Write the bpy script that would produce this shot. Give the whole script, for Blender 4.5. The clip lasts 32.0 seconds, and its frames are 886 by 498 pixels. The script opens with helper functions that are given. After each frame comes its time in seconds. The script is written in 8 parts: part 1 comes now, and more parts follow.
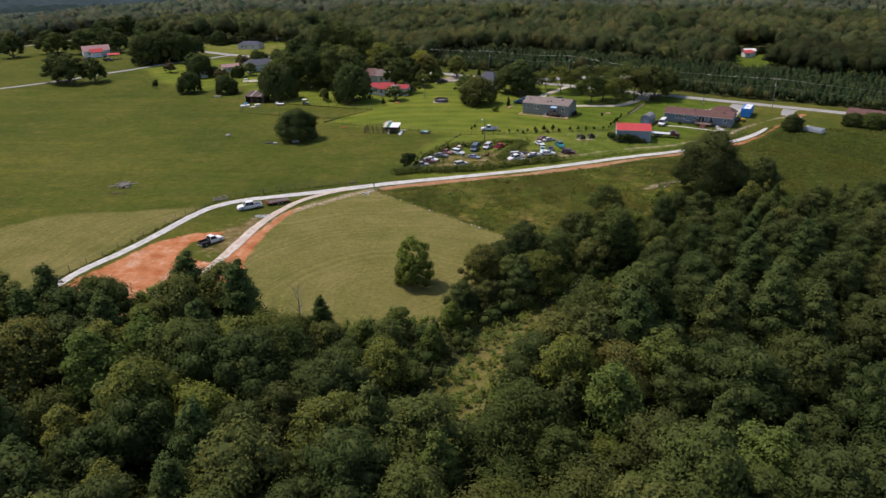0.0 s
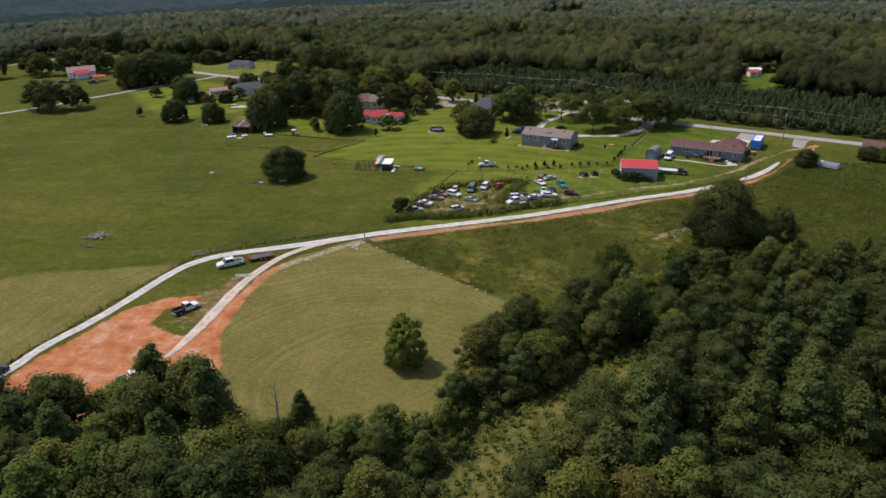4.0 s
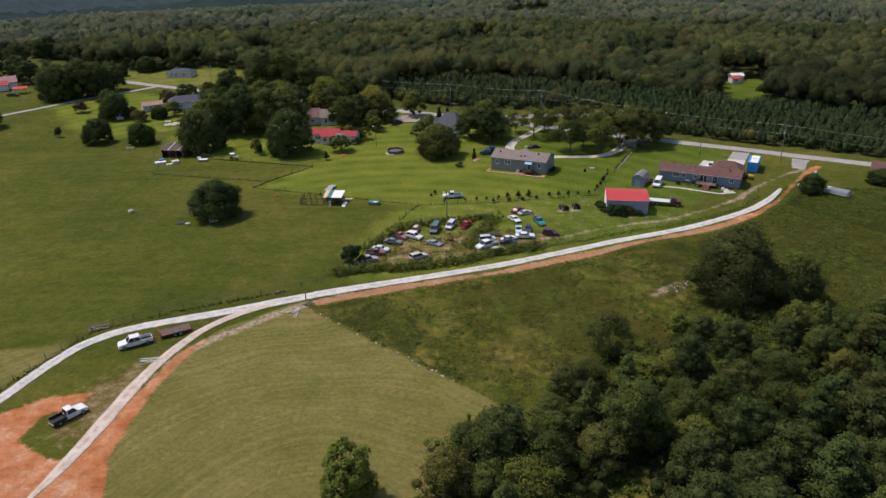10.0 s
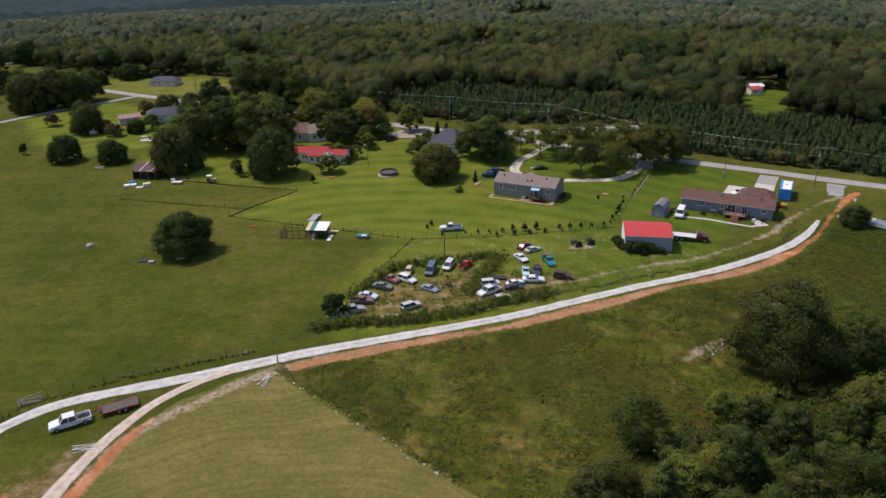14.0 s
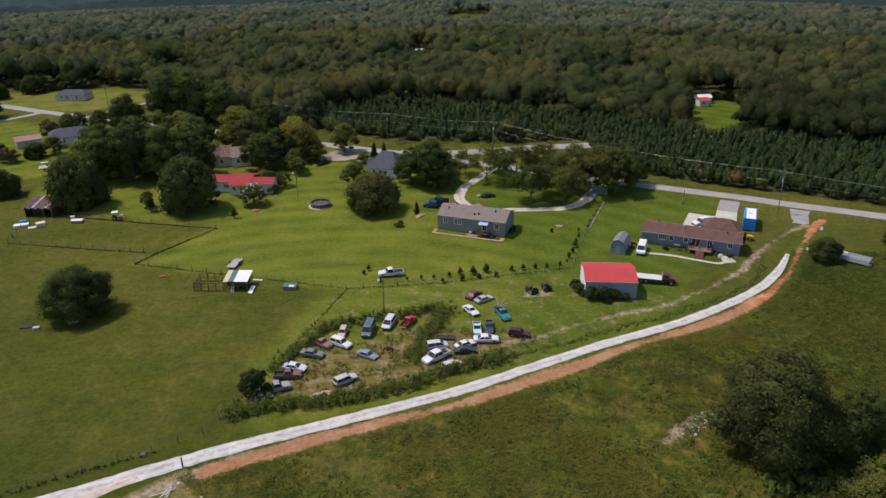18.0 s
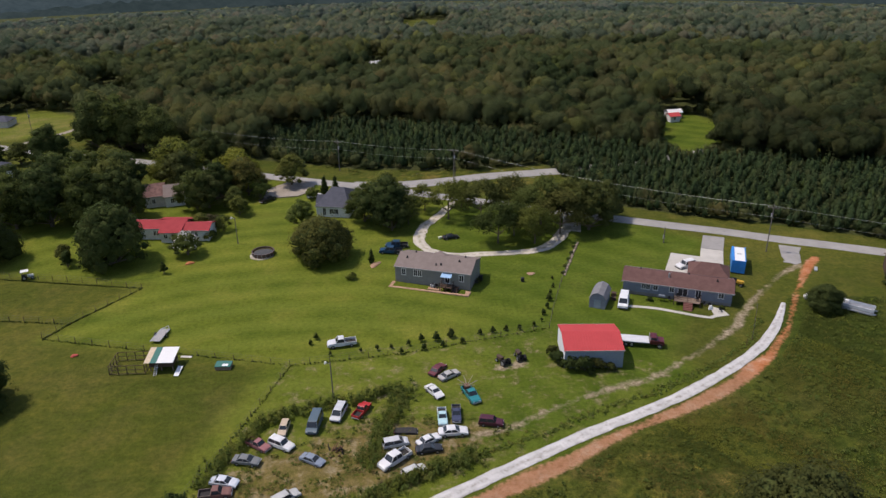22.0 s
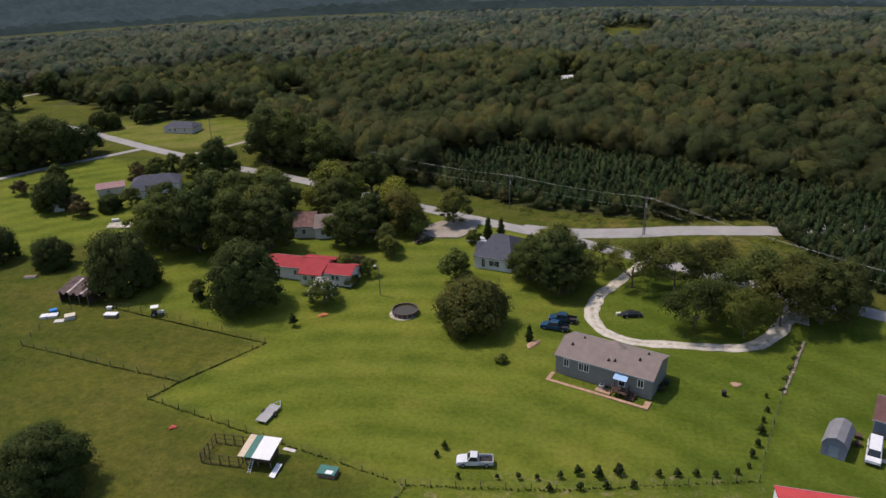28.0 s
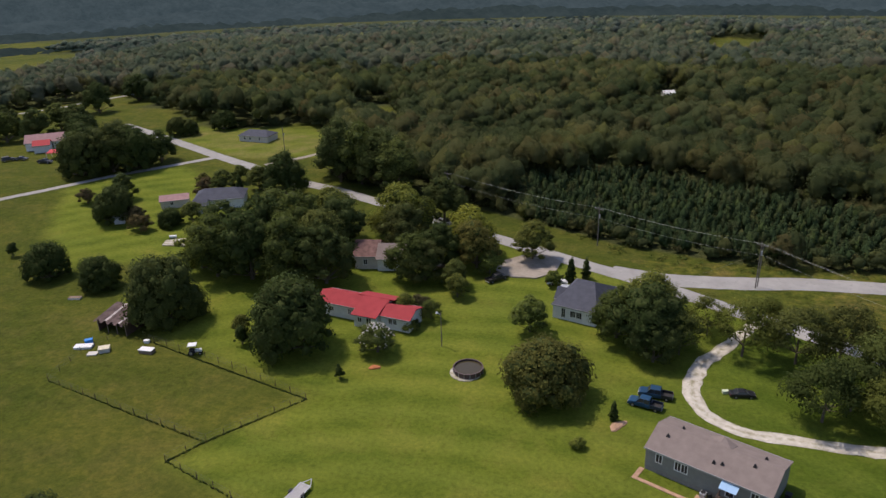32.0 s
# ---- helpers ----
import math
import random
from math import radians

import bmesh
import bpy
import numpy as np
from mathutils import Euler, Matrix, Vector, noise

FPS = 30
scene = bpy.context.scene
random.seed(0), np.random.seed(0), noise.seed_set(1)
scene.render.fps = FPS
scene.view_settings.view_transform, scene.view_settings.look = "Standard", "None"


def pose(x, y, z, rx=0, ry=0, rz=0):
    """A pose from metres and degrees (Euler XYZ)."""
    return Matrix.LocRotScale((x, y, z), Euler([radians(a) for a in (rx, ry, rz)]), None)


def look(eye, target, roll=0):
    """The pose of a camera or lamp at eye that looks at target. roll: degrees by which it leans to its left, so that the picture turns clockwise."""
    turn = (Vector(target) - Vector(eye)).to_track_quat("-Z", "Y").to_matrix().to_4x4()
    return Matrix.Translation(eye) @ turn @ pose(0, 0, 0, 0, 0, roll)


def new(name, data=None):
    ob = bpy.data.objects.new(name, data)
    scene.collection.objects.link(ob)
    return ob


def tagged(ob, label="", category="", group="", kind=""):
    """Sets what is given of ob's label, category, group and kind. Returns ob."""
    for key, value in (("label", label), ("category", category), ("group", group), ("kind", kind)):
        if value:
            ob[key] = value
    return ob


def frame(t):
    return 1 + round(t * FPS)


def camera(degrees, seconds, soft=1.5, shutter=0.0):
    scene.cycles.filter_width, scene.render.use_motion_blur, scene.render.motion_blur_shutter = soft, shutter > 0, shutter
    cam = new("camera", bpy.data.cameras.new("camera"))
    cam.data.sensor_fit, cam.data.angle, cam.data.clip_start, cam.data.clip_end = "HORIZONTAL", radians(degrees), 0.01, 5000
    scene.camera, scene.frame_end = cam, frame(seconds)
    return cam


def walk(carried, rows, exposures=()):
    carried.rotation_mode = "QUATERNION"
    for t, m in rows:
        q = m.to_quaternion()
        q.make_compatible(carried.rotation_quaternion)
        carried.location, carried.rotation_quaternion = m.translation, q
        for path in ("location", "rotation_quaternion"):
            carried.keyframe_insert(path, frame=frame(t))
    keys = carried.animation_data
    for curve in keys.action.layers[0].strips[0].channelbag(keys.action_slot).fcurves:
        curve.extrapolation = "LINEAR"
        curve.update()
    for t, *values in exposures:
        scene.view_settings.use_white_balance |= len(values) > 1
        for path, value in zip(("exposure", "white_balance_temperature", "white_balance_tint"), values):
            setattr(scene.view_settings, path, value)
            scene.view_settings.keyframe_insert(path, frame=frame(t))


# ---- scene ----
cam = camera(62.7, 32.0, 1.45)
PATH = [
    (0, (-5.451, -85.996, 56.806), (-5.657, -84.173, 56.011), -1.0),
    (0.5, (-5.491, -86.149, 58.442), (-5.696, -84.326, 57.645), -1.0),
    (1, (-5.548, -84.845, 59.549), (-5.754, -83.022, 58.751), -1.1),
    (1.5, (-5.64, -82.724, 60.334), (-5.847, -80.901, 59.538), -1.2),
    (2, (-5.773, -80.279, 60.898), (-5.98, -78.455, 60.104), -1.2),
    (2.5, (-5.727, -78.234, 61.748), (-5.934, -76.41, 60.954), -1.2),
    (3, (-5.993, -75.622, 62.471), (-6.198, -73.798, 61.675), -1.3),
    (3.5, (-6.077, -73.212, 62.901), (-6.282, -71.387, 62.108), -1.3),
    (5.5, (-6.429, -63.434, 64.767), (-6.611, -61.606, 63.977), -1.5),
    (6, (-6.505, -60.972, 64.584), (-6.682, -59.143, 63.794), -1.6),
    (6.5, (-6.606, -58.449, 64.772), (-6.77, -56.621, 63.977), -1.4),
    (7, (-6.79, -55.849, 64.667), (-6.933, -54.02, 63.87), -1.4),
    (7.5, (-6.951, -53.213, 64.441), (-7.078, -51.384, 63.642), -1.3),
    (8, (-7.143, -50.684, 64.146), (-7.26, -48.854, 63.348), -1.3),
    (8.5, (-7.218, -47.882, 63.958), (-7.331, -46.052, 63.159), -1.3),
    (9, (-6.808, -45.321, 64.313), (-6.924, -43.493, 63.509), -1.3),
    (9.5, (-7.094, -42.567, 64.083), (-7.208, -40.739, 63.279), -1.3),
    (10, (-7.288, -39.838, 63.773), (-7.401, -38.01, 62.969), -1.3),
    (10.5, (-7.444, -37.078, 63.585), (-7.556, -35.249, 62.782), -1.3),
    (11, (-7.269, -34.442, 63.754), (-7.382, -32.615, 62.949), -1.3),
    (11.5, (-7.248, -31.724, 63.69), (-7.362, -29.896, 62.885), -1.3),
    (12, (-7.419, -28.91, 63.57), (-7.532, -27.083, 62.766), -1.3),
    (12.5, (-7.469, -26.349, 63.707), (-7.582, -24.522, 62.902), -1.2),
    (13, (-7.327, -23.711, 63.87), (-7.442, -21.884, 63.066), -1.2),
    (13.5, (-7.73, -20.615, 63.685), (-7.845, -18.787, 62.882), -1.2),
    (15.5, (-7.52, -9.906, 64.575), (-7.594, -8.077, 63.769), -1.1),
    (16, (-7.459, -7.318, 64.954), (-7.497, -5.489, 64.148), -1.1),
    (16.5, (-7.846, -4.898, 64.817), (-7.861, -3.067, 64.013), -1.0),
    (17, (-7.923, -2.107, 64.96), (-7.925, -0.276, 64.155), -0.9),
    (17.5, (-7.822, 0.723, 65.454), (-7.812, 2.551, 64.644), -0.8),
    (18, (-7.919, 3.435, 65.579), (-7.876, 5.263, 64.768), -0.6),
    (18.5, (-7.617, 6.163, 65.815), (-7.536, 7.989, 65.004), -0.6),
    (19, (-7.467, 8.818, 66.059), (-7.354, 10.644, 65.25), -0.8),
    (19.5, (-7.204, 11.399, 66.489), (-7.073, 13.222, 65.677), -0.7),
    (20, (-6.942, 14.104, 66.883), (-6.801, 15.925, 66.071), -0.7),
    (20.5, (-6.849, 16.877, 67.096), (-6.704, 18.699, 66.284), -0.7),
    (21, (-6.657, 19.568, 67.393), (-6.512, 21.392, 66.584), -0.8),
    (21.5, (-6.227, 22.406, 68.066), (-6.085, 24.227, 67.253), -0.9),
    (22, (-5.822, 25.078, 68.499), (-5.681, 26.9, 67.686), -1.0),
    (22.5, (-5.64, 27.975, 68.625), (-5.5, 29.798, 67.814), -1.0),
    (23, (-5.422, 30.486, 68.694), (-5.286, 32.309, 67.882), -0.9),
    (23.5, (-4.837, 33.59, 68.925), (-4.71, 35.412, 68.109), -1.0),
    (24, (-4.643, 36.09, 68.864), (-4.548, 37.915, 68.052), -1.1),
    (24.5, (-4.406, 38.707, 68.913), (-4.371, 40.534, 68.1), -1.2),
    (25, (-4.068, 41.547, 68.87), (-4.111, 43.375, 68.058), -1.4),
    (25.5, (-3.754, 44.378, 68.649), (-3.876, 46.203, 67.84), -1.6),
    (26, (-3.748, 47.054, 68.509), (-3.944, 48.875, 67.705), -1.6),
    (26.5, (-3.386, 49.631, 68.576), (-3.655, 51.444, 67.775), -1.8),
    (28.5, (-3.245, 60.211, 68.229), (-3.599, 62.012, 67.435), -1.9),
    (29, (-3.463, 62.864, 68.052), (-3.819, 64.665, 67.26), -1.8),
    (29.5, (-3.946, 65.64, 67.928), (-4.318, 67.439, 67.138), -1.7),
    (30, (-4.354, 68.082, 67.858), (-4.763, 69.874, 67.071), -1.8),
    (30.5, (-4.637, 70.691, 67.842), (-5.094, 72.473, 67.057), -1.7),
    (31, (-4.837, 73.318, 67.708), (-5.344, 75.087, 66.927), -1.9),
    (31.5, (-5.445, 76.086, 67.386), (-5.991, 77.846, 66.609), -1.8),
    (32, (-5.483, 78.805, 67.25), (-6.061, 80.556, 66.474), -1.9),
]
walk(cam, [(t, look(eye, target, roll)) for t, eye, target, roll in PATH], [(0.0, 0.08, 6500, 17), (6.0, 0.0, 6500, 17), (13.0, 0.0, 6500, 17), (20.0, -0.05, 6500, 18), (26.0, -0.06, 6500, 19), (32.0, -0.02, 6500, 19)])

# ---- world and sun ----
SUN_EL = 61.0
SUN_FROM = (-0.95, 0.312)         # high sun off to the side of the yards
world = bpy.data.worlds.new("sky")
scene.world = world
world.use_nodes = True
wn = world.node_tree.nodes
sky = wn.new("ShaderNodeTexSky")
sky.sky_type = "NISHITA"
sky.sun_disc = False
sky.sun_elevation = radians(SUN_EL)
sky.sun_rotation = math.atan2(SUN_FROM[0], SUN_FROM[1])
sky.air_density, sky.dust_density = 1.0, 1.5
wn["Background"].inputs["Strength"].default_value = 0.15
world.node_tree.links.new(sky.outputs["Color"], wn["Background"].inputs["Color"])
sun_data = bpy.data.lights.new("sun", "SUN")
sun_data.energy, sun_data.angle, sun_data.color = 3.35, radians(0.6), (1.0, 0.93, 0.81)
sun = new("sun", sun_data)
ce = math.cos(radians(SUN_EL))
sun.matrix_world = look((SUN_FROM[0] * ce * 300, SUN_FROM[1] * ce * 300 + 120, math.sin(radians(SUN_EL)) * 300), (0, 120, 0))

# ---- materials ----
def mat(name, rough=0.8, metal=0.0, spec=0.3):
    m = bpy.data.materials.new(name)
    m.use_nodes = True
    b = m.node_tree.nodes["Principled BSDF"]
    b.inputs["Roughness"].default_value, b.inputs["Metallic"].default_value = rough, metal
    b.inputs["Specular IOR Level"].default_value = spec
    return m, m.node_tree.nodes, m.node_tree.links, b


def tex_noise(n, l, scale, detail=4.0, rough=0.6, src=None):
    t = n.new("ShaderNodeTexNoise")
    t.inputs["Scale"].default_value, t.inputs["Detail"].default_value, t.inputs["Roughness"].default_value = scale, detail, rough
    if src is None:
        src = n.new("ShaderNodeTexCoord").outputs["Object"]
    l.new(src, t.inputs["Vector"])
    return t.outputs["Fac"]


def ramp(n, l, fac, stops):
    r = n.new("ShaderNodeValToRGB")
    while len(r.color_ramp.elements) < len(stops):
        r.color_ramp.elements.new(0.5)
    for e, (p, c) in zip(r.color_ramp.elements, stops):
        e.position, e.color = p, (*c, 1.0) if len(c) == 3 else c
    l.new(fac, r.inputs["Fac"])
    return r.outputs["Color"]


def mix(n, l, fac, a, b, mode="MIX"):
    m = n.new("ShaderNodeMix")
    m.data_type, m.blend_type = "RGBA", mode
    for sock, v in ((m.inputs[0], fac), (m.inputs[6], a), (m.inputs[7], b)):
        if hasattr(v, "node"):
            l.new(v, sock)
        else:
            sock.default_value = v if isinstance(v, float) else (*v, 1.0)
    return m.outputs[2]


def calc(n, l, op, a, b=0.0, c=0.0):
    m = n.new("ShaderNodeMath")
    m.operation = op
    for k, v in enumerate((a, b, c)):
        if hasattr(v, "node"):
            l.new(v, m.inputs[k])
        else:
            m.inputs[k].default_value = v
    return m.outputs[0]


def bump(n, l, b, h, strength=0.4, dist=0.05):
    k = n.new("ShaderNodeBump")
    k.inputs["Strength"].default_value, k.inputs["Distance"].default_value = strength, dist
    l.new(h, k.inputs["Height"])
    l.new(k.outputs["Normal"], b.inputs["Normal"])


def plain(name, col, rough=0.6, metal=0.0, var=0.18, scale=3.0, spec=0.3, fine=40.0):
    """A painted or raw surface with wear at two scales."""
    m, n, l, b = mat(name, rough, metal, spec)
    f1, f2 = tex_noise(n, l, scale), tex_noise(n, l, fine, 3.0)
    lo, hi = [c * (1 - var) for c in col], [min(1.0, c * (1 + var)) for c in col]
    c1 = ramp(n, l, f1, [(0.3, lo), (0.7, hi)])
    c2 = mix(n, l, calc(n, l, "MULTIPLY", f2, 0.35), c1, [c * 0.75 for c in col])
    l.new(c2, b.inputs["Base Color"])
    bump(n, l, b, f2, 0.15, 0.01)
    return m


def leaf_mat(name, dark, light, gloss=0.85, trans=0.3, spray=1.1, relief=False):
    """Leaves: each clump of its own tone, each tree of its own shade, with finer shaded gaps painted between sprays."""
    m, n, l, b = mat(name, gloss, 0.0, 0.05)
    g = n.new("ShaderNodeNewGeometry")
    o = n.new("ShaderNodeObjectInfo")
    a = n.new("ShaderNodeAttribute")
    a.attribute_name = "tint"
    f = tex_noise(n, l, spray, 7.0, 0.82 if relief else 0.75, g.outputs["Position"])
    tone = calc(n, l, "ADD", calc(n, l, "MULTIPLY", g.outputs["Random Per Island"], 0.14), calc(n, l, "MULTIPLY", ramp(n, l, f, [(0.30, (0, 0, 0)), (0.70, (1, 1, 1))]), 0.66))
    tone = calc(n, l, "ADD", tone, 0.08)
    c = ramp(n, l, tone, [(0.05, dark), (0.95, light)])
    per = calc(n, l, "FRACT", calc(n, l, "ADD", o.outputs["Random"], a.outputs["Fac"]))
    warm = ramp(n, l, per, [(0.0, (0.68, 0.78, 0.74)), (0.2, (0.84, 0.93, 0.90)), (0.45, (0.96, 1.0, 0.98)), (0.68, (1.10, 1.04, 1.02)), (0.80, (1.24, 1.00, 0.98)), (0.90, (1.18, 1.16, 0.96)), (1.0, (1.38, 1.34, 1.0))])
    c = mix(n, l, 1.0, c, warm, "MULTIPLY")
    if relief:
        stand = tex_noise(n, l, 0.022, 4.0, 0.6, g.outputs["Position"])
        c = mix(n, l, 1.0, c, ramp(n, l, stand, [(0.34, (0.62, 0.72, 0.66)), (0.5, (0.98, 1.0, 0.98)), (0.66, (1.34, 1.26, 1.12))]), "MULTIPLY")
    l.new(c, b.inputs["Base Color"])
    if relief:
        bump(n, l, b, f, 1.0, 1.3 / spray)
    t = n.new("ShaderNodeBsdfTranslucent")
    l.new(c, t.inputs["Color"])
    s = n.new("ShaderNodeMixShader")
    s.inputs[0].default_value = trans
    out = n["Material Output"]
    l.new(b.outputs[0], s.inputs[1])
    l.new(t.outputs[0], s.inputs[2])
    l.new(s.outputs[0], out.inputs["Surface"])
    return m


M = {}
M["oak"] = leaf_mat("oak_leaves", (0.082, 0.098, 0.026), (0.192, 0.204, 0.056), 0.85, 0.45)
M["dark"] = leaf_mat("dark_leaves", (0.043, 0.060, 0.019), (0.096, 0.120, 0.036), 0.85, 0.45)
M["bright"] = leaf_mat("bright_leaves", (0.088, 0.124, 0.026), (0.215, 0.250, 0.062), 0.85, 0.45)
M["yellow"] = leaf_mat("yellowing_leaves", (0.115, 0.132, 0.024), (0.280, 0.285, 0.058), 0.85, 0.45)
M["fresh"] = leaf_mat("yellow_green_leaves", (0.120, 0.150, 0.026), (0.290, 0.310, 0.062), 0.85, 0.45)
M["pine"] = leaf_mat("pine_needles", (0.036, 0.056, 0.024), (0.070, 0.098, 0.038), 0.85, 0.3)
M["pine_near"] = leaf_mat("long_pine_needles", (0.054, 0.078, 0.024), (0.135, 0.170, 0.050), 0.85, 0.4)
M["farwood"] = leaf_mat("far_leaves", (0.100, 0.117, 0.050), (0.192, 0.208, 0.088), 0.95, 0.45, 0.6, True)
# the far leaves again, toned down to paint shade over the eastern woods
M["shaded_farwood"] = leaf_mat("shaded_far_leaves", (0.056, 0.070, 0.031), (0.112, 0.128, 0.054), 0.95, 0.4, 0.6, True)
# distance haze is mixed into this leaf colour, so it is bluer and lighter
M["hazed_midwood"] = leaf_mat("hazed_forest_leaves", (0.112, 0.134, 0.092), (0.208, 0.230, 0.146), 0.95, 0.4, 0.6, True)
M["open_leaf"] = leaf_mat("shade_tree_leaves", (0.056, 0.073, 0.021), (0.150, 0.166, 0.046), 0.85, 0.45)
# valley leaves: still more haze painted into the base colour
M["valley"] = leaf_mat("hazed_distant_leaves", (0.082, 0.104, 0.084), (0.166, 0.192, 0.150), 0.95, 0.25, 0.5, True)
def haze_ridge_mat(name, lo, hi):
    """Far woods with the haze of the air between painted in as a blue-grey glow."""
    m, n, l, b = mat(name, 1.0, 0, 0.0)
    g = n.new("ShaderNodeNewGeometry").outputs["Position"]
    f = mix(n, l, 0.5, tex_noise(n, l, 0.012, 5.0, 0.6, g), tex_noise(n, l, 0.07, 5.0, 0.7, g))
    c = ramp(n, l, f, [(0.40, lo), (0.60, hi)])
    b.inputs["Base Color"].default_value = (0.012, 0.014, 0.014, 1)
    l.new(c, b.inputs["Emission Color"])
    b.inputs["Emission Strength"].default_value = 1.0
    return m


M["ridge_near"] = haze_ridge_mat("hazed_near_ridge", (0.007, 0.016, 0.014), (0.017, 0.030, 0.026))
M["ridge_mid"] = haze_ridge_mat("hazed_middle_ridge", (0.012, 0.025, 0.026), (0.027, 0.044, 0.044))
M["ridge_far"] = haze_ridge_mat("hazed_far_ridge", (0.026, 0.045, 0.052), (0.046, 0.070, 0.078))
M["weeds"] = leaf_mat("weedy_leaves", (0.066, 0.092, 0.019), (0.155, 0.178, 0.046), 0.9, 0.4)
M["scrub"] = leaf_mat("scrub_leaves", (0.040, 0.060, 0.016), (0.100, 0.124, 0.036), 0.9, 0.4)
M["meadow"] = leaf_mat("meadow_grass", (0.064, 0.082, 0.015), (0.150, 0.148, 0.036), 0.9, 0.4)
M["rust_leaf"] = leaf_mat("bronze_leaves", (0.060, 0.050, 0.022), (0.150, 0.118, 0.064))
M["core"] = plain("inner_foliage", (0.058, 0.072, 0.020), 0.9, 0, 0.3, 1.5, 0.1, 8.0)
M["bark"] = plain("bark", (0.13, 0.105, 0.08), 0.9, 0, 0.35, 2.0, 0.1, 15.0)
M["deadwood"] = plain("dead_wood", (0.30, 0.27, 0.23), 0.9, 0, 0.3, 2.0, 0.1, 15.0)
M["blossom"] = plain("white_blossom", (0.72, 0.66, 0.62), 0.8, 0, 0.1)


# ---- mesh helpers ----
def link_mesh(name, verts, faces, material, parent=None, label="", smooth=False, tint=None):
    me = bpy.data.meshes.new(name)
    me.from_pydata([tuple(v) for v in verts], [], [tuple(f) for f in faces])
    me.update()
    for m in material if isinstance(material, (list, tuple)) else [material]:
        me.materials.append(m)
    if smooth:
        me.polygons.foreach_set("use_smooth", [True] * len(me.polygons))
    ob = new(name, me)
    if parent is not None:
        ob.parent = parent
    if label:
        ob["label"] = label
    return ob


def part(name, bm, material, parent, label=""):
    me = bpy.data.meshes.new(name)
    bmesh.ops.recalc_face_normals(bm, faces=bm.faces)
    bm.to_mesh(me)
    bm.free()
    me.materials.append(material)
    ob = new(name, me)
    if parent is not None:
        ob.parent = parent
    if label:
        ob["label"] = label
    return ob


def box(bm, x0, x1, y0, y1, z0, z1, bevel=0.0):
    vs = [bm.verts.new(p) for p in ((x0, y0, z0), (x1, y0, z0), (x1, y1, z0), (x0, y1, z0), (x0, y0, z1), (x1, y0, z1), (x1, y1, z1), (x0, y1, z1))]
    fs = [bm.faces.new([vs[k] for k in f]) for f in ((3, 2, 1, 0), (4, 5, 6, 7), (0, 1, 5, 4), (1, 2, 6, 5), (2, 3, 7, 6), (3, 0, 4, 7))]
    if bevel:
        es = list({e for f in fs for e in f.edges})
        bmesh.ops.bevel(bm, geom=es, offset=bevel, segments=1, affect="EDGES")
    return vs


def rod(bm, a, b, ra, rb=None, sides=8):
    a, b = Vector(a), Vector(b)
    rb = ra if rb is None else rb
    q = (b - a).to_track_quat("Z", "Y")
    rings = []
    for c, r in ((a, ra), (b, rb)):
        rings.append([bm.verts.new(c + q @ Vector((r * math.cos(k * math.tau / sides), r * math.sin(k * math.tau / sides), 0))) for k in range(sides)])
    for k in range(sides):
        bm.faces.new((rings[0][k], rings[0][(k + 1) % sides], rings[1][(k + 1) % sides], rings[1][k]))
    bm.faces.new(rings[0][::-1])
    bm.faces.new(rings[1])


def prism(bm, profile, y0, y1, taper0=1.0, taper1=1.0):
    """A side outline of (x, z) points drawn out from y0 to y1."""
    a = [bm.verts.new((x, y0, z)) for x, z in profile]
    b = [bm.verts.new((x, y1, z)) for x, z in profile]
    n = len(a)
    fs = [bm.faces.new(a), bm.faces.new(b[::-1])]
    for k in range(n):
        fs.append(bm.faces.new((a[k], b[k], b[(k + 1) % n], a[(k + 1) % n])))
    return fs


def empty(name, m, label="", category="", group="", kind=""):
    ob = new(name)
    ob.empty_display_size = 0.3
    ob.matrix_world = m
    return tagged(ob, label, category, group, kind)


def B():
    return bmesh.new()


# ---- ground ----
def height(x, y):
    """Flat round the homes, sinking slowly into a wide wooded valley."""
    x, y = np.asarray(x, float), np.asarray(y, float)
    d = np.hypot(x, y - 60)
    s = np.clip((d - 330) / 900, 0, 1)
    z = -48 * s * s * (3 - 2 * s)
    h = np.clip((d - 1150) / 1200, 0, 1)
    z = z - 100 * h * h * (3 - 2 * h)
    roll = np.clip((d - 300) / 500, 0, 1) * (1 - np.clip((d - 820) / 160, 0, 1))
    return z + roll * (6 * np.sin(x / 95 + 1.3) * np.sin(y / 120) + 3 * np.sin(x / 41 + y / 57))


def axis(lo, hi, step, far_lo, far_hi):
    out = list(np.arange(lo, hi + 0.01, step))
    s, v = step, hi
    while v < far_hi:
        s *= 1.16
        v += s
        out.append(v)
    s, v = step, lo
    while v > far_lo:
        s *= 1.16
        v -= s
        out.insert(0, v)
    return np.array(out)


def sdf(poly, X, Y):
    """Distance into a polygon, negative outside."""
    P = np.array(poly, float)
    d = np.full(X.shape, 1e9)
    inside = np.zeros(X.shape, bool)
    for (x0, y0), (x1, y1) in zip(P, np.roll(P, -1, 0)):
        ex, ey = x1 - x0, y1 - y0
        t = np.clip(((X - x0) * ex + (Y - y0) * ey) / (ex * ex + ey * ey), 0, 1)
        d = np.minimum(d, np.hypot(X - x0 - t * ex, Y - y0 - t * ey))
        cross = (y0 > Y) != (y1 > Y)
        with np.errstate(divide="ignore", invalid="ignore"):
            inside ^= cross & (X < x0 + (Y - y0) / (y1 - y0 + 1e-12) * ex)
    return np.where(inside, d, -d)


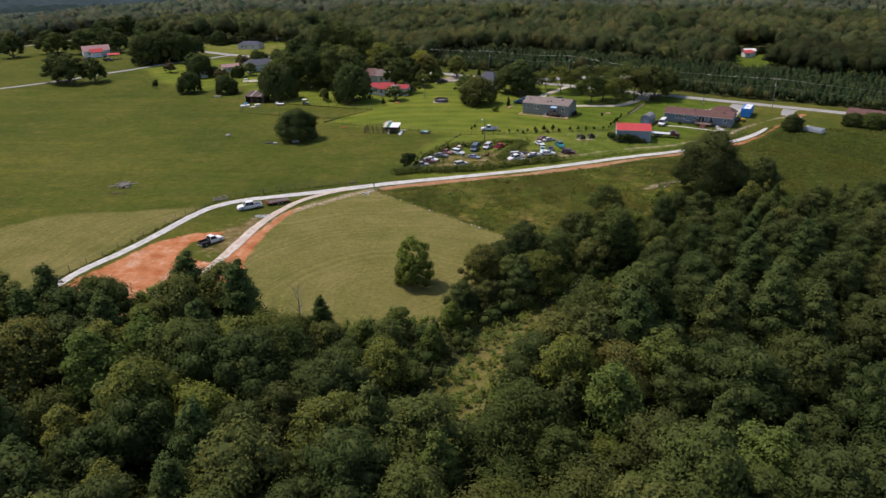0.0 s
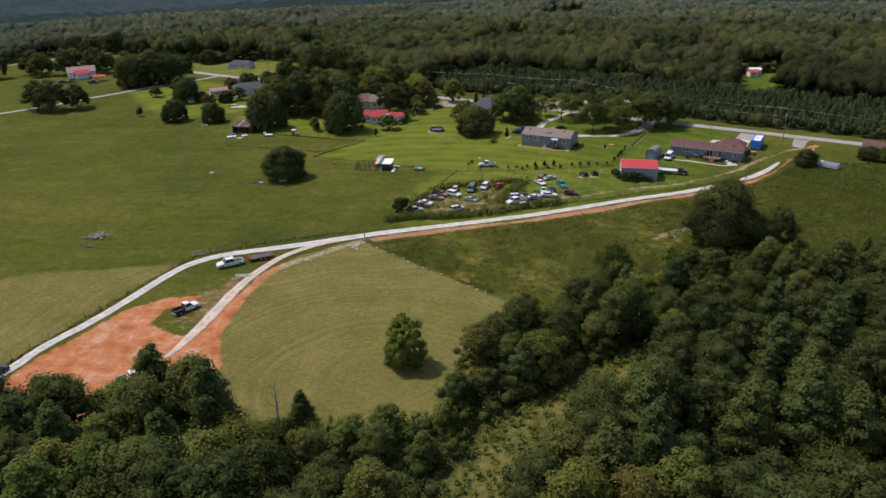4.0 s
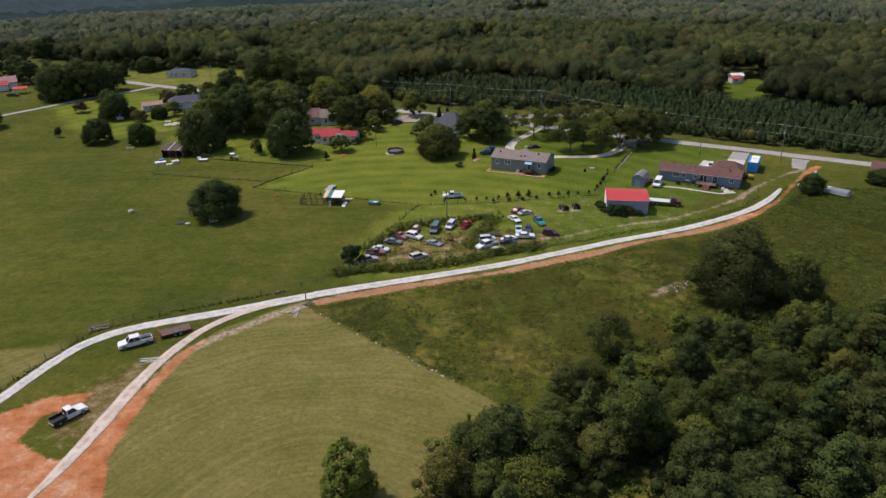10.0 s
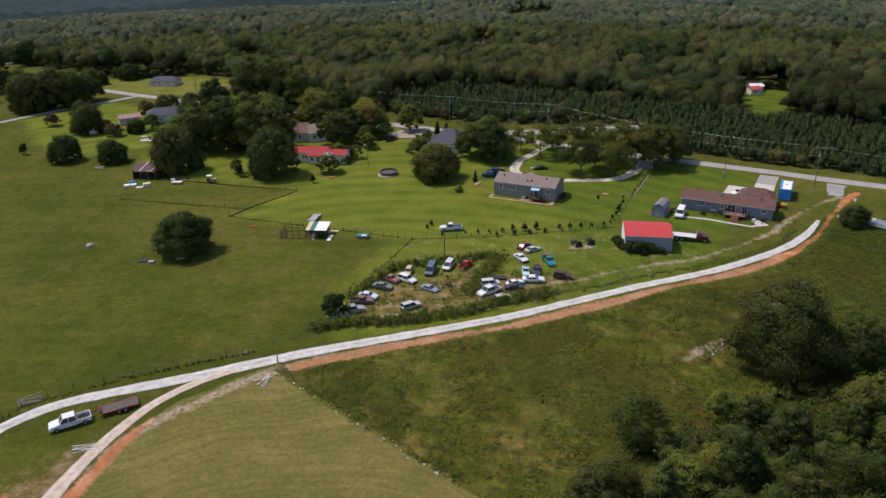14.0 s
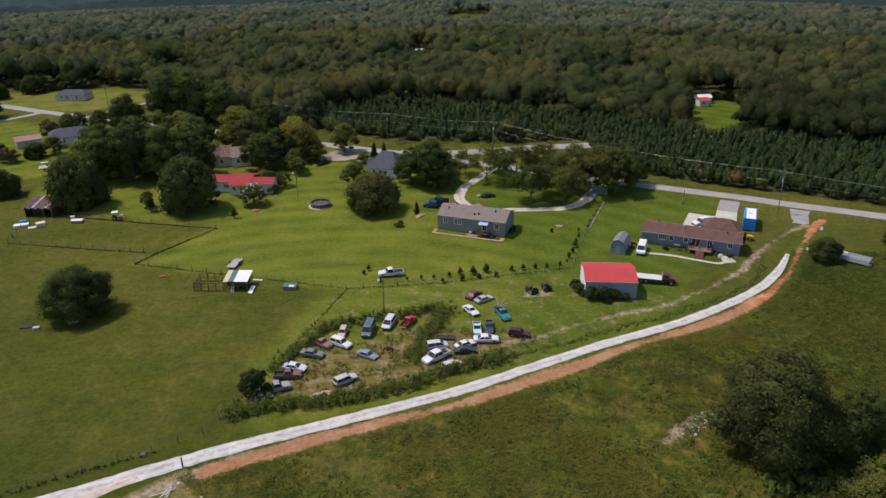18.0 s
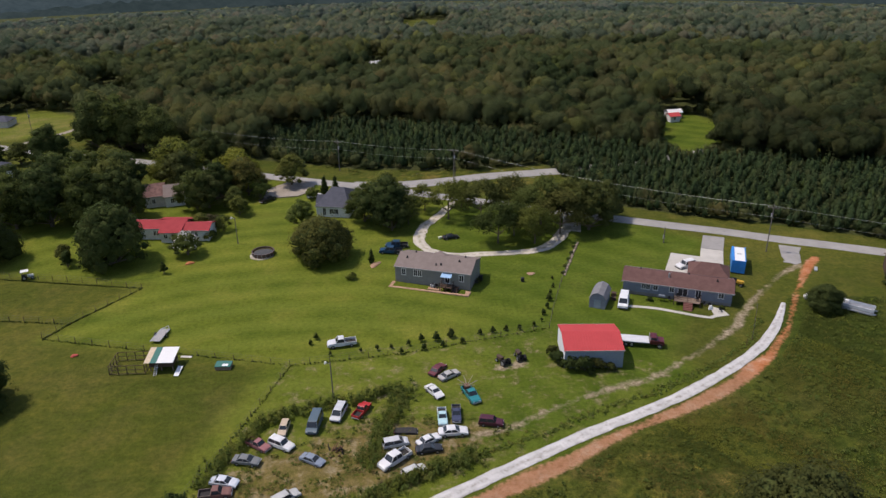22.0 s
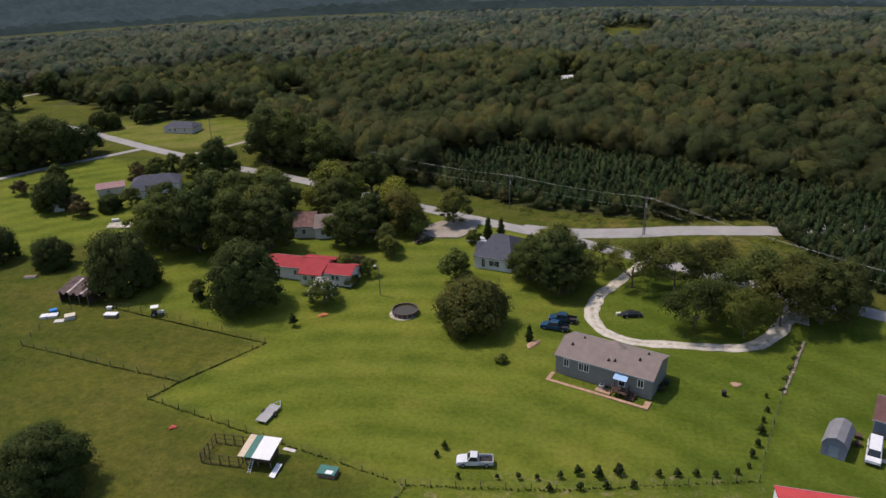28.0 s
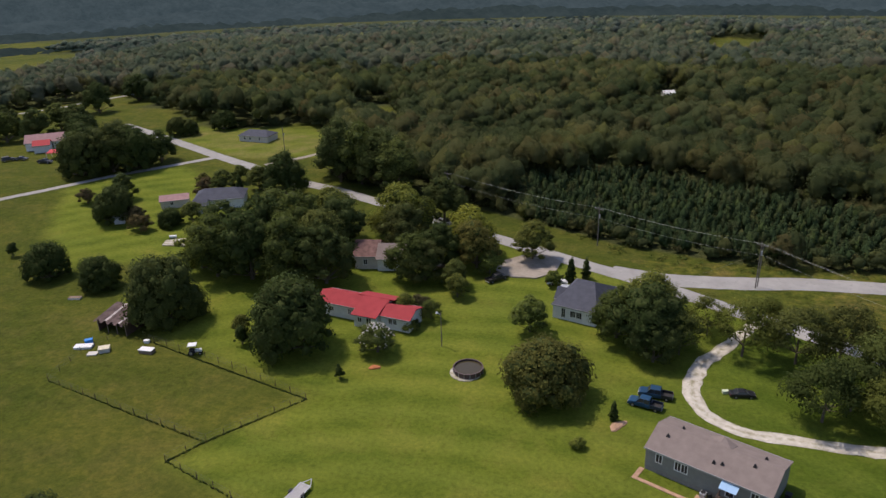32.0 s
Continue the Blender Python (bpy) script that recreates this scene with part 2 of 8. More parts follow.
def line_d(pts, X, Y):
    d = np.full(X.shape, 1e9)
    for (x0, y0), (x1, y1) in zip(pts, pts[1:]):
        ex, ey = x1 - x0, y1 - y0
        t = np.clip(((X - x0) * ex + (Y - y0) * ey) / (ex * ex + ey * ey), 0, 1)
        d = np.minimum(d, np.hypot(X - x0 - t * ex, Y - y0 - t * ey))
    return d


DRIVE = [(70.0, 144.7), (65.7, 138.5), (59.5, 131.2), (52.4, 125.5), (44.3, 120.4), (34.2, 115.0), (21.4, 109.5), (9.7, 103.8), (-2.6, 97.5), (-12.6, 93.4), (-23, 89.6), (-33, 85.8), (-42, 82.0), (-49.5, 78.6)]
CLAY_LINE = [(87.4, 163.8), (85, 161.6), (80, 155.5), (74.7, 148.6), (66, 135.3), (57.7, 126.4), (48.7, 119.7), (39.2, 114.6), (24.5, 108.0), (18.5, 104.6), (7.9, 99.5), (-2.1, 94.2), (-10.7, 91.2), (-18, 88.6), (-26, 85.4), (-33, 82.4), (-38, 80.0)]
TAN_LINE = [(-25, 86), (-34, 82.6), (-41, 79.0), (-45.4, 75.4), (-49.6, 70.9), (-54, 66.5), (-57.4, 61), (-58.6, 54)]
SOIL = [(-67, 52), (-62, 58.5), (-60.6, 50), (-62.4, 39), (-66.5, 41)]
DIRT_PATH = [(82, 161), (75.2, 156.4), (64.7, 146.6), (56.8, 136.9), (49.1, 130.9), (40.1, 125.2), (34.9, 122.2), (26.6, 119.8), (19.6, 116.9), (11.1, 112.3), (4, 110.5)]
UPPER = [(-49.5, 78.6), (-56.5, 75.6), (-64.5, 72.2), (-70.5, 69.1), (-75, 65), (-77.7, 59.5), (-80.2, 50), (-83, 39.6), (-86.6, 29.5), (-88, 22), (-92, 8), (-98, -12), (-104, -40)]
LOWER = [(-46.5, 79.6), (-52, 75.6), (-56.6, 70), (-59.6, 62), (-61, 54), (-61.7, 45.5), (-62.4, 36), (-63.8, 27)]
CLAY_PATCH = [(-66.8, 50.5), (-73.4, 49), (-79.3, 43.6), (-82.3, 34.4), (-85.5, 26.5), (-88, 12), (-82, 4), (-70, 6), (-54, 10), (-53.5, 26), (-58, 37), (-64.5, 34.6), (-72.2, 38.8), (-71.5, 44.5), (-67.5, 46)]
HAY = [(-43, 79.5), (-11, 53.8), (8, 38), (0, 8), (-40, -4), (-58, 2), (-58.5, 30), (-59, 48), (-57.6, 62), (-53.5, 70.5)]
MEADOW = [(-43, 79.5), (-22, 87), (-2, 95.8), (22, 107), (46, 119), (62, 132), (72, 147), (150, 140), (200, 60), (60, 0), (10, 30), (-11, 53.8)]
YARD = [(-98, 178), (-58, 167), (-67.8, 152), (-70.8, 146.4), (-24, 132.6), (22.5, 139.6), (24, 121), (32, 119), (42, 130), (54, 150), (68, 176), (52, 190), (30, 202), (-5, 220), (-48, 238), (-75, 235), (-95, 225), (-118, 208), (-112, 185)]
STUBBLE = [(-78.5, 64), (-82, 52), (-85, 40), (-90, 22), (-101, -10), (-140, -8), (-128, 40), (-108, 58)]
LOT_LAWN = [(-33, 104), (-27, 122), (-24, 134), (22, 141), (40, 124), (12, 106), (-10, 98), (-30, 93)]
FARLAWN = [(-200, 313), (-151, 293), (-118, 300), (-132, 330), (-145, 338), (-196, 330)]
FARCLEAR = [(86, 234), (105, 250), (118, 284), (113, 296), (96, 294), (92, 272), (85, 250)]
FAR_FIELDS = [[(-142, 366), (-128, 366), (-108, 348), (-110, 334), (-124, 350)], [(128, 244), (155, 237), (158, 249), (132, 256)], [(-920, 870), (-650, 790), (-590, 690), (-400, 440), (-410, 370), (-640, 420), (-980, 690)], [(-1080, 1030), (-985, 1030), (-840, 865), (-930, 850), (-1100, 950)], [(-150, 386), (-133, 390), (-114, 360), (-120, 350), (-138, 362)], [(-15, 384), (-4, 384), (-2, 432), (-16, 434)], [(8, 640), (46, 634), (64, 764), (18, 768)], [(66, 735), (110, 732), (120, 862), (70, 862)]]
gx = axis(-118, 112, 1.25, -4200, 4200)
gy = axis(-16, 250, 1.25, -3000, 4600)
GX, GY = np.meshgrid(gx, gy)
GZ = height(GX, GY)
near_zone = (np.abs(GX) < 260) & (GY > -120) & (GY < 330)
GZ = GZ + np.where(near_zone, 0.10 * np.sin(GX / 7.1) * np.sin(GY / 9.3), 0.0)
nx, ny = len(gx), len(gy)
idx = np.arange(nx * ny).reshape(ny, nx)
quad = np.stack([idx[:-1, :-1], idx[:-1, 1:], idx[1:, 1:], idx[1:, :-1]], -1).reshape(-1, 4)
me = bpy.data.meshes.new("ground")
me.vertices.add(nx * ny)
me.vertices.foreach_set("co", np.stack([GX, GY, GZ], -1).astype(np.float32).ravel())
me.loops.add(quad.size)
me.loops.foreach_set("vertex_index", quad.astype(np.int32).ravel())
me.polygons.add(len(quad))
me.polygons.foreach_set("loop_start", np.arange(0, quad.size, 4, dtype=np.int32))
me.update(calc_edges=True)
me.polygons.foreach_set("use_smooth", [True] * len(quad))


def field(name, value, soft=3.0):
    me.attributes.new(name, "FLOAT", "POINT").data.foreach_set("value", np.clip(0.5 + value / (2 * soft), 0, 1).astype(np.float32).ravel())


strip = line_d(CLAY_LINE, GX, GY)
lowr = line_d([(x + 2.4, y - 0.9) for x, y in LOWER[2:]], GX, GY)
clay = np.maximum.reduce([sdf(CLAY_PATCH, GX, GY), np.interp(GX, [40, 62], [1.05, 0.7]) + 0.35 * np.sin(GX / 6.3) - strip, np.interp(GY, [27, 45, 62, 72], [3.2, 1.5, 0.7, -0.6]) - lowr])
field("clay", clay, 2.0)
field("hay", sdf(HAY, GX, GY), 1.6)
VERGE = [(-14, 234), (10, 221), (44, 205), (62, 197), (130, 161), (134, 174), (62, 209), (44, 241), (10, 237)]
field("meadow", np.maximum(sdf(MEADOW, GX, GY), sdf(VERGE, GX, GY)), 1.6)
GLADE = [(-22, -14), (-16, -3), (-12, 8), (-9, 15), (1, 22), (8, 32), (14, 36), (13, 26), (10, 17), (2, 12), (0, 5), (-6, -2), (-12, -22)]
field("stubble", np.maximum(sdf(STUBBLE, GX, GY), np.maximum(np.minimum(sdf(FARLAWN, GX, GY), 0.0), sdf(GLADE, GX, GY))), 3.0)
field("dusty", np.minimum(GX + 45, 52 - GX), 5.0)
field("rank", GX - 50 + 6 * np.sin(GY / 11), 16.0)
# eastern lawn: greener grass, with shade over that side also put into its tone
field("lush_shade", GX - 6 + 5 * np.sin(GY / 13), 14.0)
track = line_d(DIRT_PATH, GX, GY)
LOT = [(-36, 96), (-33, 104), (-27, 110), (-12, 117), (3, 116), (12, 112), (0, 103), (-14, 97), (-26, 93)]
WEST_LAWN = [(-185, 250), (-167, 282), (-118, 250), (-112, 215), (-135, 198), (-160, 215)]
WOOD = [(-110, -6), (-90, 0), (-76, 2), (-69, 6), (-60, 11), (-52, 8), (-44, 4), (-37, 5), (-32, 9), (-24, 11), (-17, 12), (-12, 21), (-12, 31), (-11, 39), (-8, 42), (-1, 40), (5, 46), (11, 49), (18, 53), (27, 58), (36, 65), (50, 71), (70, 77), (110, 92), (150, 60), (120, -30), (60, -60), (-30, -64), (-100, -50)]
OPEN_LAND = [(-470, 60), (-330, 150), (-280, 200), (-290, 262), (-315, 320), (-318, 350), (-302, 372), (-290, 400), (-206, 345), (-182, 331), (-150, 342), (-130, 335), (-116, 303), (-106, 277), (-60, 262), (-16, 243), (10, 237), (43, 240), (45, 229), (54, 201), (68, 193), (90, 183), (130, 161), (230, 110), (230, 40), (130, -60), (-140, -80), (-470, -80)]
field("wood", np.maximum(np.minimum(sdf(WOOD, GX, GY), -sdf(GLADE, GX, GY)), np.minimum.reduce([-sdf(OPEN_LAND, GX, GY), -sdf(FARCLEAR, GX, GY)] + [-sdf(q, GX, GY) for q in FAR_FIELDS])), 2.5)
field("yard", np.maximum.reduce([sdf(YARD, GX, GY), sdf(FARCLEAR, GX, GY), sdf(LOT_LAWN, GX, GY) + 4, sdf(WEST_LAWN, GX, GY), sdf(FARLAWN, GX, GY)]), 6.0)
field("bare", np.maximum.reduce([sdf(LOT, GX, GY) - 1.5, sdf(SOIL, GX, GY) + 0.5, np.minimum(sdf(LOT_LAWN, GX, GY), 0.0) - 1.9]), 5.0)
field("track", np.maximum.reduce([0.45 + 0.25 * np.sin(GX / 4.1) - track, 0.95 - line_d(TAN_LINE, GX, GY), 1.7 - np.hypot((GX - 28.5) * 0.75 - (GY - 87.1) * 0.5, (GY - 87.1) * 1.2 - (GX - 28.5) * 0.7), 1.5 - np.hypot(GX - 14.8, (GY - 129.0) * 1.3), 1.3 - np.hypot(GX - 12.0, (GY - 128.2) * 1.3)]), 1.6)
ground = new("ground", me)
tagged(ground, "rolling pasture and lawn with mown, weedy and bare patches", "ground", kind="structure")

m, n, l, b = mat("turf", 0.95, 0, 0.03)
geo = n.new("ShaderNodeNewGeometry").outputs["Position"]


def attr(name):
    a = n.new("ShaderNodeAttribute")
    a.attribute_name = name
    return a.outputs["Fac"]


def edge(value, noise_fac, amount, width=0.06):
    v = calc(n, l, "ADD", value, calc(n, l, "MULTIPLY", calc(n, l, "SUBTRACT", noise_fac, 0.5), amount))
    mr = n.new("ShaderNodeMapRange")
    mr.interpolation_type = "SMOOTHSTEP"
    mr.inputs["From Min"].default_value, mr.inputs["From Max"].default_value = 0.5 - width, 0.5 + width
    l.new(v, mr.inputs["Value"])
    return mr.outputs["Result"]


big = tex_noise(n, l, 0.018, 5.0, 0.6, geo)
mid = tex_noise(n, l, 0.11, 5.0, 0.65, geo)
fine = tex_noise(n, l, 1.3, 6.0, 0.7, geo)
blade = tex_noise(n, l, 7.0, 4.0, 0.7, geo)
pasture = ramp(n, l, big, [(0.30, (0.046, 0.062, 0.011)), (0.50, (0.069, 0.082, 0.014)), (0.70, (0.100, 0.102, 0.021))])
pasture = mix(n, l, calc(n, l, "MULTIPLY", ramp(n, l, mid, [(0.45, (0, 0, 0)), (0.72, (1, 1, 1))]), 0.55), pasture, (0.114, 0.101, 0.028))
mps = n.new("ShaderNodeMapping")
mps.inputs["Scale"].default_value = (0.22, 1.0, 1.0)
mps.inputs["Rotation"].default_value = (0, 0, radians(-14))
l.new(geo, mps.inputs["Vector"])
streak = tex_noise(n, l, 0.13, 4.0, 0.6, mps.outputs["Vector"])
pasture = mix(n, l, 1.0, pasture, ramp(n, l, streak, [(0.32, (0.86, 0.90, 0.86)), (0.5, (1.0, 1.0, 1.0)), (0.68, (1.16, 1.10, 1.03))]), "MULTIPLY")
tuft = tex_noise(n, l, 0.42, 6.0, 0.72, geo)
pasture = mix(n, l, 1.0, pasture, ramp(n, l, tuft, [(0.34, (0.80, 0.86, 0.80)), (0.5, (1.04, 1.05, 1.0)), (0.66, (1.34, 1.24, 1.15))]), "MULTIPLY")
lawn = ramp(n, l, mid, [(0.25, (0.070, 0.100, 0.013)), (0.5, (0.111, 0.141, 0.018)), (0.75, (0.172, 0.174, 0.031))])
wav = n.new("ShaderNodeTexWave")
wav.inputs["Scale"].default_value, wav.inputs["Distortion"].default_value, wav.inputs["Detail"].default_value = 0.045, 5.0, 3.0
wav.inputs["Detail Scale"].default_value = 0.3
wav.wave_type, wav.rings_direction = "RINGS", "Z"
mp = n.new("ShaderNodeMapping")
mp.inputs["Location"].default_value = (25, -95, 0)
l.new(geo, mp.inputs["Vector"])
l.new(mp.outputs["Vector"], wav.inputs["Vector"])
lawn = mix(n, l, calc(n, l, "MULTIPLY", wav.outputs["Fac"], 0.42), lawn, (0.180, 0.204, 0.032))
lawn = mix(n, l, 1.0, lawn, ramp(n, l, streak, [(0.32, (0.82, 0.88, 0.85)), (0.68, (1.14, 1.08, 1.05))]), "MULTIPLY")
hayc = ramp(n, l, mid, [(0.25, (0.112, 0.114, 0.029)), (0.5, (0.160, 0.144, 0.046)), (0.8, (0.222, 0.182, 0.072))])
wob = n.new("ShaderNodeVectorMath")
wob.operation = "MULTIPLY_ADD"
wcol = n.new("ShaderNodeTexNoise")
wcol.inputs["Scale"].default_value = 0.03
l.new(geo, wcol.inputs["Vector"])
l.new(wcol.outputs["Color"], wob.inputs[0])
wob.inputs[1].default_value = (15, 15, 0)
l.new(geo, wob.inputs[2])
swath = n.new("ShaderNodeVectorMath")
swath.operation = "DISTANCE"
l.new(wob.outputs["Vector"], swath.inputs[0])
swath.inputs[1].default_value = (-20, 30, 0)
lines = n.new("ShaderNodeTexNoise")
lines.noise_dimensions = "1D"
lines.inputs["Scale"].default_value, lines.inputs["Detail"].default_value, lines.inputs["Roughness"].default_value = 0.8, 5.0, 0.7
l.new(swath.outputs["Value"], lines.inputs["W"])
rows_ = calc(n, l, "ADD", calc(n, l, "MULTIPLY", lines.outputs["Fac"], 0.6), calc(n, l, "MULTIPLY", tuft, 0.4))
hayc = mix(n, l, 1.0, hayc, ramp(n, l, rows_, [(0.36, (0.84, 0.88, 0.82)), (0.5, (0.98, 0.99, 0.96)), (0.64, (1.18, 1.14, 1.12))]), "MULTIPLY")
weed = ramp(n, l, mid, [(0.28, (0.050, 0.068, 0.012)), (0.46, (0.082, 0.089, 0.017)), (0.60, (0.120, 0.101, 0.029)), (0.80, (0.165, 0.124, 0.050))])
weed = mix(n, l, 1.0, weed, ramp(n, l, tuft, [(0.36, (0.45, 0.55, 0.45)), (0.5, (0.95, 0.98, 0.9)), (0.64, (1.7, 1.5, 1.3))]), "MULTIPLY")
weed = mix(n, l, calc(n, l, "MULTIPLY", ramp(n, l, big, [(0.45, (0, 0, 0)), (0.62, (1, 1, 1))]), 0.75), weed, (0.080, 0.104, 0.018))
clayc = ramp(n, l, tex_noise(n, l, 0.22, 7.0, 0.75, geo), [(0.26, (0.25, 0.080, 0.030)), (0.42, (0.40, 0.142, 0.056)), (0.54, (0.47, 0.205, 0.100)), (0.66, (0.55, 0.345, 0.230)), (0.80, (0.28, 0.19, 0.075))])
clayc = mix(n, l, 1.0, clayc, ramp(n, l, tuft, [(0.36, (0.84, 0.82, 0.80)), (0.5, (1.0, 1.0, 1.0)), (0.66, (1.10, 1.12, 1.14))]), "MULTIPLY")
# darkens the eastern lawn for greener grass and painted-in shade
lawn = mix(n, l, edge(attr("lush_shade"), mid, 0.5, 0.4), lawn, mix(n, l, 1.0, lawn, (0.68, 0.78, 0.74), "MULTIPLY"))
clayc = mix(n, l, calc(n, l, "MULTIPLY", edge(attr("dusty"), mid, 0.5, 0.3), 0.55), clayc, ramp(n, l, fine, [(0.35, (0.20, 0.135, 0.075)), (0.65, (0.37, 0.24, 0.15))]))
col = mix(n, l, edge(attr("yard"), mid, 0.45, 0.28), pasture, lawn)
col = mix(n, l, edge(attr("stubble"), mid, 0.5, 0.2), col, hayc)
weed = mix(n, l, calc(n, l, "MULTIPLY", edge(attr("rank"), mid, 0.8, 0.4), 0.7), weed, mix(n, l, 1.0, ramp(n, l, tuft, [(0.36, (0.45, 0.52, 0.45)), (0.5, (0.95, 0.98, 0.9)), (0.64, (1.6, 1.5, 1.3))]), (0.036, 0.055, 0.010), "MULTIPLY"))
col = mix(n, l, edge(attr("meadow"), mid, 0.3, 0.08), col, weed)
col = mix(n, l, edge(attr("hay"), mid, 0.3, 0.08), col, hayc)
litter = ramp(n, l, fine, [(0.3, (0.038, 0.047, 0.017)), (0.7, (0.080, 0.086, 0.032))])
col = mix(n, l, edge(attr("wood"), mid, 0.6, 0.2), col, litter)
col = mix(n, l, calc(n, l, "MULTIPLY", edge(attr("bare"), tuft, 1.6, 0.22), 0.75), col, ramp(n, l, tuft, [(0.35, (0.115, 0.095, 0.027)), (0.52, (0.195, 0.132, 0.060)), (0.66, (0.33, 0.255, 0.17))]))
col = mix(n, l, calc(n, l, "MULTIPLY", edge(attr("track"), tuft, 1.0, 0.18), 0.92), col, ramp(n, l, fine, [(0.35, (0.21, 0.16, 0.09)), (0.65, (0.40, 0.33, 0.24))]))
grain = ramp(n, l, calc(n, l, "ADD", calc(n, l, "MULTIPLY", fine, 0.6), calc(n, l, "MULTIPLY", blade, 0.4)), [(0.3, (0.55, 0.58, 0.55)), (0.5, (1.0, 1.0, 1.0)), (0.72, (1.45, 1.38, 1.3))])
col = mix(n, l, 1.0, col, grain, "MULTIPLY")
col = mix(n, l, edge(attr("clay"), calc(n, l, "ADD", calc(n, l, "MULTIPLY", mid, 0.5), calc(n, l, "MULTIPLY", fine, 0.5)), 0.9, 0.10), col, clayc)
l.new(col, b.inputs["Base Color"])
bump(n, l, b, calc(n, l, "ADD", fine, calc(n, l, "MULTIPLY", blade, 0.5)), 0.8, 0.35)
me.materials.append(m)

# ---- roads ----
def road_mat(name, lo, hi, spots, scale=0.5, marks=False):
    m, n, l, b = mat(name, 0.9, 0, 0.15)
    p = n.new("ShaderNodeNewGeometry").outputs["Position"]
    f, g, h = tex_noise(n, l, scale, 5, 0.65, p), tex_noise(n, l, 6.0, 4, 0.7, p), tex_noise(n, l, 0.9, 5, 0.7, p)
    c = ramp(n, l, f, [(0.3, lo), (0.65, hi)])
    c = mix(n, l, ramp(n, l, h, [(0.56, (0, 0, 0)), (0.70, (0.8, 0.8, 0.8))]), c, spots)
    c = mix(n, l, calc(n, l, "MULTIPLY", g, 0.3), c, lo)
    if marks:
        a = n.new("ShaderNodeAttribute")
        a.attribute_name = "across"
        mid_ = ramp(n, l, calc(n, l, "ABSOLUTE", a.outputs["Fac"]), [(0.0, (1, 1, 1)), (0.13, (0.55, 0.55, 0.55)), (0.22, (0, 0, 0)), (0.36, (0.1, 0.1, 0.1)), (0.47, (1, 1, 1))])
        w = calc(n, l, "MULTIPLY", mid_, ramp(n, l, tex_noise(n, l, 0.7, 5, 0.7, p), [(0.42, (0, 0, 0)), (0.62, (1, 1, 1))]))
        c = mix(n, l, calc(n, l, "MULTIPLY", w, 0.8), c, spots)
    l.new(c, b.inputs["Base Color"])
    bump(n, l, b, g, 0.6, 0.04)
    return m


M["gravel"] = road_mat("white_gravel", (0.41, 0.40, 0.38), (0.60, 0.585, 0.56), (0.24, 0.22, 0.18), 0.5, True)
M["spur"] = road_mat("clay_stained_gravel", (0.40, 0.335, 0.275), (0.60, 0.535, 0.465), (0.36, 0.21, 0.13), 0.4, True)
M["forecourt"] = road_mat("brown_forecourt_gravel", (0.24, 0.205, 0.165), (0.36, 0.315, 0.26), (0.20, 0.165, 0.11), 0.4)
M["asphalt"] = road_mat("worn_asphalt", (0.25, 0.24, 0.222), (0.345, 0.33, 0.305), (0.20, 0.19, 0.175), 0.2)
M["limestone"] = road_mat("loop_gravel", (0.40, 0.36, 0.29), (0.62, 0.58, 0.50), (0.20, 0.18, 0.09), 0.5, True)
M["concrete"] = road_mat("pale_concrete", (0.42, 0.395, 0.345), (0.52, 0.495, 0.44), (0.34, 0.32, 0.27), 0.3)


def smooth_line(pts, step=1.5):
    P = [Vector((*p, 0)) for p in pts]
    out = []
    for k in range(len(P) - 1):
        a, b_, c, d = P[max(k - 1, 0)], P[k], P[k + 1], P[min(k + 2, len(P) - 1)]
        cnt = max(1, int((c - b_).length / step))
        for q in range(cnt):
            t = q / cnt
            out.append(0.5 * ((2 * b_) + (c - a) * t + (2 * a - 5 * b_ + 4 * c - d) * t * t + (3 * b_ - a - 3 * c + d) * t ** 3))
    out.append(P[-1])
    return out


def strip_road(name, pts, width, material, label, category, rise=0.06, ragged=0.045, seed=1):
    """A crowned bed that follows its line, with ragged shoulders that run down into the turf."""
    r = random.Random(seed)
    line = smooth_line(pts)
    vs, fs = [], []
    for k, p in enumerate(line):
        t = (line[min(k + 1, len(line) - 1)] - line[max(k - 1, 0)]).normalized()
        s = Vector((t.y, -t.x, 0))
        f_ = k / (len(line) - 1)
        w = float(np.interp(f_ * (len(width) - 1), range(len(width)), width)) if isinstance(width, (list, tuple)) else width
        for u, z in ((-0.5, -0.10), (-0.40, 0.8), (0, 1.0), (0.40, 0.8), (0.5, -0.10)):
            j = r.uniform(-ragged, ragged) * w if abs(u) > 0.3 else 0
            q = p + s * (u * w + j)
            vs.append((q.x, q.y, float(height(q.x, q.y)) + rise * z + 0.06 + (0.10 * math.sin(q.x / 7.1) * math.sin(q.y / 9.3) if abs(q.x) < 259 and -119 < q.y < 329 else 0)))
    for k in range(len(line) - 1):
        for c in range(4):
            fs.append((k * 5 + c, k * 5 + c + 1, k * 5 + c + 6, k * 5 + c + 5))
    ob = link_mesh(name, vs, fs, material, smooth=True)
    ob.data.attributes.new("across", "FLOAT", "POINT").data.foreach_set("value", np.tile([-0.5, -0.40, 0.0, 0.40, 0.5], len(line)).astype(np.float32))
    return tagged(ob, label, category, kind="structure")


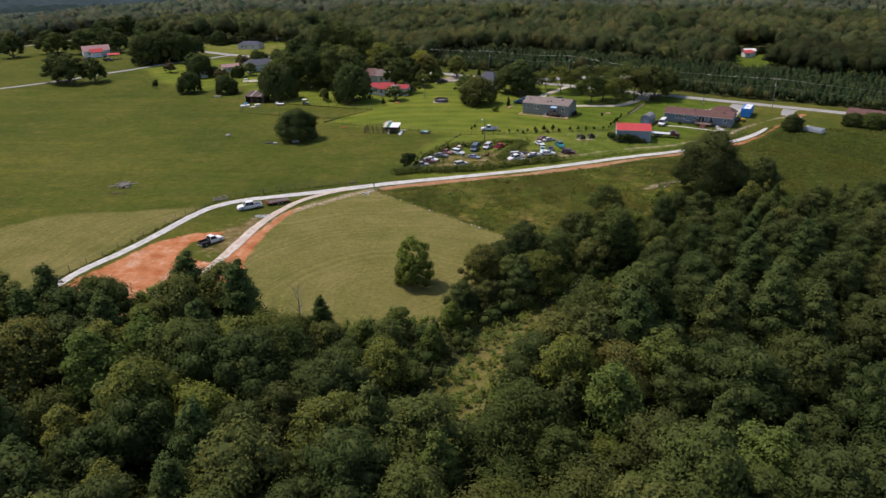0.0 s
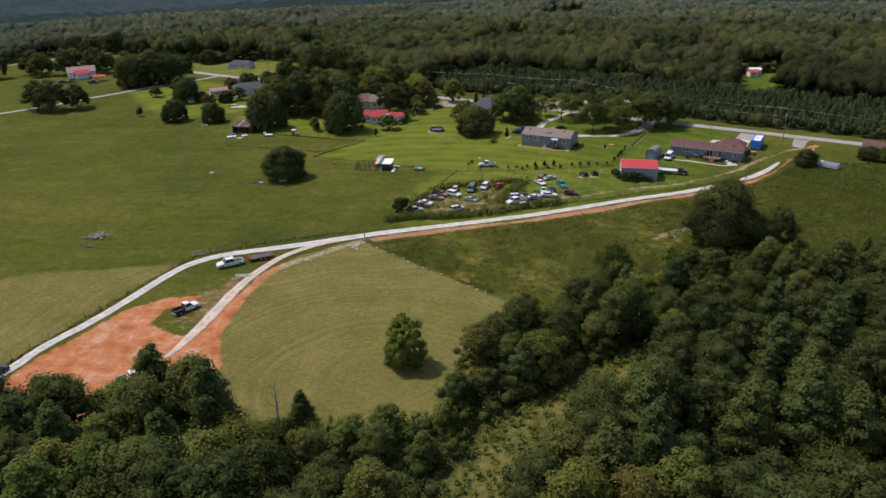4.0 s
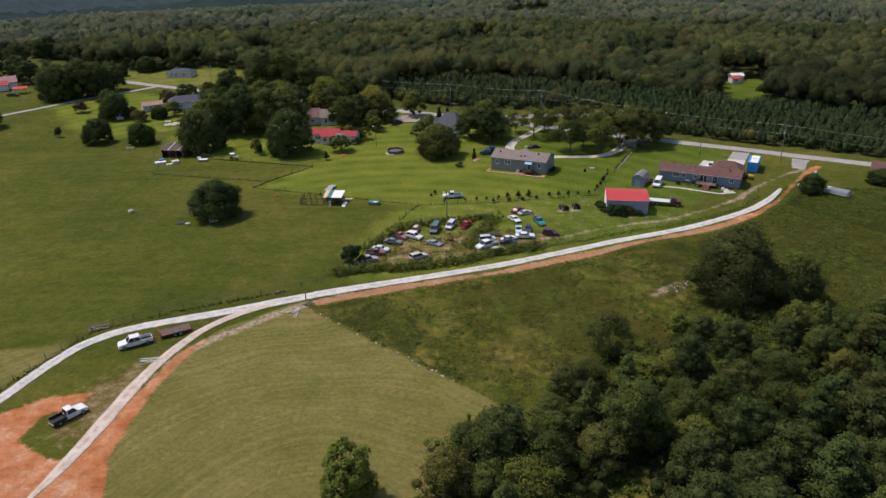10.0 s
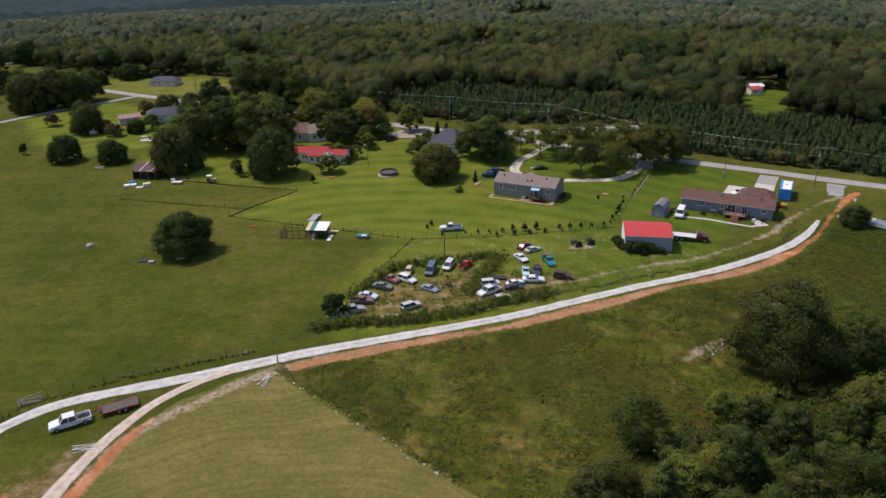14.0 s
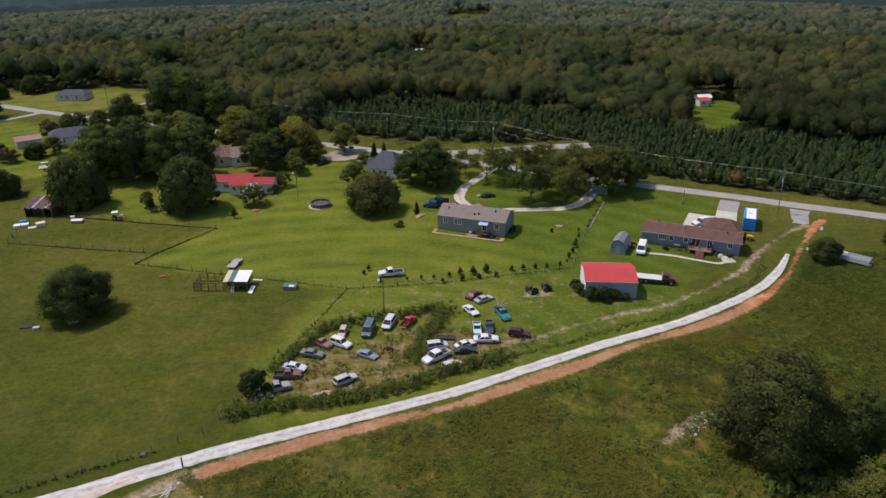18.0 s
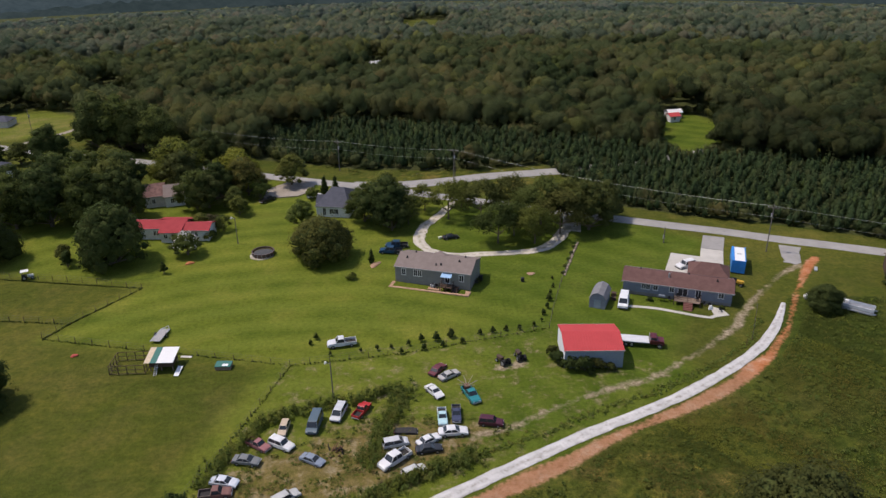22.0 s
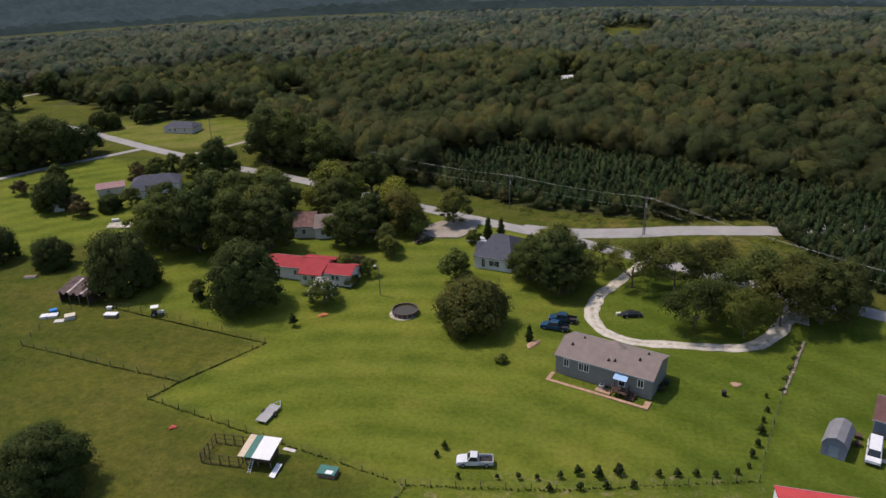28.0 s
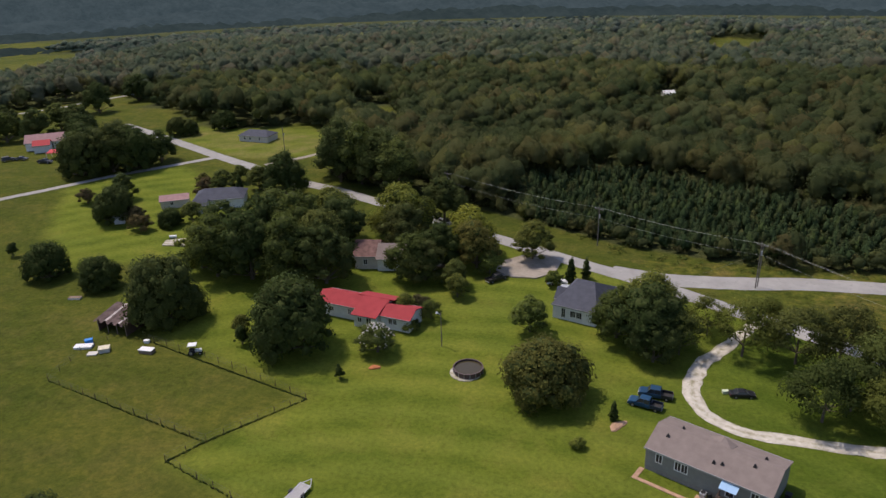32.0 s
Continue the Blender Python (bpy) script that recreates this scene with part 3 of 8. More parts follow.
strip_road("gravel_drive", DRIVE, [0.9, 1.9, 2.0, 2.1, 2.1, 2.1, 2.2, 2.2, 2.3, 2.4, 2.6, 2.8], M["gravel"], "long white gravel drive with darker wheel marks", "driveway", seed=2)
strip_road("gravel_track", UPPER, [2.7, 2.1, 1.9, 1.9, 2.1], M["gravel"], "white gravel track curving down past the pasture fence", "driveway", 0.055, seed=3)
strip_road("gravel_spur", LOWER, [1.6, 1.7, 1.8, 2.0, 2.2, 2.3, 1.9, 0.6], M["spur"], "white gravel spur edged by red clay", "driveway", 0.07, seed=4)
strip_road("main_road", [(130, 150), (102, 166.2), (85, 174.5), (74.5, 180.6), (62, 186.4), (48, 193.2), (30, 202.5), (12, 212.5), (-4, 221), (-16, 226.5), (-30, 233), (-49, 242), (-72, 253), (-97, 265), (-115, 271.5), (-141, 284), (-165, 296), (-192, 310.5), (-230, 330)], [4.4, 4.4, 4.5, 4.6, 4.6, 4.6, 4.6], M["asphalt"], "pale worn asphalt country road", "road", 0.08, 0.02, 5)
strip_road("side_road", [(-16, 227), (-4, 225.5), (9, 227), (24, 230), (40, 231.5), (62, 235), (100, 246)], 6.0, M["asphalt"], "pale asphalt side road that runs into the woods", "road", 0.085, 0.02, 6)
strip_road("loop_drive", [(40.5, 192), (36.5, 186.3), (33.8, 181.5), (29.2, 176.2), (23, 174.6), (14.7, 174.7), (8.2, 174.8), (2.6, 178.4), (0.9, 185), (2.6, 192.6), (6.0, 198.5), (12, 209.5)], [3.6, 3.2, 3.0, 2.6, 2.4, 2.3, 2.4, 2.8, 2.8, 2.6, 2.2, 2.6], M["limestone"], "pale limestone loop drive round the shade trees", "driveway", 0.05, 0.09, 7)
strip_road("farm_lane", [(-330, 150), (-240, 190), (-212, 214), (-194, 242), (-180, 264), (-162, 287), (-158, 292)], 3.0, M["asphalt"], "narrow pale lane across the pasture", "road", 0.05, 0.05, 8)
strip_road("field_entrance", [(-136, 286), (-130, 293.9), (-125, 301.3), (-120, 312)], 2.4, M["forecourt"], "short gravel entrance off the country road", "driveway", 0.05, 0.06, 9)
strip_road("distant_lane", [(-330, 320), (-299, 360), (-292, 375), (-281, 394), (-268, 415)], 3.4, M["asphalt"], "pale lane across the far fields", "road", 0.05, 0.05, 13)
strip_road("wood_lane", [(-138, 366), (-134, 363.5), (-124, 359.3), (-113, 345.4), (-109, 338)], 4.2, M["forecourt"], "short pale lane in a gap of the woods", "driveway", 0.05, 0.05, 14)

# ---- trees ----
def leaf_tris(c, nrm, size, rnd):
    """Small leaf sprays at the points c, facing about nrm, each turned and sized by chance."""
    k = len(c)
    nrm = nrm + rnd.normal(0, 0.30, (k, 3))
    nrm /= np.linalg.norm(nrm, axis=1)[:, None] + 1e-9
    u = np.cross(nrm, rnd.normal(0, 1, (k, 3)))
    u /= np.linalg.norm(u, axis=1)[:, None] + 1e-9
    v = np.cross(nrm, u)
    s = (size * rnd.uniform(0.55, 1.4, k))[:, None]
    w = rnd.uniform(0.6, 1.0, k)[:, None]
    return np.stack([c - u * s - v * s * 0.6, c + u * s - v * s * 0.6 * w, c + v * s * 1.1 + u * s * (w - 0.8)], 1).reshape(-1, 3)


def shell(rnd, k):
    d = rnd.normal(0, 1, (k, 3))
    return d / np.linalg.norm(d, axis=1)[:, None]


def ico(sub):
    bm = B()
    bmesh.ops.create_icosphere(bm, subdivisions=sub, radius=1)
    bm.verts.ensure_lookup_table()
    v, f = np.array([v.co[:] for v in bm.verts]), np.array([[q.index for q in p.verts] for p in bm.faces])
    bm.free()
    return v, f


ICO1, ICO2 = ico(1), ico(2)


def unit(v):
    return v / (np.linalg.norm(v, axis=1)[:, None] + 1e-9)


def tri_mesh(name, parts, materials, tint=None, normals=None):
    """A mesh from (vertices, triangles, material index) parts."""
    off, V, F, I = 0, [], [], []
    for v, f, m in parts:
        V.append(v)
        F.append(f + off)
        I.append(np.full(len(f), m))
        off += len(v)
    V, F, I = np.concatenate(V), np.concatenate(F), np.concatenate(I)
    me = bpy.data.meshes.new(name)
    me.vertices.add(len(V))
    me.vertices.foreach_set("co", V.astype(np.float32).ravel())
    me.loops.add(3 * len(F))
    me.loops.foreach_set("vertex_index", F.astype(np.int32).ravel())
    me.polygons.add(len(F))
    me.polygons.foreach_set("loop_start", np.arange(0, 3 * len(F), 3, dtype=np.int32))
    me.polygons.foreach_set("material_index", I.astype(np.int32))
    me.update(calc_edges=True)
    if tint is not None:
        me.attributes.new("tint", "FLOAT", "POINT").data.foreach_set("value", tint.astype(np.float32))
    for m in materials:
        me.materials.append(m)
    if normals is not None:
        me.polygons.foreach_set("use_smooth", [True] * len(F))
        me.normals_split_custom_set_from_vertices(normals.astype(np.float32))
    return me


def crown_lobes(rnd, r, h, base, count, kind):
    """Centres and radii of the bough clumps that make up a crown."""
    lobes = []
    for k in range(count):
        t = (k + 0.5) / count
        if kind == "pine":
            rad = r * (1.08 - t) ** 0.75
            a = k * 2.4 + rnd.uniform(-0.5, 0.5)
            q = rnd.uniform(0.45, 0.75)
            lobes.append(((math.cos(a) * rad * q, math.sin(a) * rad * q, base + (h - base) * t * 0.95), (rad * 0.55 + 0.25, rad * 0.55 + 0.25, (h - base) / count * 1.7 + 0.2)))
        elif kind == "tear":
            a, rad = k * 2.39996, r * max(0.05, 1 - ((t - 0.3) / 0.76) ** 2) ** 0.6
            s = r * rnd.choice([0.2, 0.26, 0.32]) * (1.1 - 0.4 * t)
            q = rnd.uniform(0.6, 0.95)
            lobes.append(((math.cos(a) * rad * q, math.sin(a) * rad * q, base + (h - base) * (0.06 + 0.9 * t)), (s, s, s * 1.2)))
        elif kind == "dome":
            a, rad = k * 2.39996, r * (1 - t ** 2.6) ** 0.5
            s = r * rnd.choice([0.15, 0.2, 0.28, 0.36])
            q = rnd.uniform(0.62, 0.9)
            lobes.append(((math.cos(a) * rad * q, math.sin(a) * rad * q, base + (h - base) * (0.1 + 0.8 * t)), (s, s, s)))
        else:
            a = k * 2.39996 + rnd.uniform(-0.45, 0.45)
            rad = r * (1 - t ** 2.4) ** 0.62
            q = rnd.uniform(0.58, 0.92)
            s = r * rnd.choice([0.15, 0.2, 0.26, 0.38]) * rnd.uniform(0.85, 1.15) * (1.05 - 0.25 * t)
            lobes.append(((math.cos(a) * rad * q, math.sin(a) * rad * q, base + (h - base) * (0.16 + 0.74 * t + rnd.uniform(-0.05, 0.05))), (s, s, s * rnd.uniform(0.75, 1.1))))
    if kind == "dome":
        lobes.append(((0, 0, base + (h - base) * 0.42), (r * 0.8, r * 0.8, (h - base) * 0.46)))
    if kind == "oak":
        lobes.append(((0, 0, base + (h - base) * 0.46), (r * 0.66, r * 0.66, (h - base) * 0.40)))
    return lobes


def tree_meshes(seed, r, h, base, count, kind, leaves, size, leafmat, trunk_r):
    rnd = np.random.RandomState(seed)
    lobes = crown_lobes(rnd, r, h, base, count, kind)
    area = np.array([s[0] * s[2] for _, s in lobes])
    L, N, parts = [], [], []
    heart = np.array([0, 0, base + (h - base) * 0.42])
    for (c, s), w in zip(lobes, area / area.sum()):
        k = max(4, int(leaves * w))
        d = shell(rnd, k)
        d[:, 2] = np.where(d[:, 2] < -0.35, -d[:, 2] * 0.6, d[:, 2])
        rad = rnd.uniform(0.45, 1.45, k)[:, None] if kind == "open" else rnd.uniform(0.70, 1.16, k)[:, None]
        at = np.array(c) + d * np.array(s) * rad
        L.append(leaf_tris(at, d + np.array([0, 0, 0.55]), size, rnd))
        N.append(np.repeat(unit(0.55 * d + 0.45 * unit(at - heart) + rnd.normal(0, 0.26, (k, 3))), 3, 0))
    L = np.concatenate(L)
    parts.append((L, np.arange(len(L)).reshape(-1, 3), 0))
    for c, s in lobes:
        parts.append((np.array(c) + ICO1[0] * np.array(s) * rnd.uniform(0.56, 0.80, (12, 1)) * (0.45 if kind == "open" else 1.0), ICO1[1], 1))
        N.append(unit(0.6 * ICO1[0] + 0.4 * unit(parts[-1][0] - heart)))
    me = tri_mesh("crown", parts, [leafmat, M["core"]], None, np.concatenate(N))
    bm = B()
    rod(bm, (0, 0, -0.3), (0.1, 0.05, base + (h - base) * 0.25), trunk_r, trunk_r * 0.6, 7)
    for c, s in lobes[:: 1 if kind != "pine" else 4][:7]:
        rod(bm, (0.05, 0.03, base * 0.75), c, trunk_r * 0.42, trunk_r * 0.12, 5)
    if kind == "pine":
        rod(bm, (0.1, 0.05, base), (0, 0, h * 0.95), trunk_r * 0.6, 0.05, 5)
    tm = bpy.data.meshes.new("trunk")
    bm.to_mesh(tm)
    bm.free()
    tm.materials.append(M["bark"])
    return tm, me


def tree(x, y, meshes, scale=1.0, turn=0.0, label="", name="tree", category="tree", group="", flat=1.0):
    e = empty(name, Matrix.LocRotScale((x, y, float(height(x, y))), Euler((0, 0, turn)), (scale, scale, scale * flat)), label, category, group)
    for nm, d in zip(("trunk", "crown"), meshes):
        o = new(nm, d)
        o.parent = e
    return e


K = {}
K["oak"] = [tree_meshes(10 + k, 4.7, 11.0, 1.2, 38, "oak", 6800, 0.15, M["oak"], 0.32) for k in range(3)]
K["dark"] = [tree_meshes(20 + k, 4.6, 10.4, 0.7, 38, "oak", 6800, 0.15, M["dark"], 0.32) for k in range(2)]
K["bright"] = [tree_meshes(30 + k, 3.8, 9.6, 0.4, 30, "oak", 5400, 0.145, M["bright"], 0.22) for k in range(2)]
K["yellow"] = [tree_meshes(40, 4.3, 9.4, 0.8, 34, "oak", 7500, 0.15, M["yellow"], 0.25)]
K["pine"] = [tree_meshes(50 + k, 3.6, 12.5, 0.8, 30, "pine", 6000, 0.16, M["pine_near"], 0.22) for k in range(2)]
K["round"] = [tree_meshes(60 + k, 4.6, 7.2, 0.0, 60, "dome", 9000, 0.15, M["dark"], 0.3) for k in range(2)]
K["bush"] = [tree_meshes(70 + k, 1.4, 2.0, 0.0, 12, "oak", 1000, 0.11, M["bright"], 0.06) for k in range(2)]
K["sapling"] = [tree_meshes(80 + k, 0.7, 1.9, 0.0, 9, "oak", 1300, 0.075, M["dark"], 0.04) for k in range(2)]
K["thin"] = [tree_meshes(90 + k, 4.6, 8.6, 2.4, 26, "open", 3400, 0.15, M["open_leaf"], 0.2) for k in range(2)]
K["cedar"] = [tree_meshes(95, 1.1, 5.5, 0.1, 14, "pine", 1500, 0.15, M["dark"], 0.12)]
K["great"] = [tree_meshes(64, 8.2, 14.4, 0.2, 84, "oak", 25000, 0.18, M["dark"], 0.5)]
K["loose"] = [tree_meshes(66 + k, 4.8, 9.0, 1.4, 30, "open", 7000, 0.14, M["open_leaf"], 0.24) for k in range(2)]
K["lofty"] = [tree_meshes(166 + k, 4.6, 8.4, 2.5, 30, "open", 6400, 0.15, M["open_leaf"], 0.2) for k in range(2)]
K["sunlit"] = [tree_meshes(168, 4.6, 8.6, 2.2, 32, "open", 7000, 0.15, M["oak"], 0.22)]
K["fresh_bush"] = [tree_meshes(97, 3.6, 6.0, 0.2, 26, "oak", 5000, 0.14, M["yellow"], 0.16)]
K["wall_bush"] = [tree_meshes(75 + k, 1.4, 2.0, 0.0, 14, "oak", 1400, 0.10, M["dark"], 0.06) for k in range(2)]
K["tear"] = [tree_meshes(99, 3.1, 8.4, 0.1, 46, "tear", 9000, 0.13, M["fresh"], 0.2)]
K["olive"] = [tree_meshes(62, 4.6, 7.2, 0.0, 60, "dome", 9000, 0.15, M["open_leaf"], 0.3)]
K["bronze"] = [tree_meshes(98, 3.4, 5.5, 0.4, 14, "oak", 2600, 0.18, M["rust_leaf"], 0.16)]
rng = random.Random(11)


def inside(p, poly):
    c = False
    for (x0, y0), (x1, y1) in zip(poly, poly[1:] + poly[:1]):
        if (y0 > p[1]) != (y1 > p[1]) and p[0] < x0 + (p[1] - y0) / (y1 - y0) * (x1 - x0):
            c = not c
    return c


SCRUB = [(3, 40), (4, 50), (9, 59), (15, 63), (23, 67), (30, 69), (37, 71), (50, 75), (70, 81), (112, 94), (112, 74), (70, 56), (44, 46), (24, 38)]
# the wood below the flight's start
spots = [(4.5, -3.0), (-67, 4), (-60.5, 7.5), (-55.5, 9.6), (-50, 8.6), (-45.5, 4.6), (-40, 0.6), (-73, 1.5), (-79, -1)]
tries = 0
while len(spots) < 285 and tries < 40000:
    tries += 1
    p = (rng.uniform(-92, 112), rng.uniform(-46, 92))
    if p[0] > 40 + (p[1] + 40) * 0.75 or p[0] < -62 - (p[1] + 40) * 0.45:
        continue
    if not inside(p, WOOD) or inside(p, SCRUB) or float(sdf(GLADE, np.array([p[0]]), np.array([p[1]]))[0]) > -2.6:
        continue
    if any((p[0] - q[0]) ** 2 + (p[1] - q[1]) ** 2 < 25 for q in spots):
        continue
    spots.append(p)
for k, (x, y) in enumerate(spots):
    border = not inside((x - 3, y + 5), WOOD)
    # past x = 14 mostly dark-leaved kinds, their colour standing in for shade
    kind = rng.choices(["oak", "dark", "bright", "pine", "yellow", "loose"], [3.6, 4, 3.0, 2.6, 0.3, 2.6] if x < 14 else [0.4, 9, 0.3, 2.2, 0.0, 1.2])[0]
    sc = rng.uniform(0.75, 1.3) if y < 10 else rng.uniform(0.6, 1.15)
    if x < -36 and y > -14:
        sc = rng.uniform(1.1, 1.35)
    elif border:
        sc *= 0.72 if x < 4 else 0.52
    if -38 < x < -12 and y > -4:
        kind, sc = rng.choice(["oak", "bright", "dark"]), rng.uniform(0.5, 0.68)
    if k == 0:
        kind, sc = "pine", 1.3
    lab = {"oak": "broadleaf tree of the dense green wood", "dark": "dark green broadleaf tree of the dense wood", "bright": "lighter green young tree at the wood", "pine": "tall dark green pine standing in the wood", "yellow": "yellow-green tree standing in the wood", "loose": "loose-crowned green tree of the wood"}[kind]
    tree(x, y, rng.choice(K[kind]), sc, rng.uniform(0, 6.28), lab, "woodland_tree", "tree", "trees of the near wood", rng.uniform(0.8, 1.05))

# trees of the yards and pastures: x, y, kind, scale, flat
YARD_TREES = [
    (-73.0, 125.4, "great", 0.70, 0.80), (-21.3, 176.6, "olive", 1.3, 0.92), (-68.2, 180.0, "round", 1.48, 1.1), (-98.0, 183.5, "round", 1.35, 1.2),
    (-122.0, 192.5, "round", 0.88, 1.0), (-137.7, 194.0, "round", 0.95, 1.05), (-156.0, 201.5, "sapling", 2.2, 1.0), (-147.8, 228.0, "round", 1.05, 1.15),
    (-106.0, 207.0, "yellow", 1.15, 1.1), (-100.0, 204.0, "dark", 1.3, 1.1), (-91.5, 204.5, "dark", 1.45, 1.1), (-83.0, 206.0, "dark", 1.4, 1.1), (-77.5, 210.0, "oak", 1.3, 1.1),
    (-104.0, 214.0, "dark", 1.3, 1.1), (-95.5, 217.0, "dark", 1.4, 1.1), (-86.5, 219.0, "dark", 1.4, 1.15), (-78.0, 222.0, "dark", 1.3, 1.1), (-84.0, 230.0, "oak", 1.3, 1.0), (-98.0, 228.0, "oak", 1.2, 1.0),
    (-68.0, 236.0, "yellow", 1.5, 1.05), (-64.0, 228.0, "dark", 1.2, 1.0), (-49.0, 230.5, "yellow", 1.3, 1.0), (-53.0, 222.0, "dark", 1.0, 1.0), (-45.0, 222.0, "oak", 1.05, 1.0), (-54.0, 213.0, "dark", 0.95, 1.0), (-47.0, 211.5, "oak", 0.6, 1.0), (-60.0, 246.0, "dark", 1.2, 1.1), (-41.3, 219.5, "bright", 0.65, 1.0), (-57.0, 212.5, "dark", 1.0, 1.1), (-74.5, 206.5, "dark", 1.25, 1.1), (-45.0, 207.0, "oak", 0.5, 1.0), (-47.2, 196.4, "loose", 0.42, 1.0), (-79.8, 181.6, "oak", 0.36, 1.2),
    (-33.8, 229.5, "oak", 0.95, 0.9), (-112.0, 257.1, "dark", 1.15, 1.2), (-7.0, 195.0, "dark", 1.25, 1.0), (-12.2, 198.4, "dark", 0.92, 1.1), (-5.5, 191.5, "dark", 0.8, 1.1), (-6.5, 203.0, "oak", 1.1, 1.0), (-27.8, 196.5, "bright", 0.85, 1.0),
    (42.4, 186.0, "dark", 1.15, 1.1), (47.5, 191.0, "dark", 0.95, 1.1),
    (76.5, 141.5, "great", 0.36, 0.86), (38.2, 82.0, "great", 0.87, 1.0), (50.6, 82.8, "dark", 0.74, 1.15), (47.6, 81.0, "dark", 0.6, 0.9), (-23.6, 28.4, "tear", 0.95, 0.95),
    (17.4, 53.0, "yellow", 0.72, 0.85), (21.8, 56.5, "yellow", 0.62, 0.85), (14.0, 51.0, "yellow", 0.5, 0.85), (25.4, 59.5, "fresh_bush", 0.62, 0.9), (12.8, 62.6, "loose", 0.74, 1.0), (15.2, 60.2, "oak", 0.42, 1.0), (24.8, 67.6, "bright", 0.52, 1.1), (28.6, 66.0, "dark", 0.5, 1.1), (31.2, 68.6, "bright", 0.4, 1.0), (5.4, 50.0, "dark", 0.62, 1.0), (8.4, 53.0, "loose", 0.6, 0.9), (36.4, 57.0, "dark", 0.5, 0.9), (46.0, 62.0, "dark", 0.52, 0.9), (57.0, 68.5, "oak", 0.5, 0.9), (28.8, 55.5, "bright", 0.45, 0.9), (62.0, 76.0, "oak", 0.4, 0.9), (40.5, 66.0, "bright", 0.36, 0.9),
    (-199.0, 211.0, "dark", 1.3, 1.0), (-190.0, 215.0, "dark", 1.05, 1.0), (-207.0, 214.0, "dark", 1.2, 1.0), (-167.3, 239.0, "bronze", 0.9, 1.0),
    (-189.8, 263.0, "round", 1.5, 1.15), (-183.0, 268.5, "dark", 1.5, 1.1), (-177.9, 273.5, "round", 1.4, 1.2), (-174.5, 282.0, "dark", 1.1, 1.0), (-196.0, 272.0, "dark", 1.4, 1.1), (-188.0, 281.0, "dark", 1.3, 1.1),
    (-137.4, 254.2, "bronze", 1.0, 1.0), (-131.4, 254.5, "oak", 0.75, 1.0), (-126.6, 255.8, "cedar", 1.1, 1.0), (-123.8, 262.1, "oak", 0.72, 1.0), (-152.0, 231.0, "round", 0.7, 0.8), (-142.0, 229.0, "bronze", 1.0, 0.9), (-136.6, 223.8, "bronze", 0.95, 0.9), (-131.1, 229.0, "round", 0.65, 0.9), (-127.0, 233.0, "oak", 0.6, 0.9),
    (-140.9, 258.7, "oak", 0.5, 1.0), (-133.3, 267.0, "oak", 0.55, 1.0), (-117.1, 265.8, "dark", 0.85, 1.3), (-158.8, 244.6, "dark", 0.75, 1.1),
    (-102.5, 274.5, "dark", 1.5, 1.3), (-95.0, 273.5, "dark", 1.45, 1.3), (-88.0, 272.0, "dark", 1.5, 1.2), (-107.0, 282.0, "dark", 1.3, 1.2), (-81.0, 268.0, "oak", 1.4, 1.1),
    (-193.0, 317.0, "round", 0.9, 1.0), (-189.0, 319.0, "round", 0.75, 1.0), (-180.0, 330.0, "round", 0.95, 1.0), (-262.0, 352.0, "dark", 1.3, 1.1), (-262.4, 380.0, "dark", 1.3, 1.0), (-237.8, 312.8, "dark", 1.25, 1.0), (-226.0, 303.0, "dark", 1.1, 1.0), (-246.0, 300.0, "dark", 1.3, 1.0), (-252.0, 318.0, "oak", 1.1, 1.0), (-258.0, 296.0, "dark", 1.2, 1.0), (-312.0, 384.0, "dark", 1.3, 1.0), (-268.0, 305.0, "dark", 1.3, 1.0), (-280.0, 290.0, "dark", 1.3, 1.0),
    (-35.0, 97.5, "wall_bush", 1.5, 1.3), (-52.7, 182.6, "oak", 0.72, 0.75), (-50.5, 199.5, "bronze", 0.7, 0.9), (-52.5, 197.0, "oak", 0.5, 0.9), (-70.2, 177.0, "bush", 1.2, 1.0), (-78.0, 178.5, "sapling", 2.0, 1.2), (-55.5, 172.5, "sapling", 1.2, 1.3),
    (-49.5, 191.0, "bush", 1.3, 1.0), (-10.4, 172.8, "cedar", 0.6, 1.0), (-23.6, 219.5, "cedar", 1.0, 1.0), (-20.8, 222.0, "cedar", 0.85, 1.0), (-27.0, 217.0, "bush", 1.5, 1.2), (-31.9, 201.7, "bush", 0.6, 1.2), (-30.0, 199.3, "bush", 0.6, 1.2), (-14.6, 164.8, "bush", 0.95, 1.0),
    (-35.9, 11.8, "pine", 0.55, 0.85), (97.0, 148.5, "round", 0.7, 0.7), (102.0, 146.0, "round", 0.8, 0.7),
    (-1.3, 194.9, "thin", 0.78, 1.0), (-3.1, 207.3, "thin", 0.7, 1.0), (3.4, 203.6, "thin", 0.75, 1.0), (9.0, 196.9, "thin", 1.0, 1.05), (17.4, 196.5, "lofty", 1.05, 1.0), (24.8, 200.5, "lofty", 1.0, 1.0), (19.2, 180.4, "lofty", 1.0, 1.0), (23.7, 184.5, "lofty", 0.85, 1.0), (27.7, 179.3, "lofty", 0.9, 1.05), (31.6, 190.9, "sunlit", 1.2, 1.0), (38.9, 193.5, "sunlit", 1.05, 1.0), (34.9, 184.1, "lofty", 1.05, 1.05), (13.2, 205.3, "lofty", 0.75, 1.0)]
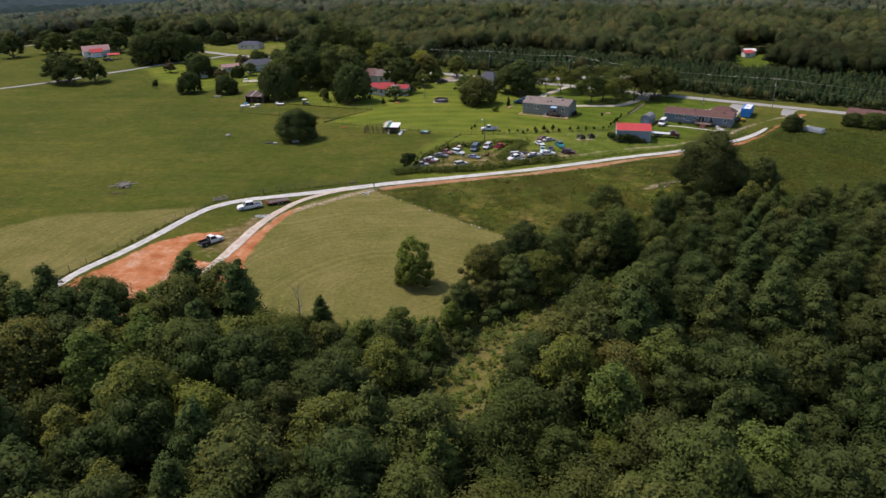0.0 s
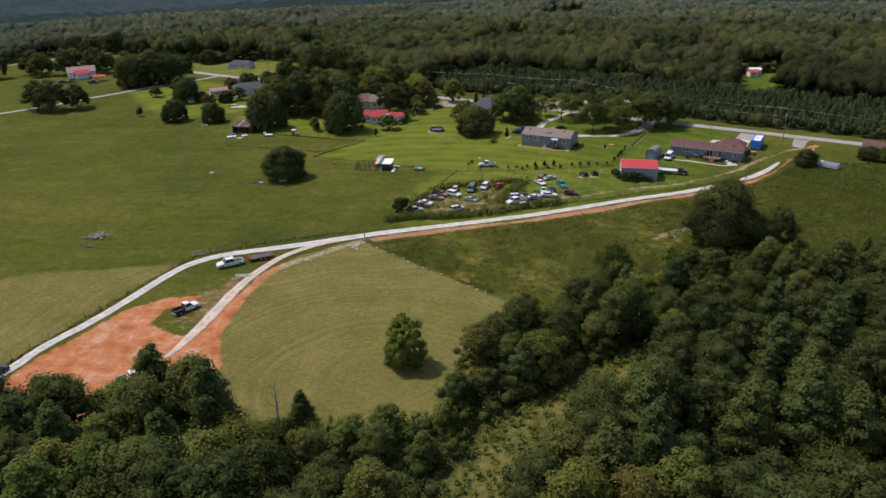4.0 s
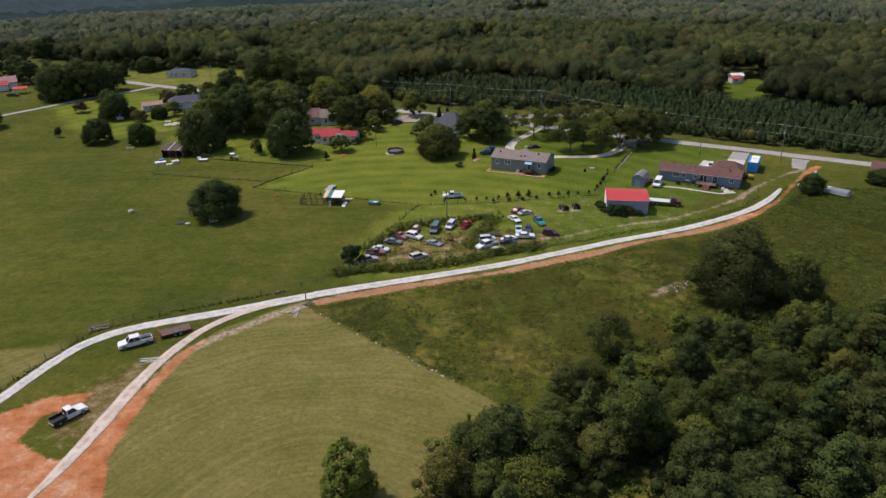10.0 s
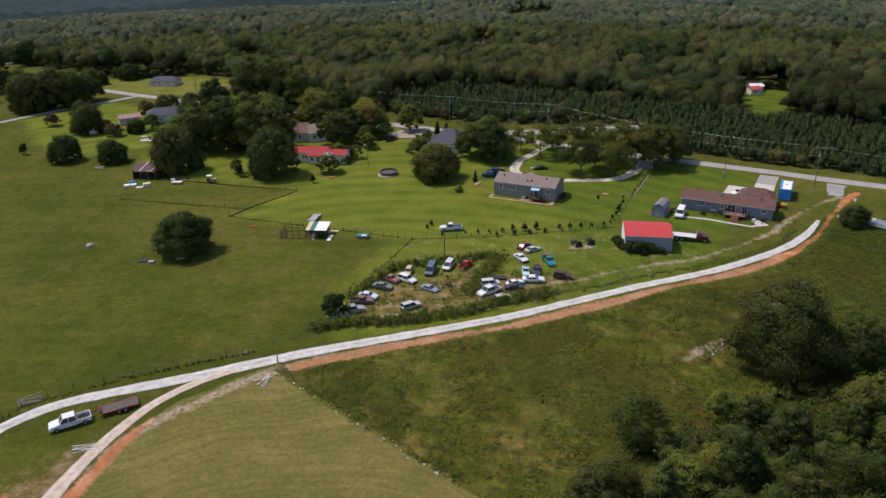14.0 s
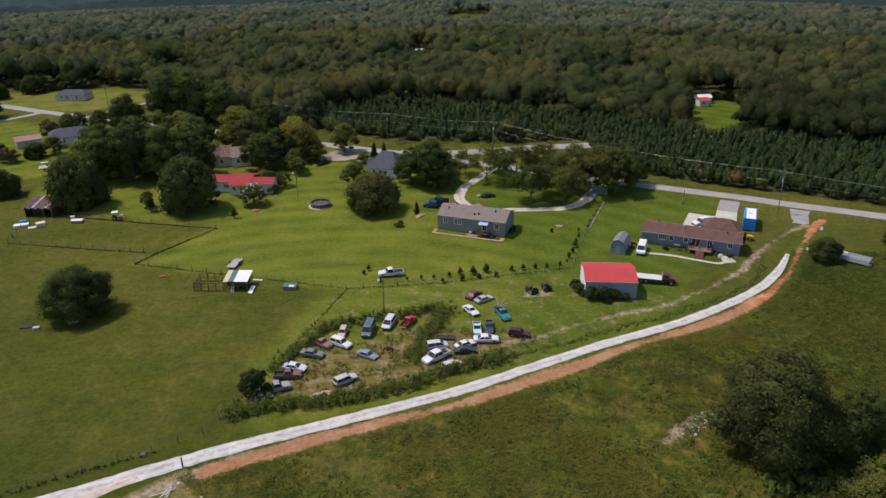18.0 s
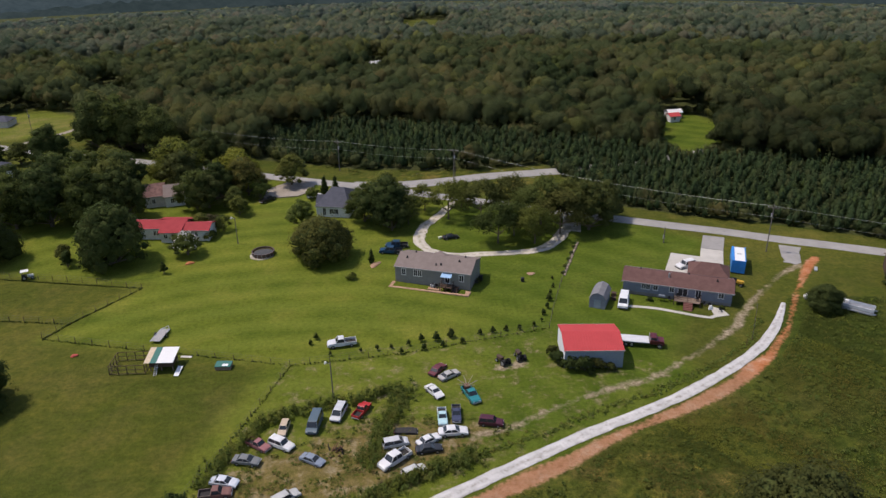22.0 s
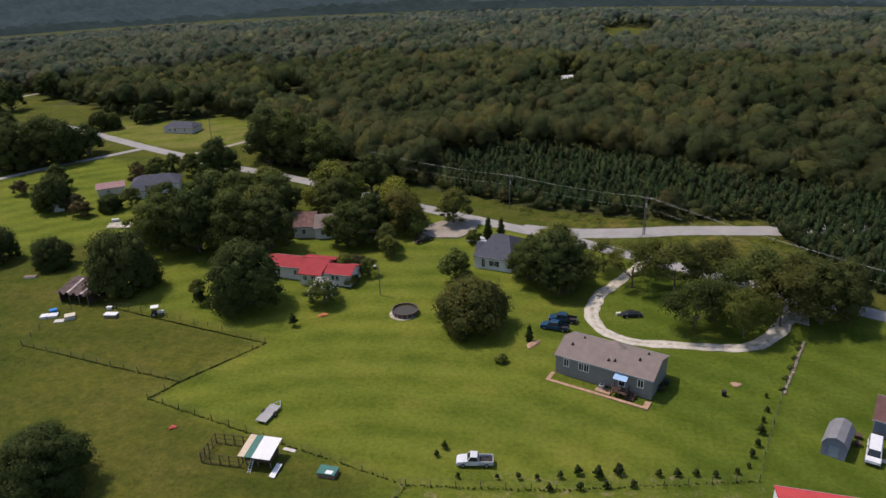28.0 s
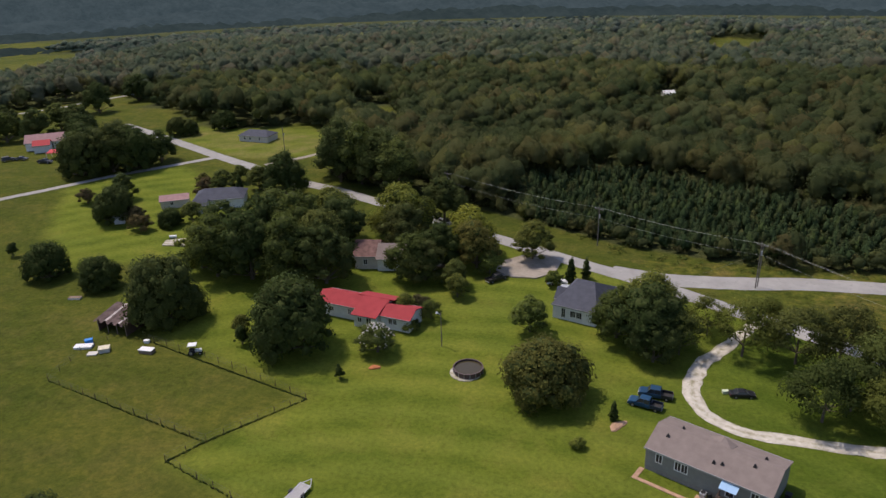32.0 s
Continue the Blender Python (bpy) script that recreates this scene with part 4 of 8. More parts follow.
WORDS = {"lofty": "shade tree with a loose crown over bare trunks", "sunlit": "olive-green shade tree with a broad loose crown", "fresh_bush": "yellow-green bush growing in scrub", "wall_bush": "shaggy dark green bush at the junk lot", "great": "huge dense dark green tree alone in the grass", "loose": "loose-crowned green tree with light gaps", "tear": "tall yellow-green tree, leafy to the ground, in mown hay", "olive": "dense round olive-green tree standing in the lawn", "round": "dense round dark green tree standing in grass", "yellow": "broadleaf tree with yellowing green leaves", "bright": "fresh green broadleaf tree standing in grass", "sapling": "small young tree in the grass", "oak": "spreading green shade tree with full crown", "dark": "broad dark green shade tree", "thin": "open-crowned shade tree with visible limbs", "cedar": "slim dark green cedar tree", "bronze": "bronze-leaved ornamental tree in the lawn", "bush": "rounded green garden shrub in the lawn", "pine": "young dark pine at the field edge"}
for x, y, kind, s, fl in YARD_TREES:
    if kind in ("dark", "oak", "yellow", "bright"):
        fl *= 0.84
    s = s * (1.0 if kind in ("bush", "sapling", "cedar", "pine", "bronze") else 1.15)
    tree(x, y, rng.choice(K[kind]), s, rng.uniform(0, 6.28), WORDS[kind], "garden_shrub" if kind == "bush" else "shade_tree", "shrub" if kind == "bush" else "tree", "", fl)

# small trees standing up out of the thicket
spots = []
tries = 0
while len(spots) < 58 and tries < 20000:
    tries += 1
    p = (rng.uniform(4, 112), rng.uniform(38, 94))
    if not inside(p, SCRUB) or not inside((p[0] - 2.5, p[1] + 3.5), SCRUB) or p[0] > 44 + (p[1] + 40) * 0.6:
        continue
    if any((p[0] - q[0]) ** 2 + (p[1] - q[1]) ** 2 < 20 for q in spots):
        continue
    spots.append(p)
    kind = rng.choices(["oak", "dark", "pine", "loose"], [1.6, 5, 1.2, 3])[0]
    tree(p[0], p[1], rng.choice(K[kind]), rng.uniform(0.34, 0.74), rng.uniform(0, 6.28), {"oak": "young broadleaf tree in the thicket", "dark": "dark green young tree in the thicket", "pine": "young dark pine in the thicket", "loose": "loose-crowned young tree in the thicket"}[kind], "thicket_tree", "tree", "trees of the thicket", rng.uniform(0.85, 1.2))

# bare dead trees at the edge of the hay field and in the thicket
def dead_tree(x, y, s, lean, label):
    e = empty("dead_tree", Matrix.LocRotScale((x, y, 0), Euler((0, radians(lean), x)), (s, s, s)), label, "tree")
    r = random.Random(5)
    bm = B()
    rod(bm, (0, 0, -0.2), (0.2, 0, 5.0), 0.16, 0.09, 7)
    rod(bm, (0.2, 0, 5.0), (0.0, 0.1, 8.6), 0.09, 0.02, 6)
    part("trunk", bm, M["deadwood"], e)
    for k in range(9):
        bm = B()
        z = 2.6 + k * 0.6
        a = k * 2.4
        q = (0.15 + math.cos(a) * 1.1, math.sin(a) * 1.1, z + 1.3)
        rod(bm, (0.15, 0, z), q, 0.05, 0.03, 5)
        rod(bm, q, (q[0] + math.cos(a + 0.6) * 0.6, q[1] + math.sin(a + 0.6) * 0.6, q[2] + 0.9), 0.03, 0.01, 4)
        part("branch", bm, M["deadwood"], e)


dead_tree(-38.8, 10.2, 1.0, 0, "bare dead tree with grey branches")
dead_tree(13.4, 54.6, 0.42, 40, "leaning dead tree with pale branches in scrub")
dead_tree(36.8, 46.4, 0.48, 24, "leaning dead tree with pale branches in scrub")
dead_tree(39.8, 48.6, 0.42, -30, "leaning dead tree with pale branches in scrub")


# ---- woods and thickets, each one joined canopy ----
def woods(name, pts, rad, hgt, material, leaves, size, label, seed, kind="oak", hull=ICO2, crown=0.36, category="woods", lobes=1, core=0.86):
    """For each tree rough hulls with leaf sprays over them, all in one mesh."""
    rnd = np.random.RandomState(seed)
    V, F = hull
    cv, cn, ct, lv, ln, lt = [], [], [], [], [], []
    boughs = []
    for (x, y), r_, h in zip(pts, rad, hgt):
        t = rnd.uniform()
        z = float(height(x, y))
        heart = np.array([x, y, z + h * 0.5])
        boughs.append((x, y, z, r_ if lobes == 1 else r_ * 0.66, h, t, heart))
        turn = rnd.uniform(0, 6.28)
        for k in range(1, lobes):
            a = turn + k * 6.28 / (lobes - 1) + rnd.uniform(-0.5, 0.5)
            q = r_ * rnd.uniform(0.42, 0.74)
            boughs.append((x + math.cos(a) * q, y + math.sin(a) * q, z, r_ * rnd.uniform(0.34, 0.58), h * rnd.uniform(0.62, 0.95), t, heart))
    for x, y, z, r_, h, t, heart in boughs:
        sq = (0.55 if kind == "pine" else crown) * h
        if lobes > 1 and kind != "pine":
            sq = min(sq, r_ * 1.25)
        c = np.array([x, y, z + h - sq])
        wide = (lambda d: np.concatenate([1.15 - (d[:, 2:3] + 1) * 0.40, 1.15 - (d[:, 2:3] + 1) * 0.40, np.ones((len(d), 1))], 1)) if kind == "pine" else (lambda d: 1.0)
        lump = 1 + 0.16 * np.sin(V @ rnd.normal(0, 3.0, 3) + rnd.uniform(0, 6)) + rnd.uniform(-0.2, 0.2, len(V))
        if core:
            cv.append(c + V * np.array([r_, r_, sq]) * wide(V) * lump[:, None] * (core if leaves else 1.0))
            cn.append(unit(0.6 * V + 0.5 * unit(cv[-1] - heart)))
            ct.append(np.full(len(V), t))
        if leaves:
            d = shell(rnd, leaves)
            d[:, 2] = np.abs(d[:, 2]) * 1.15 - 0.3
            p = c + d * np.array([r_, r_, sq]) * wide(d) * (rnd.uniform(0.8, 1.2, (leaves, 1)) if core > 0.5 else rnd.uniform(0.3, 1.4, (leaves, 1)))
            lv.append(leaf_tris(p, d + np.array([0, 0, 0.3]), size, rnd))
            face = 0.55 * d + 0.5 * unit(p - heart) if core > 0.5 else 0.25 * d + np.array([0, 0, 0.9])
            ln.append(np.repeat(unit(face + rnd.normal(0, 0.22, (leaves, 3))), 3, 0))
            lt.append(np.full(3 * leaves, t))
    parts, tint, norm = [], [], []
    if core:
        parts.append((np.concatenate(cv), (F[None] + (np.arange(len(cv)) * len(V))[:, None, None]).reshape(-1, 3), 0))
        tint, norm = tint + ct, norm + cn
    if leaves:
        LV = np.concatenate(lv)
        parts.append((LV, np.arange(len(LV)).reshape(-1, 3), 0))
        tint, norm = tint + lt, norm + ln
    me = tri_mesh(name, parts, [material], np.concatenate(tint), np.concatenate(norm))
    return tagged(new(name, me), label, category, kind="stuff")


def scatter(seed, step, box_, test, jitter=0.42):
    r = random.Random(seed)
    out, y, row = [], box_[2], 0
    while y < box_[3]:
        x = box_[0] + (row % 2) * step / 2
        while x < box_[1]:
            p = (x + r.uniform(-jitter, jitter) * step, y + r.uniform(-jitter, jitter) * step)
            if test(p):
                out.append(p)
            x += step
        y += step * 0.87
        row += 1
    return out


def along(pts, step, spread, seed):
    r_ = random.Random(seed)
    out = []
    for (ax, ay), (bx, by) in zip(pts, pts[1:]):
        L_ = math.dist((ax, ay), (bx, by))
        for j in range(max(1, int(L_ / step))):
            t = (j + r_.random()) / max(1, int(L_ / step))
            out.append((ax + (bx - ax) * t + r_.gauss(0, spread), ay + (by - ay) * t + r_.gauss(0, spread)))
    return out


def in_sight(p):
    a = math.degrees(math.atan2(p[0], p[1] + 60))
    return -54 < a < 42


PINES = [(-56, 282), (-40, 252), (-16, 243), (10, 238), (42, 241), (44, 226), (53, 199), (130, 159), (210, 120), (210, 205), (120, 228), (100, 238), (84, 246), (60, 262), (30, 278), (-20, 300)]
ring = lambda p: math.hypot(p[0], p[1] - 60)
clear = lambda p: inside(p, OPEN_LAND) or inside(p, FARCLEAR) or any(inside(p, q) for q in FAR_FIELDS)
r0 = np.random.RandomState(3)
fade = random.Random(77)
ps = scatter(1, 2.1, (-80, 215, 118, 305), lambda p: inside(p, PINES) and not clear(p), 0.8)
woods("pine_plantation", ps, r0.uniform(0.9, 1.9, len(ps)), r0.uniform(2.6, 5.8, len(ps)), M["pine"], 84, 0.17, "dense plantation of young dark pines", 1, "pine", ICO1, core=0.66)
sky_line = lambda a, b_: (lambda p: in_sight(p) and not clear(p) and not inside(p, PINES) and a + fade.uniform(-20, 20) <= ring(p) < b_ + fade.uniform(-20, 20))


def stand(ps, lo, hi):
    """Crown radii and tree heights: a few large trees among many middling ones, taller in some stands than in others."""
    r_ = lo + (hi - lo) * r0.uniform(0, 1, len(ps)) ** 1.5
    lift = np.array([noise.noise(Vector((p[0] / 45, p[1] / 45, 2.0))) for p in ps])
    return r_, 6.0 + r_ * r0.uniform(0.75, 1.15, len(ps)) + 4.5 * lift


ps = scatter(2, 5.3, (-330, 330, 60, 330), sky_line(0, 262), 0.6)
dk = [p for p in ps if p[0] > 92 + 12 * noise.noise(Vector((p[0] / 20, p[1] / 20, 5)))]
woods("dark_woods", dk, *stand(dk, 3.8, 7.2), M["shaded_farwood"], 150, 0.25, "tall dark broadleaf woods beside the far clearing", 9, hull=ICO1, lobes=5, core=0.76)
ps = [p for p in ps if p not in set(dk)]
woods("near_woods", ps, *stand(ps, 3.2, 6.6), M["farwood"], 140, 0.24, "dense mixed broadleaf woods behind the road", 2, hull=ICO1, lobes=5, core=0.76)
ps = scatter(7, 6.0, (-480, 480, 60, 520), sky_line(262, 430), 0.6)
woods("middle_woods", ps, *stand(ps, 3.4, 7.0), M["farwood"], 76, 0.34, "mixed broadleaf woods rolling down to the valley", 7, hull=ICO1, lobes=3, core=0.80)
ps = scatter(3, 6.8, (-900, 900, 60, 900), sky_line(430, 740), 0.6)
woods("far_woods", ps, *stand(ps, 3.6, 7.4), M["hazed_midwood"], 40, 0.52, "distant rolling broadleaf forest", 3, hull=ICO1, lobes=2, core=0.86)
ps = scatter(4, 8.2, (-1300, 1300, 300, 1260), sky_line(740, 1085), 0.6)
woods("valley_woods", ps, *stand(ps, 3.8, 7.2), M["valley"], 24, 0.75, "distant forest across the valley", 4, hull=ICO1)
rims = [FARCLEAR] + FAR_FIELDS[:2] + FAR_FIELDS[4:6] + [OPEN_LAND[2:24]]
ps = [p for q in rims for p in along(q + q[:1] if len(q) < 20 else q, 1.3, 2.6, 61) if not clear(p) and in_sight(p)]
ps += [p for dy in (1.0, 5.0) for p in along([(x, y + dy) for x, y in PINES[10:] + PINES[:2]], 0.9, 2.4, 62) if not clear(p)]
woods("wood_margin", ps, r0.uniform(1.2, 2.8, len(ps)), r0.uniform(2.0, 5.5, len(ps)), M["farwood"], 60, 0.26, "low trees and brush along the edge of the woods", 8, hull=ICO1, crown=0.5, core=0.7)


def ridge(dist, deep, base, crest, swing, seed, material, label):
    """A long wooded ridge on the horizon, its canopy rough and its crest rolling."""
    rnd = np.random.RandomState(seed)
    ph = rnd.uniform(0, 6.28, 5)
    a = np.linspace(radians(-72), radians(60), int(2.3 * dist / 9))
    top = crest + swing * (0.5 * np.sin(a * 7 + ph[0]) + 0.35 * np.sin(a * 17 + ph[1]) + 0.2 * np.sin(a * 41 + ph[2]))
    rows_ = 14
    vs, fs = [], []
    for k in range(rows_):
        u = k / (rows_ - 1)
        up = math.sin(min(1.0, u * 1.35) * math.pi / 2) if u < 0.74 else 1.0 - (u - 0.74) * 2.2
        d = dist + deep * u + rnd.uniform(-6, 6, len(a))
        z = base + (top - base) * up + rnd.uniform(-4.5, 4.5, len(a))
        vs += [(math.sin(q) * e_, 60 + math.cos(q) * e_, h) for q, e_, h in zip(a, d, z)]
    n_ = len(a)
    for k in range(rows_ - 1):
        fs += [(k * n_ + j, k * n_ + j + 1, (k + 1) * n_ + j + 1, (k + 1) * n_ + j) for j in range(n_ - 1)]
    return tagged(link_mesh("backdrop", vs, fs, material, smooth=True), label, "distant hills", kind="structure")


# each ridge emits its own haze colour, bluer and paler with distance
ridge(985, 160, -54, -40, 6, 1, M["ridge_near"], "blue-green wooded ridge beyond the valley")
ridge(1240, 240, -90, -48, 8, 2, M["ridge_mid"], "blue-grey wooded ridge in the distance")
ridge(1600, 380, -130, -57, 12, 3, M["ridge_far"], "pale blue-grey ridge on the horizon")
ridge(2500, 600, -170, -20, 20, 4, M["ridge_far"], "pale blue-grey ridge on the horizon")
ps = scatter(6, 2.9, (-90, 112, -50, 95), lambda p: inside(p, WOOD) and not inside(p, GLADE) and p[0] < 44 + (p[1] + 40) * 0.75)
woods("undergrowth", ps, r0.uniform(1.3, 2.4, len(ps)), r0.uniform(1.6, 4.6, len(ps)), M["scrub"], 90, 0.18, "tangled green undergrowth of the wood", 6, hull=ICO1, crown=0.5, core=0.55)

# ---- buildings ----
def siding(name, col, pitch=0.2):
    """Lapped boards with a faint grain."""
    m, n, l, b = mat(name, 0.65, 0, 0.2)
    w = n.new("ShaderNodeTexWave")
    w.bands_direction = "Z"
    w.inputs["Scale"].default_value = 0.5 / pitch
    l.new(n.new("ShaderNodeTexCoord").outputs["Object"], w.inputs["Vector"])
    f = tex_noise(n, l, 1.1)
    c = ramp(n, l, f, [(0.3, [v * 0.88 for v in col]), (0.7, [min(1, v * 1.08) for v in col])])
    l.new(mix(n, l, calc(n, l, "MULTIPLY", w.outputs["Fac"], 0.2), c, [v * 0.7 for v in col]), b.inputs["Base Color"])
    bump(n, l, b, w.outputs["Fac"], 0.3, 0.02)
    return m


M["grey_siding"] = siding("grey_green_siding", (0.21, 0.215, 0.20))
M["blue_siding"] = siding("blue_grey_siding", (0.19, 0.215, 0.26))
M["white_siding"] = siding("white_siding", (0.70, 0.71, 0.71))
M["cream_siding"] = siding("cream_siding", (0.56, 0.53, 0.47))
M["garage_wall"] = siding("blue_grey_sheet", (0.24, 0.29, 0.33), 0.3)
M["garage_end"] = siding("white_sheet", (0.72, 0.73, 0.74), 0.3)
M["brown_roof"] = plain("taupe_shingles", (0.215, 0.175, 0.155), 0.95, 0, 0.12, 0.8, 0.1, 7.0)
M["red_brown_roof"] = plain("red_brown_shingles", (0.135, 0.076, 0.066), 0.95, 0, 0.18, 0.8, 0.1, 7.0)
M["slate_roof"] = plain("slate_grey_shingles", (0.085, 0.088, 0.105), 0.95, 0, 0.15, 0.8, 0.1, 7.0)
M["pink_roof"] = plain("faded_pink_roof", (0.34, 0.21, 0.20), 0.9, 0, 0.15, 0.8, 0.1, 7.0)
M["dull_red"] = plain("dull_red_metal", (0.33, 0.048, 0.052), 0.8, 0, 0.12, 0.6, 0.12)
M["red_metal"] = plain("red_sheet_metal", (0.47, 0.066, 0.068), 0.75, 0, 0.06, 0.6, 0.15)
M["rusty_metal"] = plain("rusty_sheet", (0.17, 0.095, 0.08), 0.8, 0, 0.45, 0.9, 0.2, 5.0)
M["fascia"] = plain("grey_fascia", (0.34, 0.33, 0.32), 0.7, 0, 0.08)
M["trim"] = plain("white_trim", (0.74, 0.74, 0.72), 0.6, 0, 0.05)
M["wood"] = plain("weathered_wood", (0.22, 0.16, 0.12), 0.85, 0, 0.25)
M["dark_wood"] = plain("dark_stained_wood", (0.085, 0.055, 0.04), 0.8, 0, 0.25)
M["red_wood"] = plain("red_brown_deck", (0.20, 0.085, 0.065), 0.8, 0, 0.2)
M["block"] = plain("foundation_block", (0.21, 0.20, 0.185), 0.9, 0, 0.15)
M["mulch"] = plain("tan_mulch", (0.40, 0.25, 0.16), 0.95, 0, 0.3, 1.5)
M["blue_awning"] = plain("pale_blue_awning", (0.30, 0.47, 0.66), 0.6, 0, 0.06)
M["galv"] = plain("galvanised_metal", (0.42, 0.43, 0.44), 0.5, 0.4, 0.15)
M["black"] = plain("black_plastic", (0.022, 0.022, 0.024), 0.6, 0, 0.2)
M["concrete_block"] = plain("pale_stone", (0.52, 0.48, 0.42), 0.9, 0, 0.2)
gm, gn, gl, gb = mat("window_glass", 0.1, 0, 0.5)
gb.inputs["Base Color"].default_value = (0.03, 0.035, 0.04, 1)
M["glass"] = gm


def panel(e, x0, x1, y, H, base, openings, material, thick=0.15, sign=1, cap=None):
    """A wall along x with openings (x, sill, width, height) cut right through it; each gets frame, mullion and panes."""
    bm = B()
    y0, y1 = (y, y + thick) if sign > 0 else (y - thick, y)
    x = x0
    for cx, sill, w, h in sorted(openings):
        a, b_ = cx - w / 2, cx + w / 2
        box(bm, x, a, y0, y1, base, H)
        box(bm, a, b_, y0, y1, base, sill)
        box(bm, a, b_, y0, y1, sill + h, H)
        x = b_
    box(bm, x, x1, y0, y1, base, H)
    part("wall", bm, material, e)
    for cx, sill, w, h in openings:
        out = y - 0.03 * sign
        win = B()
        for q in ((cx - w / 2 - 0.1, cx - w / 2, sill - 0.1, sill + h + 0.1), (cx + w / 2, cx + w / 2 + 0.1, sill - 0.1, sill + h + 0.1), (cx - w / 2, cx + w / 2, sill - 0.1, sill), (cx - w / 2, cx + w / 2, sill + h, sill + h + 0.1)):
            box(win, q[0], q[1], min(out, y + 0.05 * sign), max(out, y + 0.05 * sign), q[2], q[3])
        box(win, cx - 0.035, cx + 0.035, min(y + 0.01 * sign, y + 0.05 * sign), max(y + 0.01 * sign, y + 0.05 * sign), sill, sill + h)
        f = part("window", win, M["trim"], e, "white framed window")
        g = B()
        ym = y + 0.07 * sign
        box(g, cx - w / 2, cx + w / 2, ym - 0.01, ym + 0.01, sill, sill + h)
        part("pane", g, M["glass"], f)


def slab(bm, quad, t=0.14):
    lo = [bm.verts.new(p) for p in quad]
    hi = [bm.verts.new((p[0], p[1], p[2] + t)) for p in quad]
    k = len(quad)
    bm.faces.new(lo[::-1])
    bm.faces.new(hi)
    for j in range(k):
        bm.faces.new((lo[j], lo[(j + 1) % k], hi[(j + 1) % k], hi[j]))


def gable_part(e, x0, x1, y0, y1, H, rise, wall, roof, front=(), back=(), base=0.0, over=0.35, hip=0.0, end=None):
    """Four walls and a gabled or hipped roof with its ridge along x."""
    W = y1 - y0
    end = end or wall
    panel(e, x0, x1, y0, H, base, list(front), wall)
    panel(e, x0, x1, y1, H, base, list(back), wall, sign=-1)
    for a, b_ in ((x0, x0 + 0.15), (x1 - 0.15, x1)):
        bm = B()
        box(bm, a, b_, y0 + 0.152, y1 - 0.152, base, H)
        if not hip:
            vs = [bm.verts.new(p) for p in ((a, y0 + 0.152, H), (b_, y0 + 0.152, H), (a, y1 - 0.152, H), (b_, y1 - 0.152, H), (a, (y0 + y1) / 2, H + rise * 0.95), (b_, (y0 + y1) / 2, H + rise * 0.95))]
            for f in ((0, 2, 4), (1, 5, 3), (0, 4, 5, 1), (2, 3, 5, 4)):
                bm.faces.new([vs[k] for k in f])
        part("wall", bm, end, e)
    ym, drop = (y0 + y1) / 2, rise * over / (W / 2)
    z0, z1 = H - drop, H + rise
    xa, xb = x0 - over, x1 + over
    for yy in (y0 - over, y1 + over):
        bm = B()
        slab(bm, [(xa, yy, z0), (xb, yy, z0), (xb - hip, ym, z1), (xa + hip, ym, z1)])
        part("roof", bm, roof, e)
    if hip:
        for xx, xr in ((xa, xa + hip), (xb, xb - hip)):
            bm = B()
            slab(bm, [(xx, y0 - over, z0 + 0.004), (xx, y1 + over, z0 + 0.004), (xr, ym, z1 + 0.004)])
            part("roof", bm, roof, e)
    for yy in (y0 - over, y1 + over):
        bm = B()
        s_ = -1 if yy < ym else 1
        box(bm, xa, xb, min(yy, yy + 0.06 * s_), max(yy, yy + 0.06 * s_), z0 - 0.06, z0 + 0.16)
        part("fascia", bm, M["fascia"], e)


def vents(e, spots, roof_z):
    for x, y in spots:
        bm = B()
        rod(bm, (x, y, roof_z(y)), (x, y, roof_z(y) + 0.55), 0.12, 0.12, 8)
        box(bm, x - 0.2, x + 0.2, y - 0.2, y + 0.2, roof_z(y) + 0.1, roof_z(y) + 0.26)
        part("roof_vent", bm, M["black"], e)


def steps(e, x, y, w, count, rise, run, material):
    """Stairs going down towards -y, each tread of its own."""
    for k in range(count):
        bm = B()
        box(bm, x - w / 2, x + w / 2, y - run * (k + 1), y - run * k, 0, rise * (count - k), 0.0)
        part("step", bm, material, e)


def deck(e, x0, x1, y0, y1, z, material, rail=0.9, posts=None):
    posts = posts or material
    n_ = int((x1 - x0) / 0.3)
    for k in range(n_):
        bm = B()
        a = x0 + (x1 - x0) * k / n_
        box(bm, a + 0.01, a + (x1 - x0) / n_ - 0.01, y0, y1, z - 0.06, z)
        part("plank", bm, material, e)
    for x in (x0 + 0.06, (x0 + x1) / 2, x1 - 0.06):
        for y in (y0 + 0.06, y1 - 0.06):
            bm = B()
            box(bm, x - 0.06, x + 0.06, y - 0.06, y + 0.06, 0, z - 0.07)
            box(bm, x - 0.05, x + 0.05, y - 0.05, y + 0.05, z + 0.002, z + rail)
            part("post", bm, posts, e)
    for a, b_, c, d in ((x0, x1 - (x1 - x0) * 0.35, y0, y0 + 0.06), (x0, x0 + 0.06, y0 + 0.06, y1), (x1 - 0.06, x1, y0, y1)):
        bm = B()
        box(bm, a, b_, c, d, z + rail - 0.08, z + rail)
        box(bm, a, b_, c, d, z + rail * 0.45, z + rail * 0.45 + 0.06)
        part("rail", bm, posts, e)


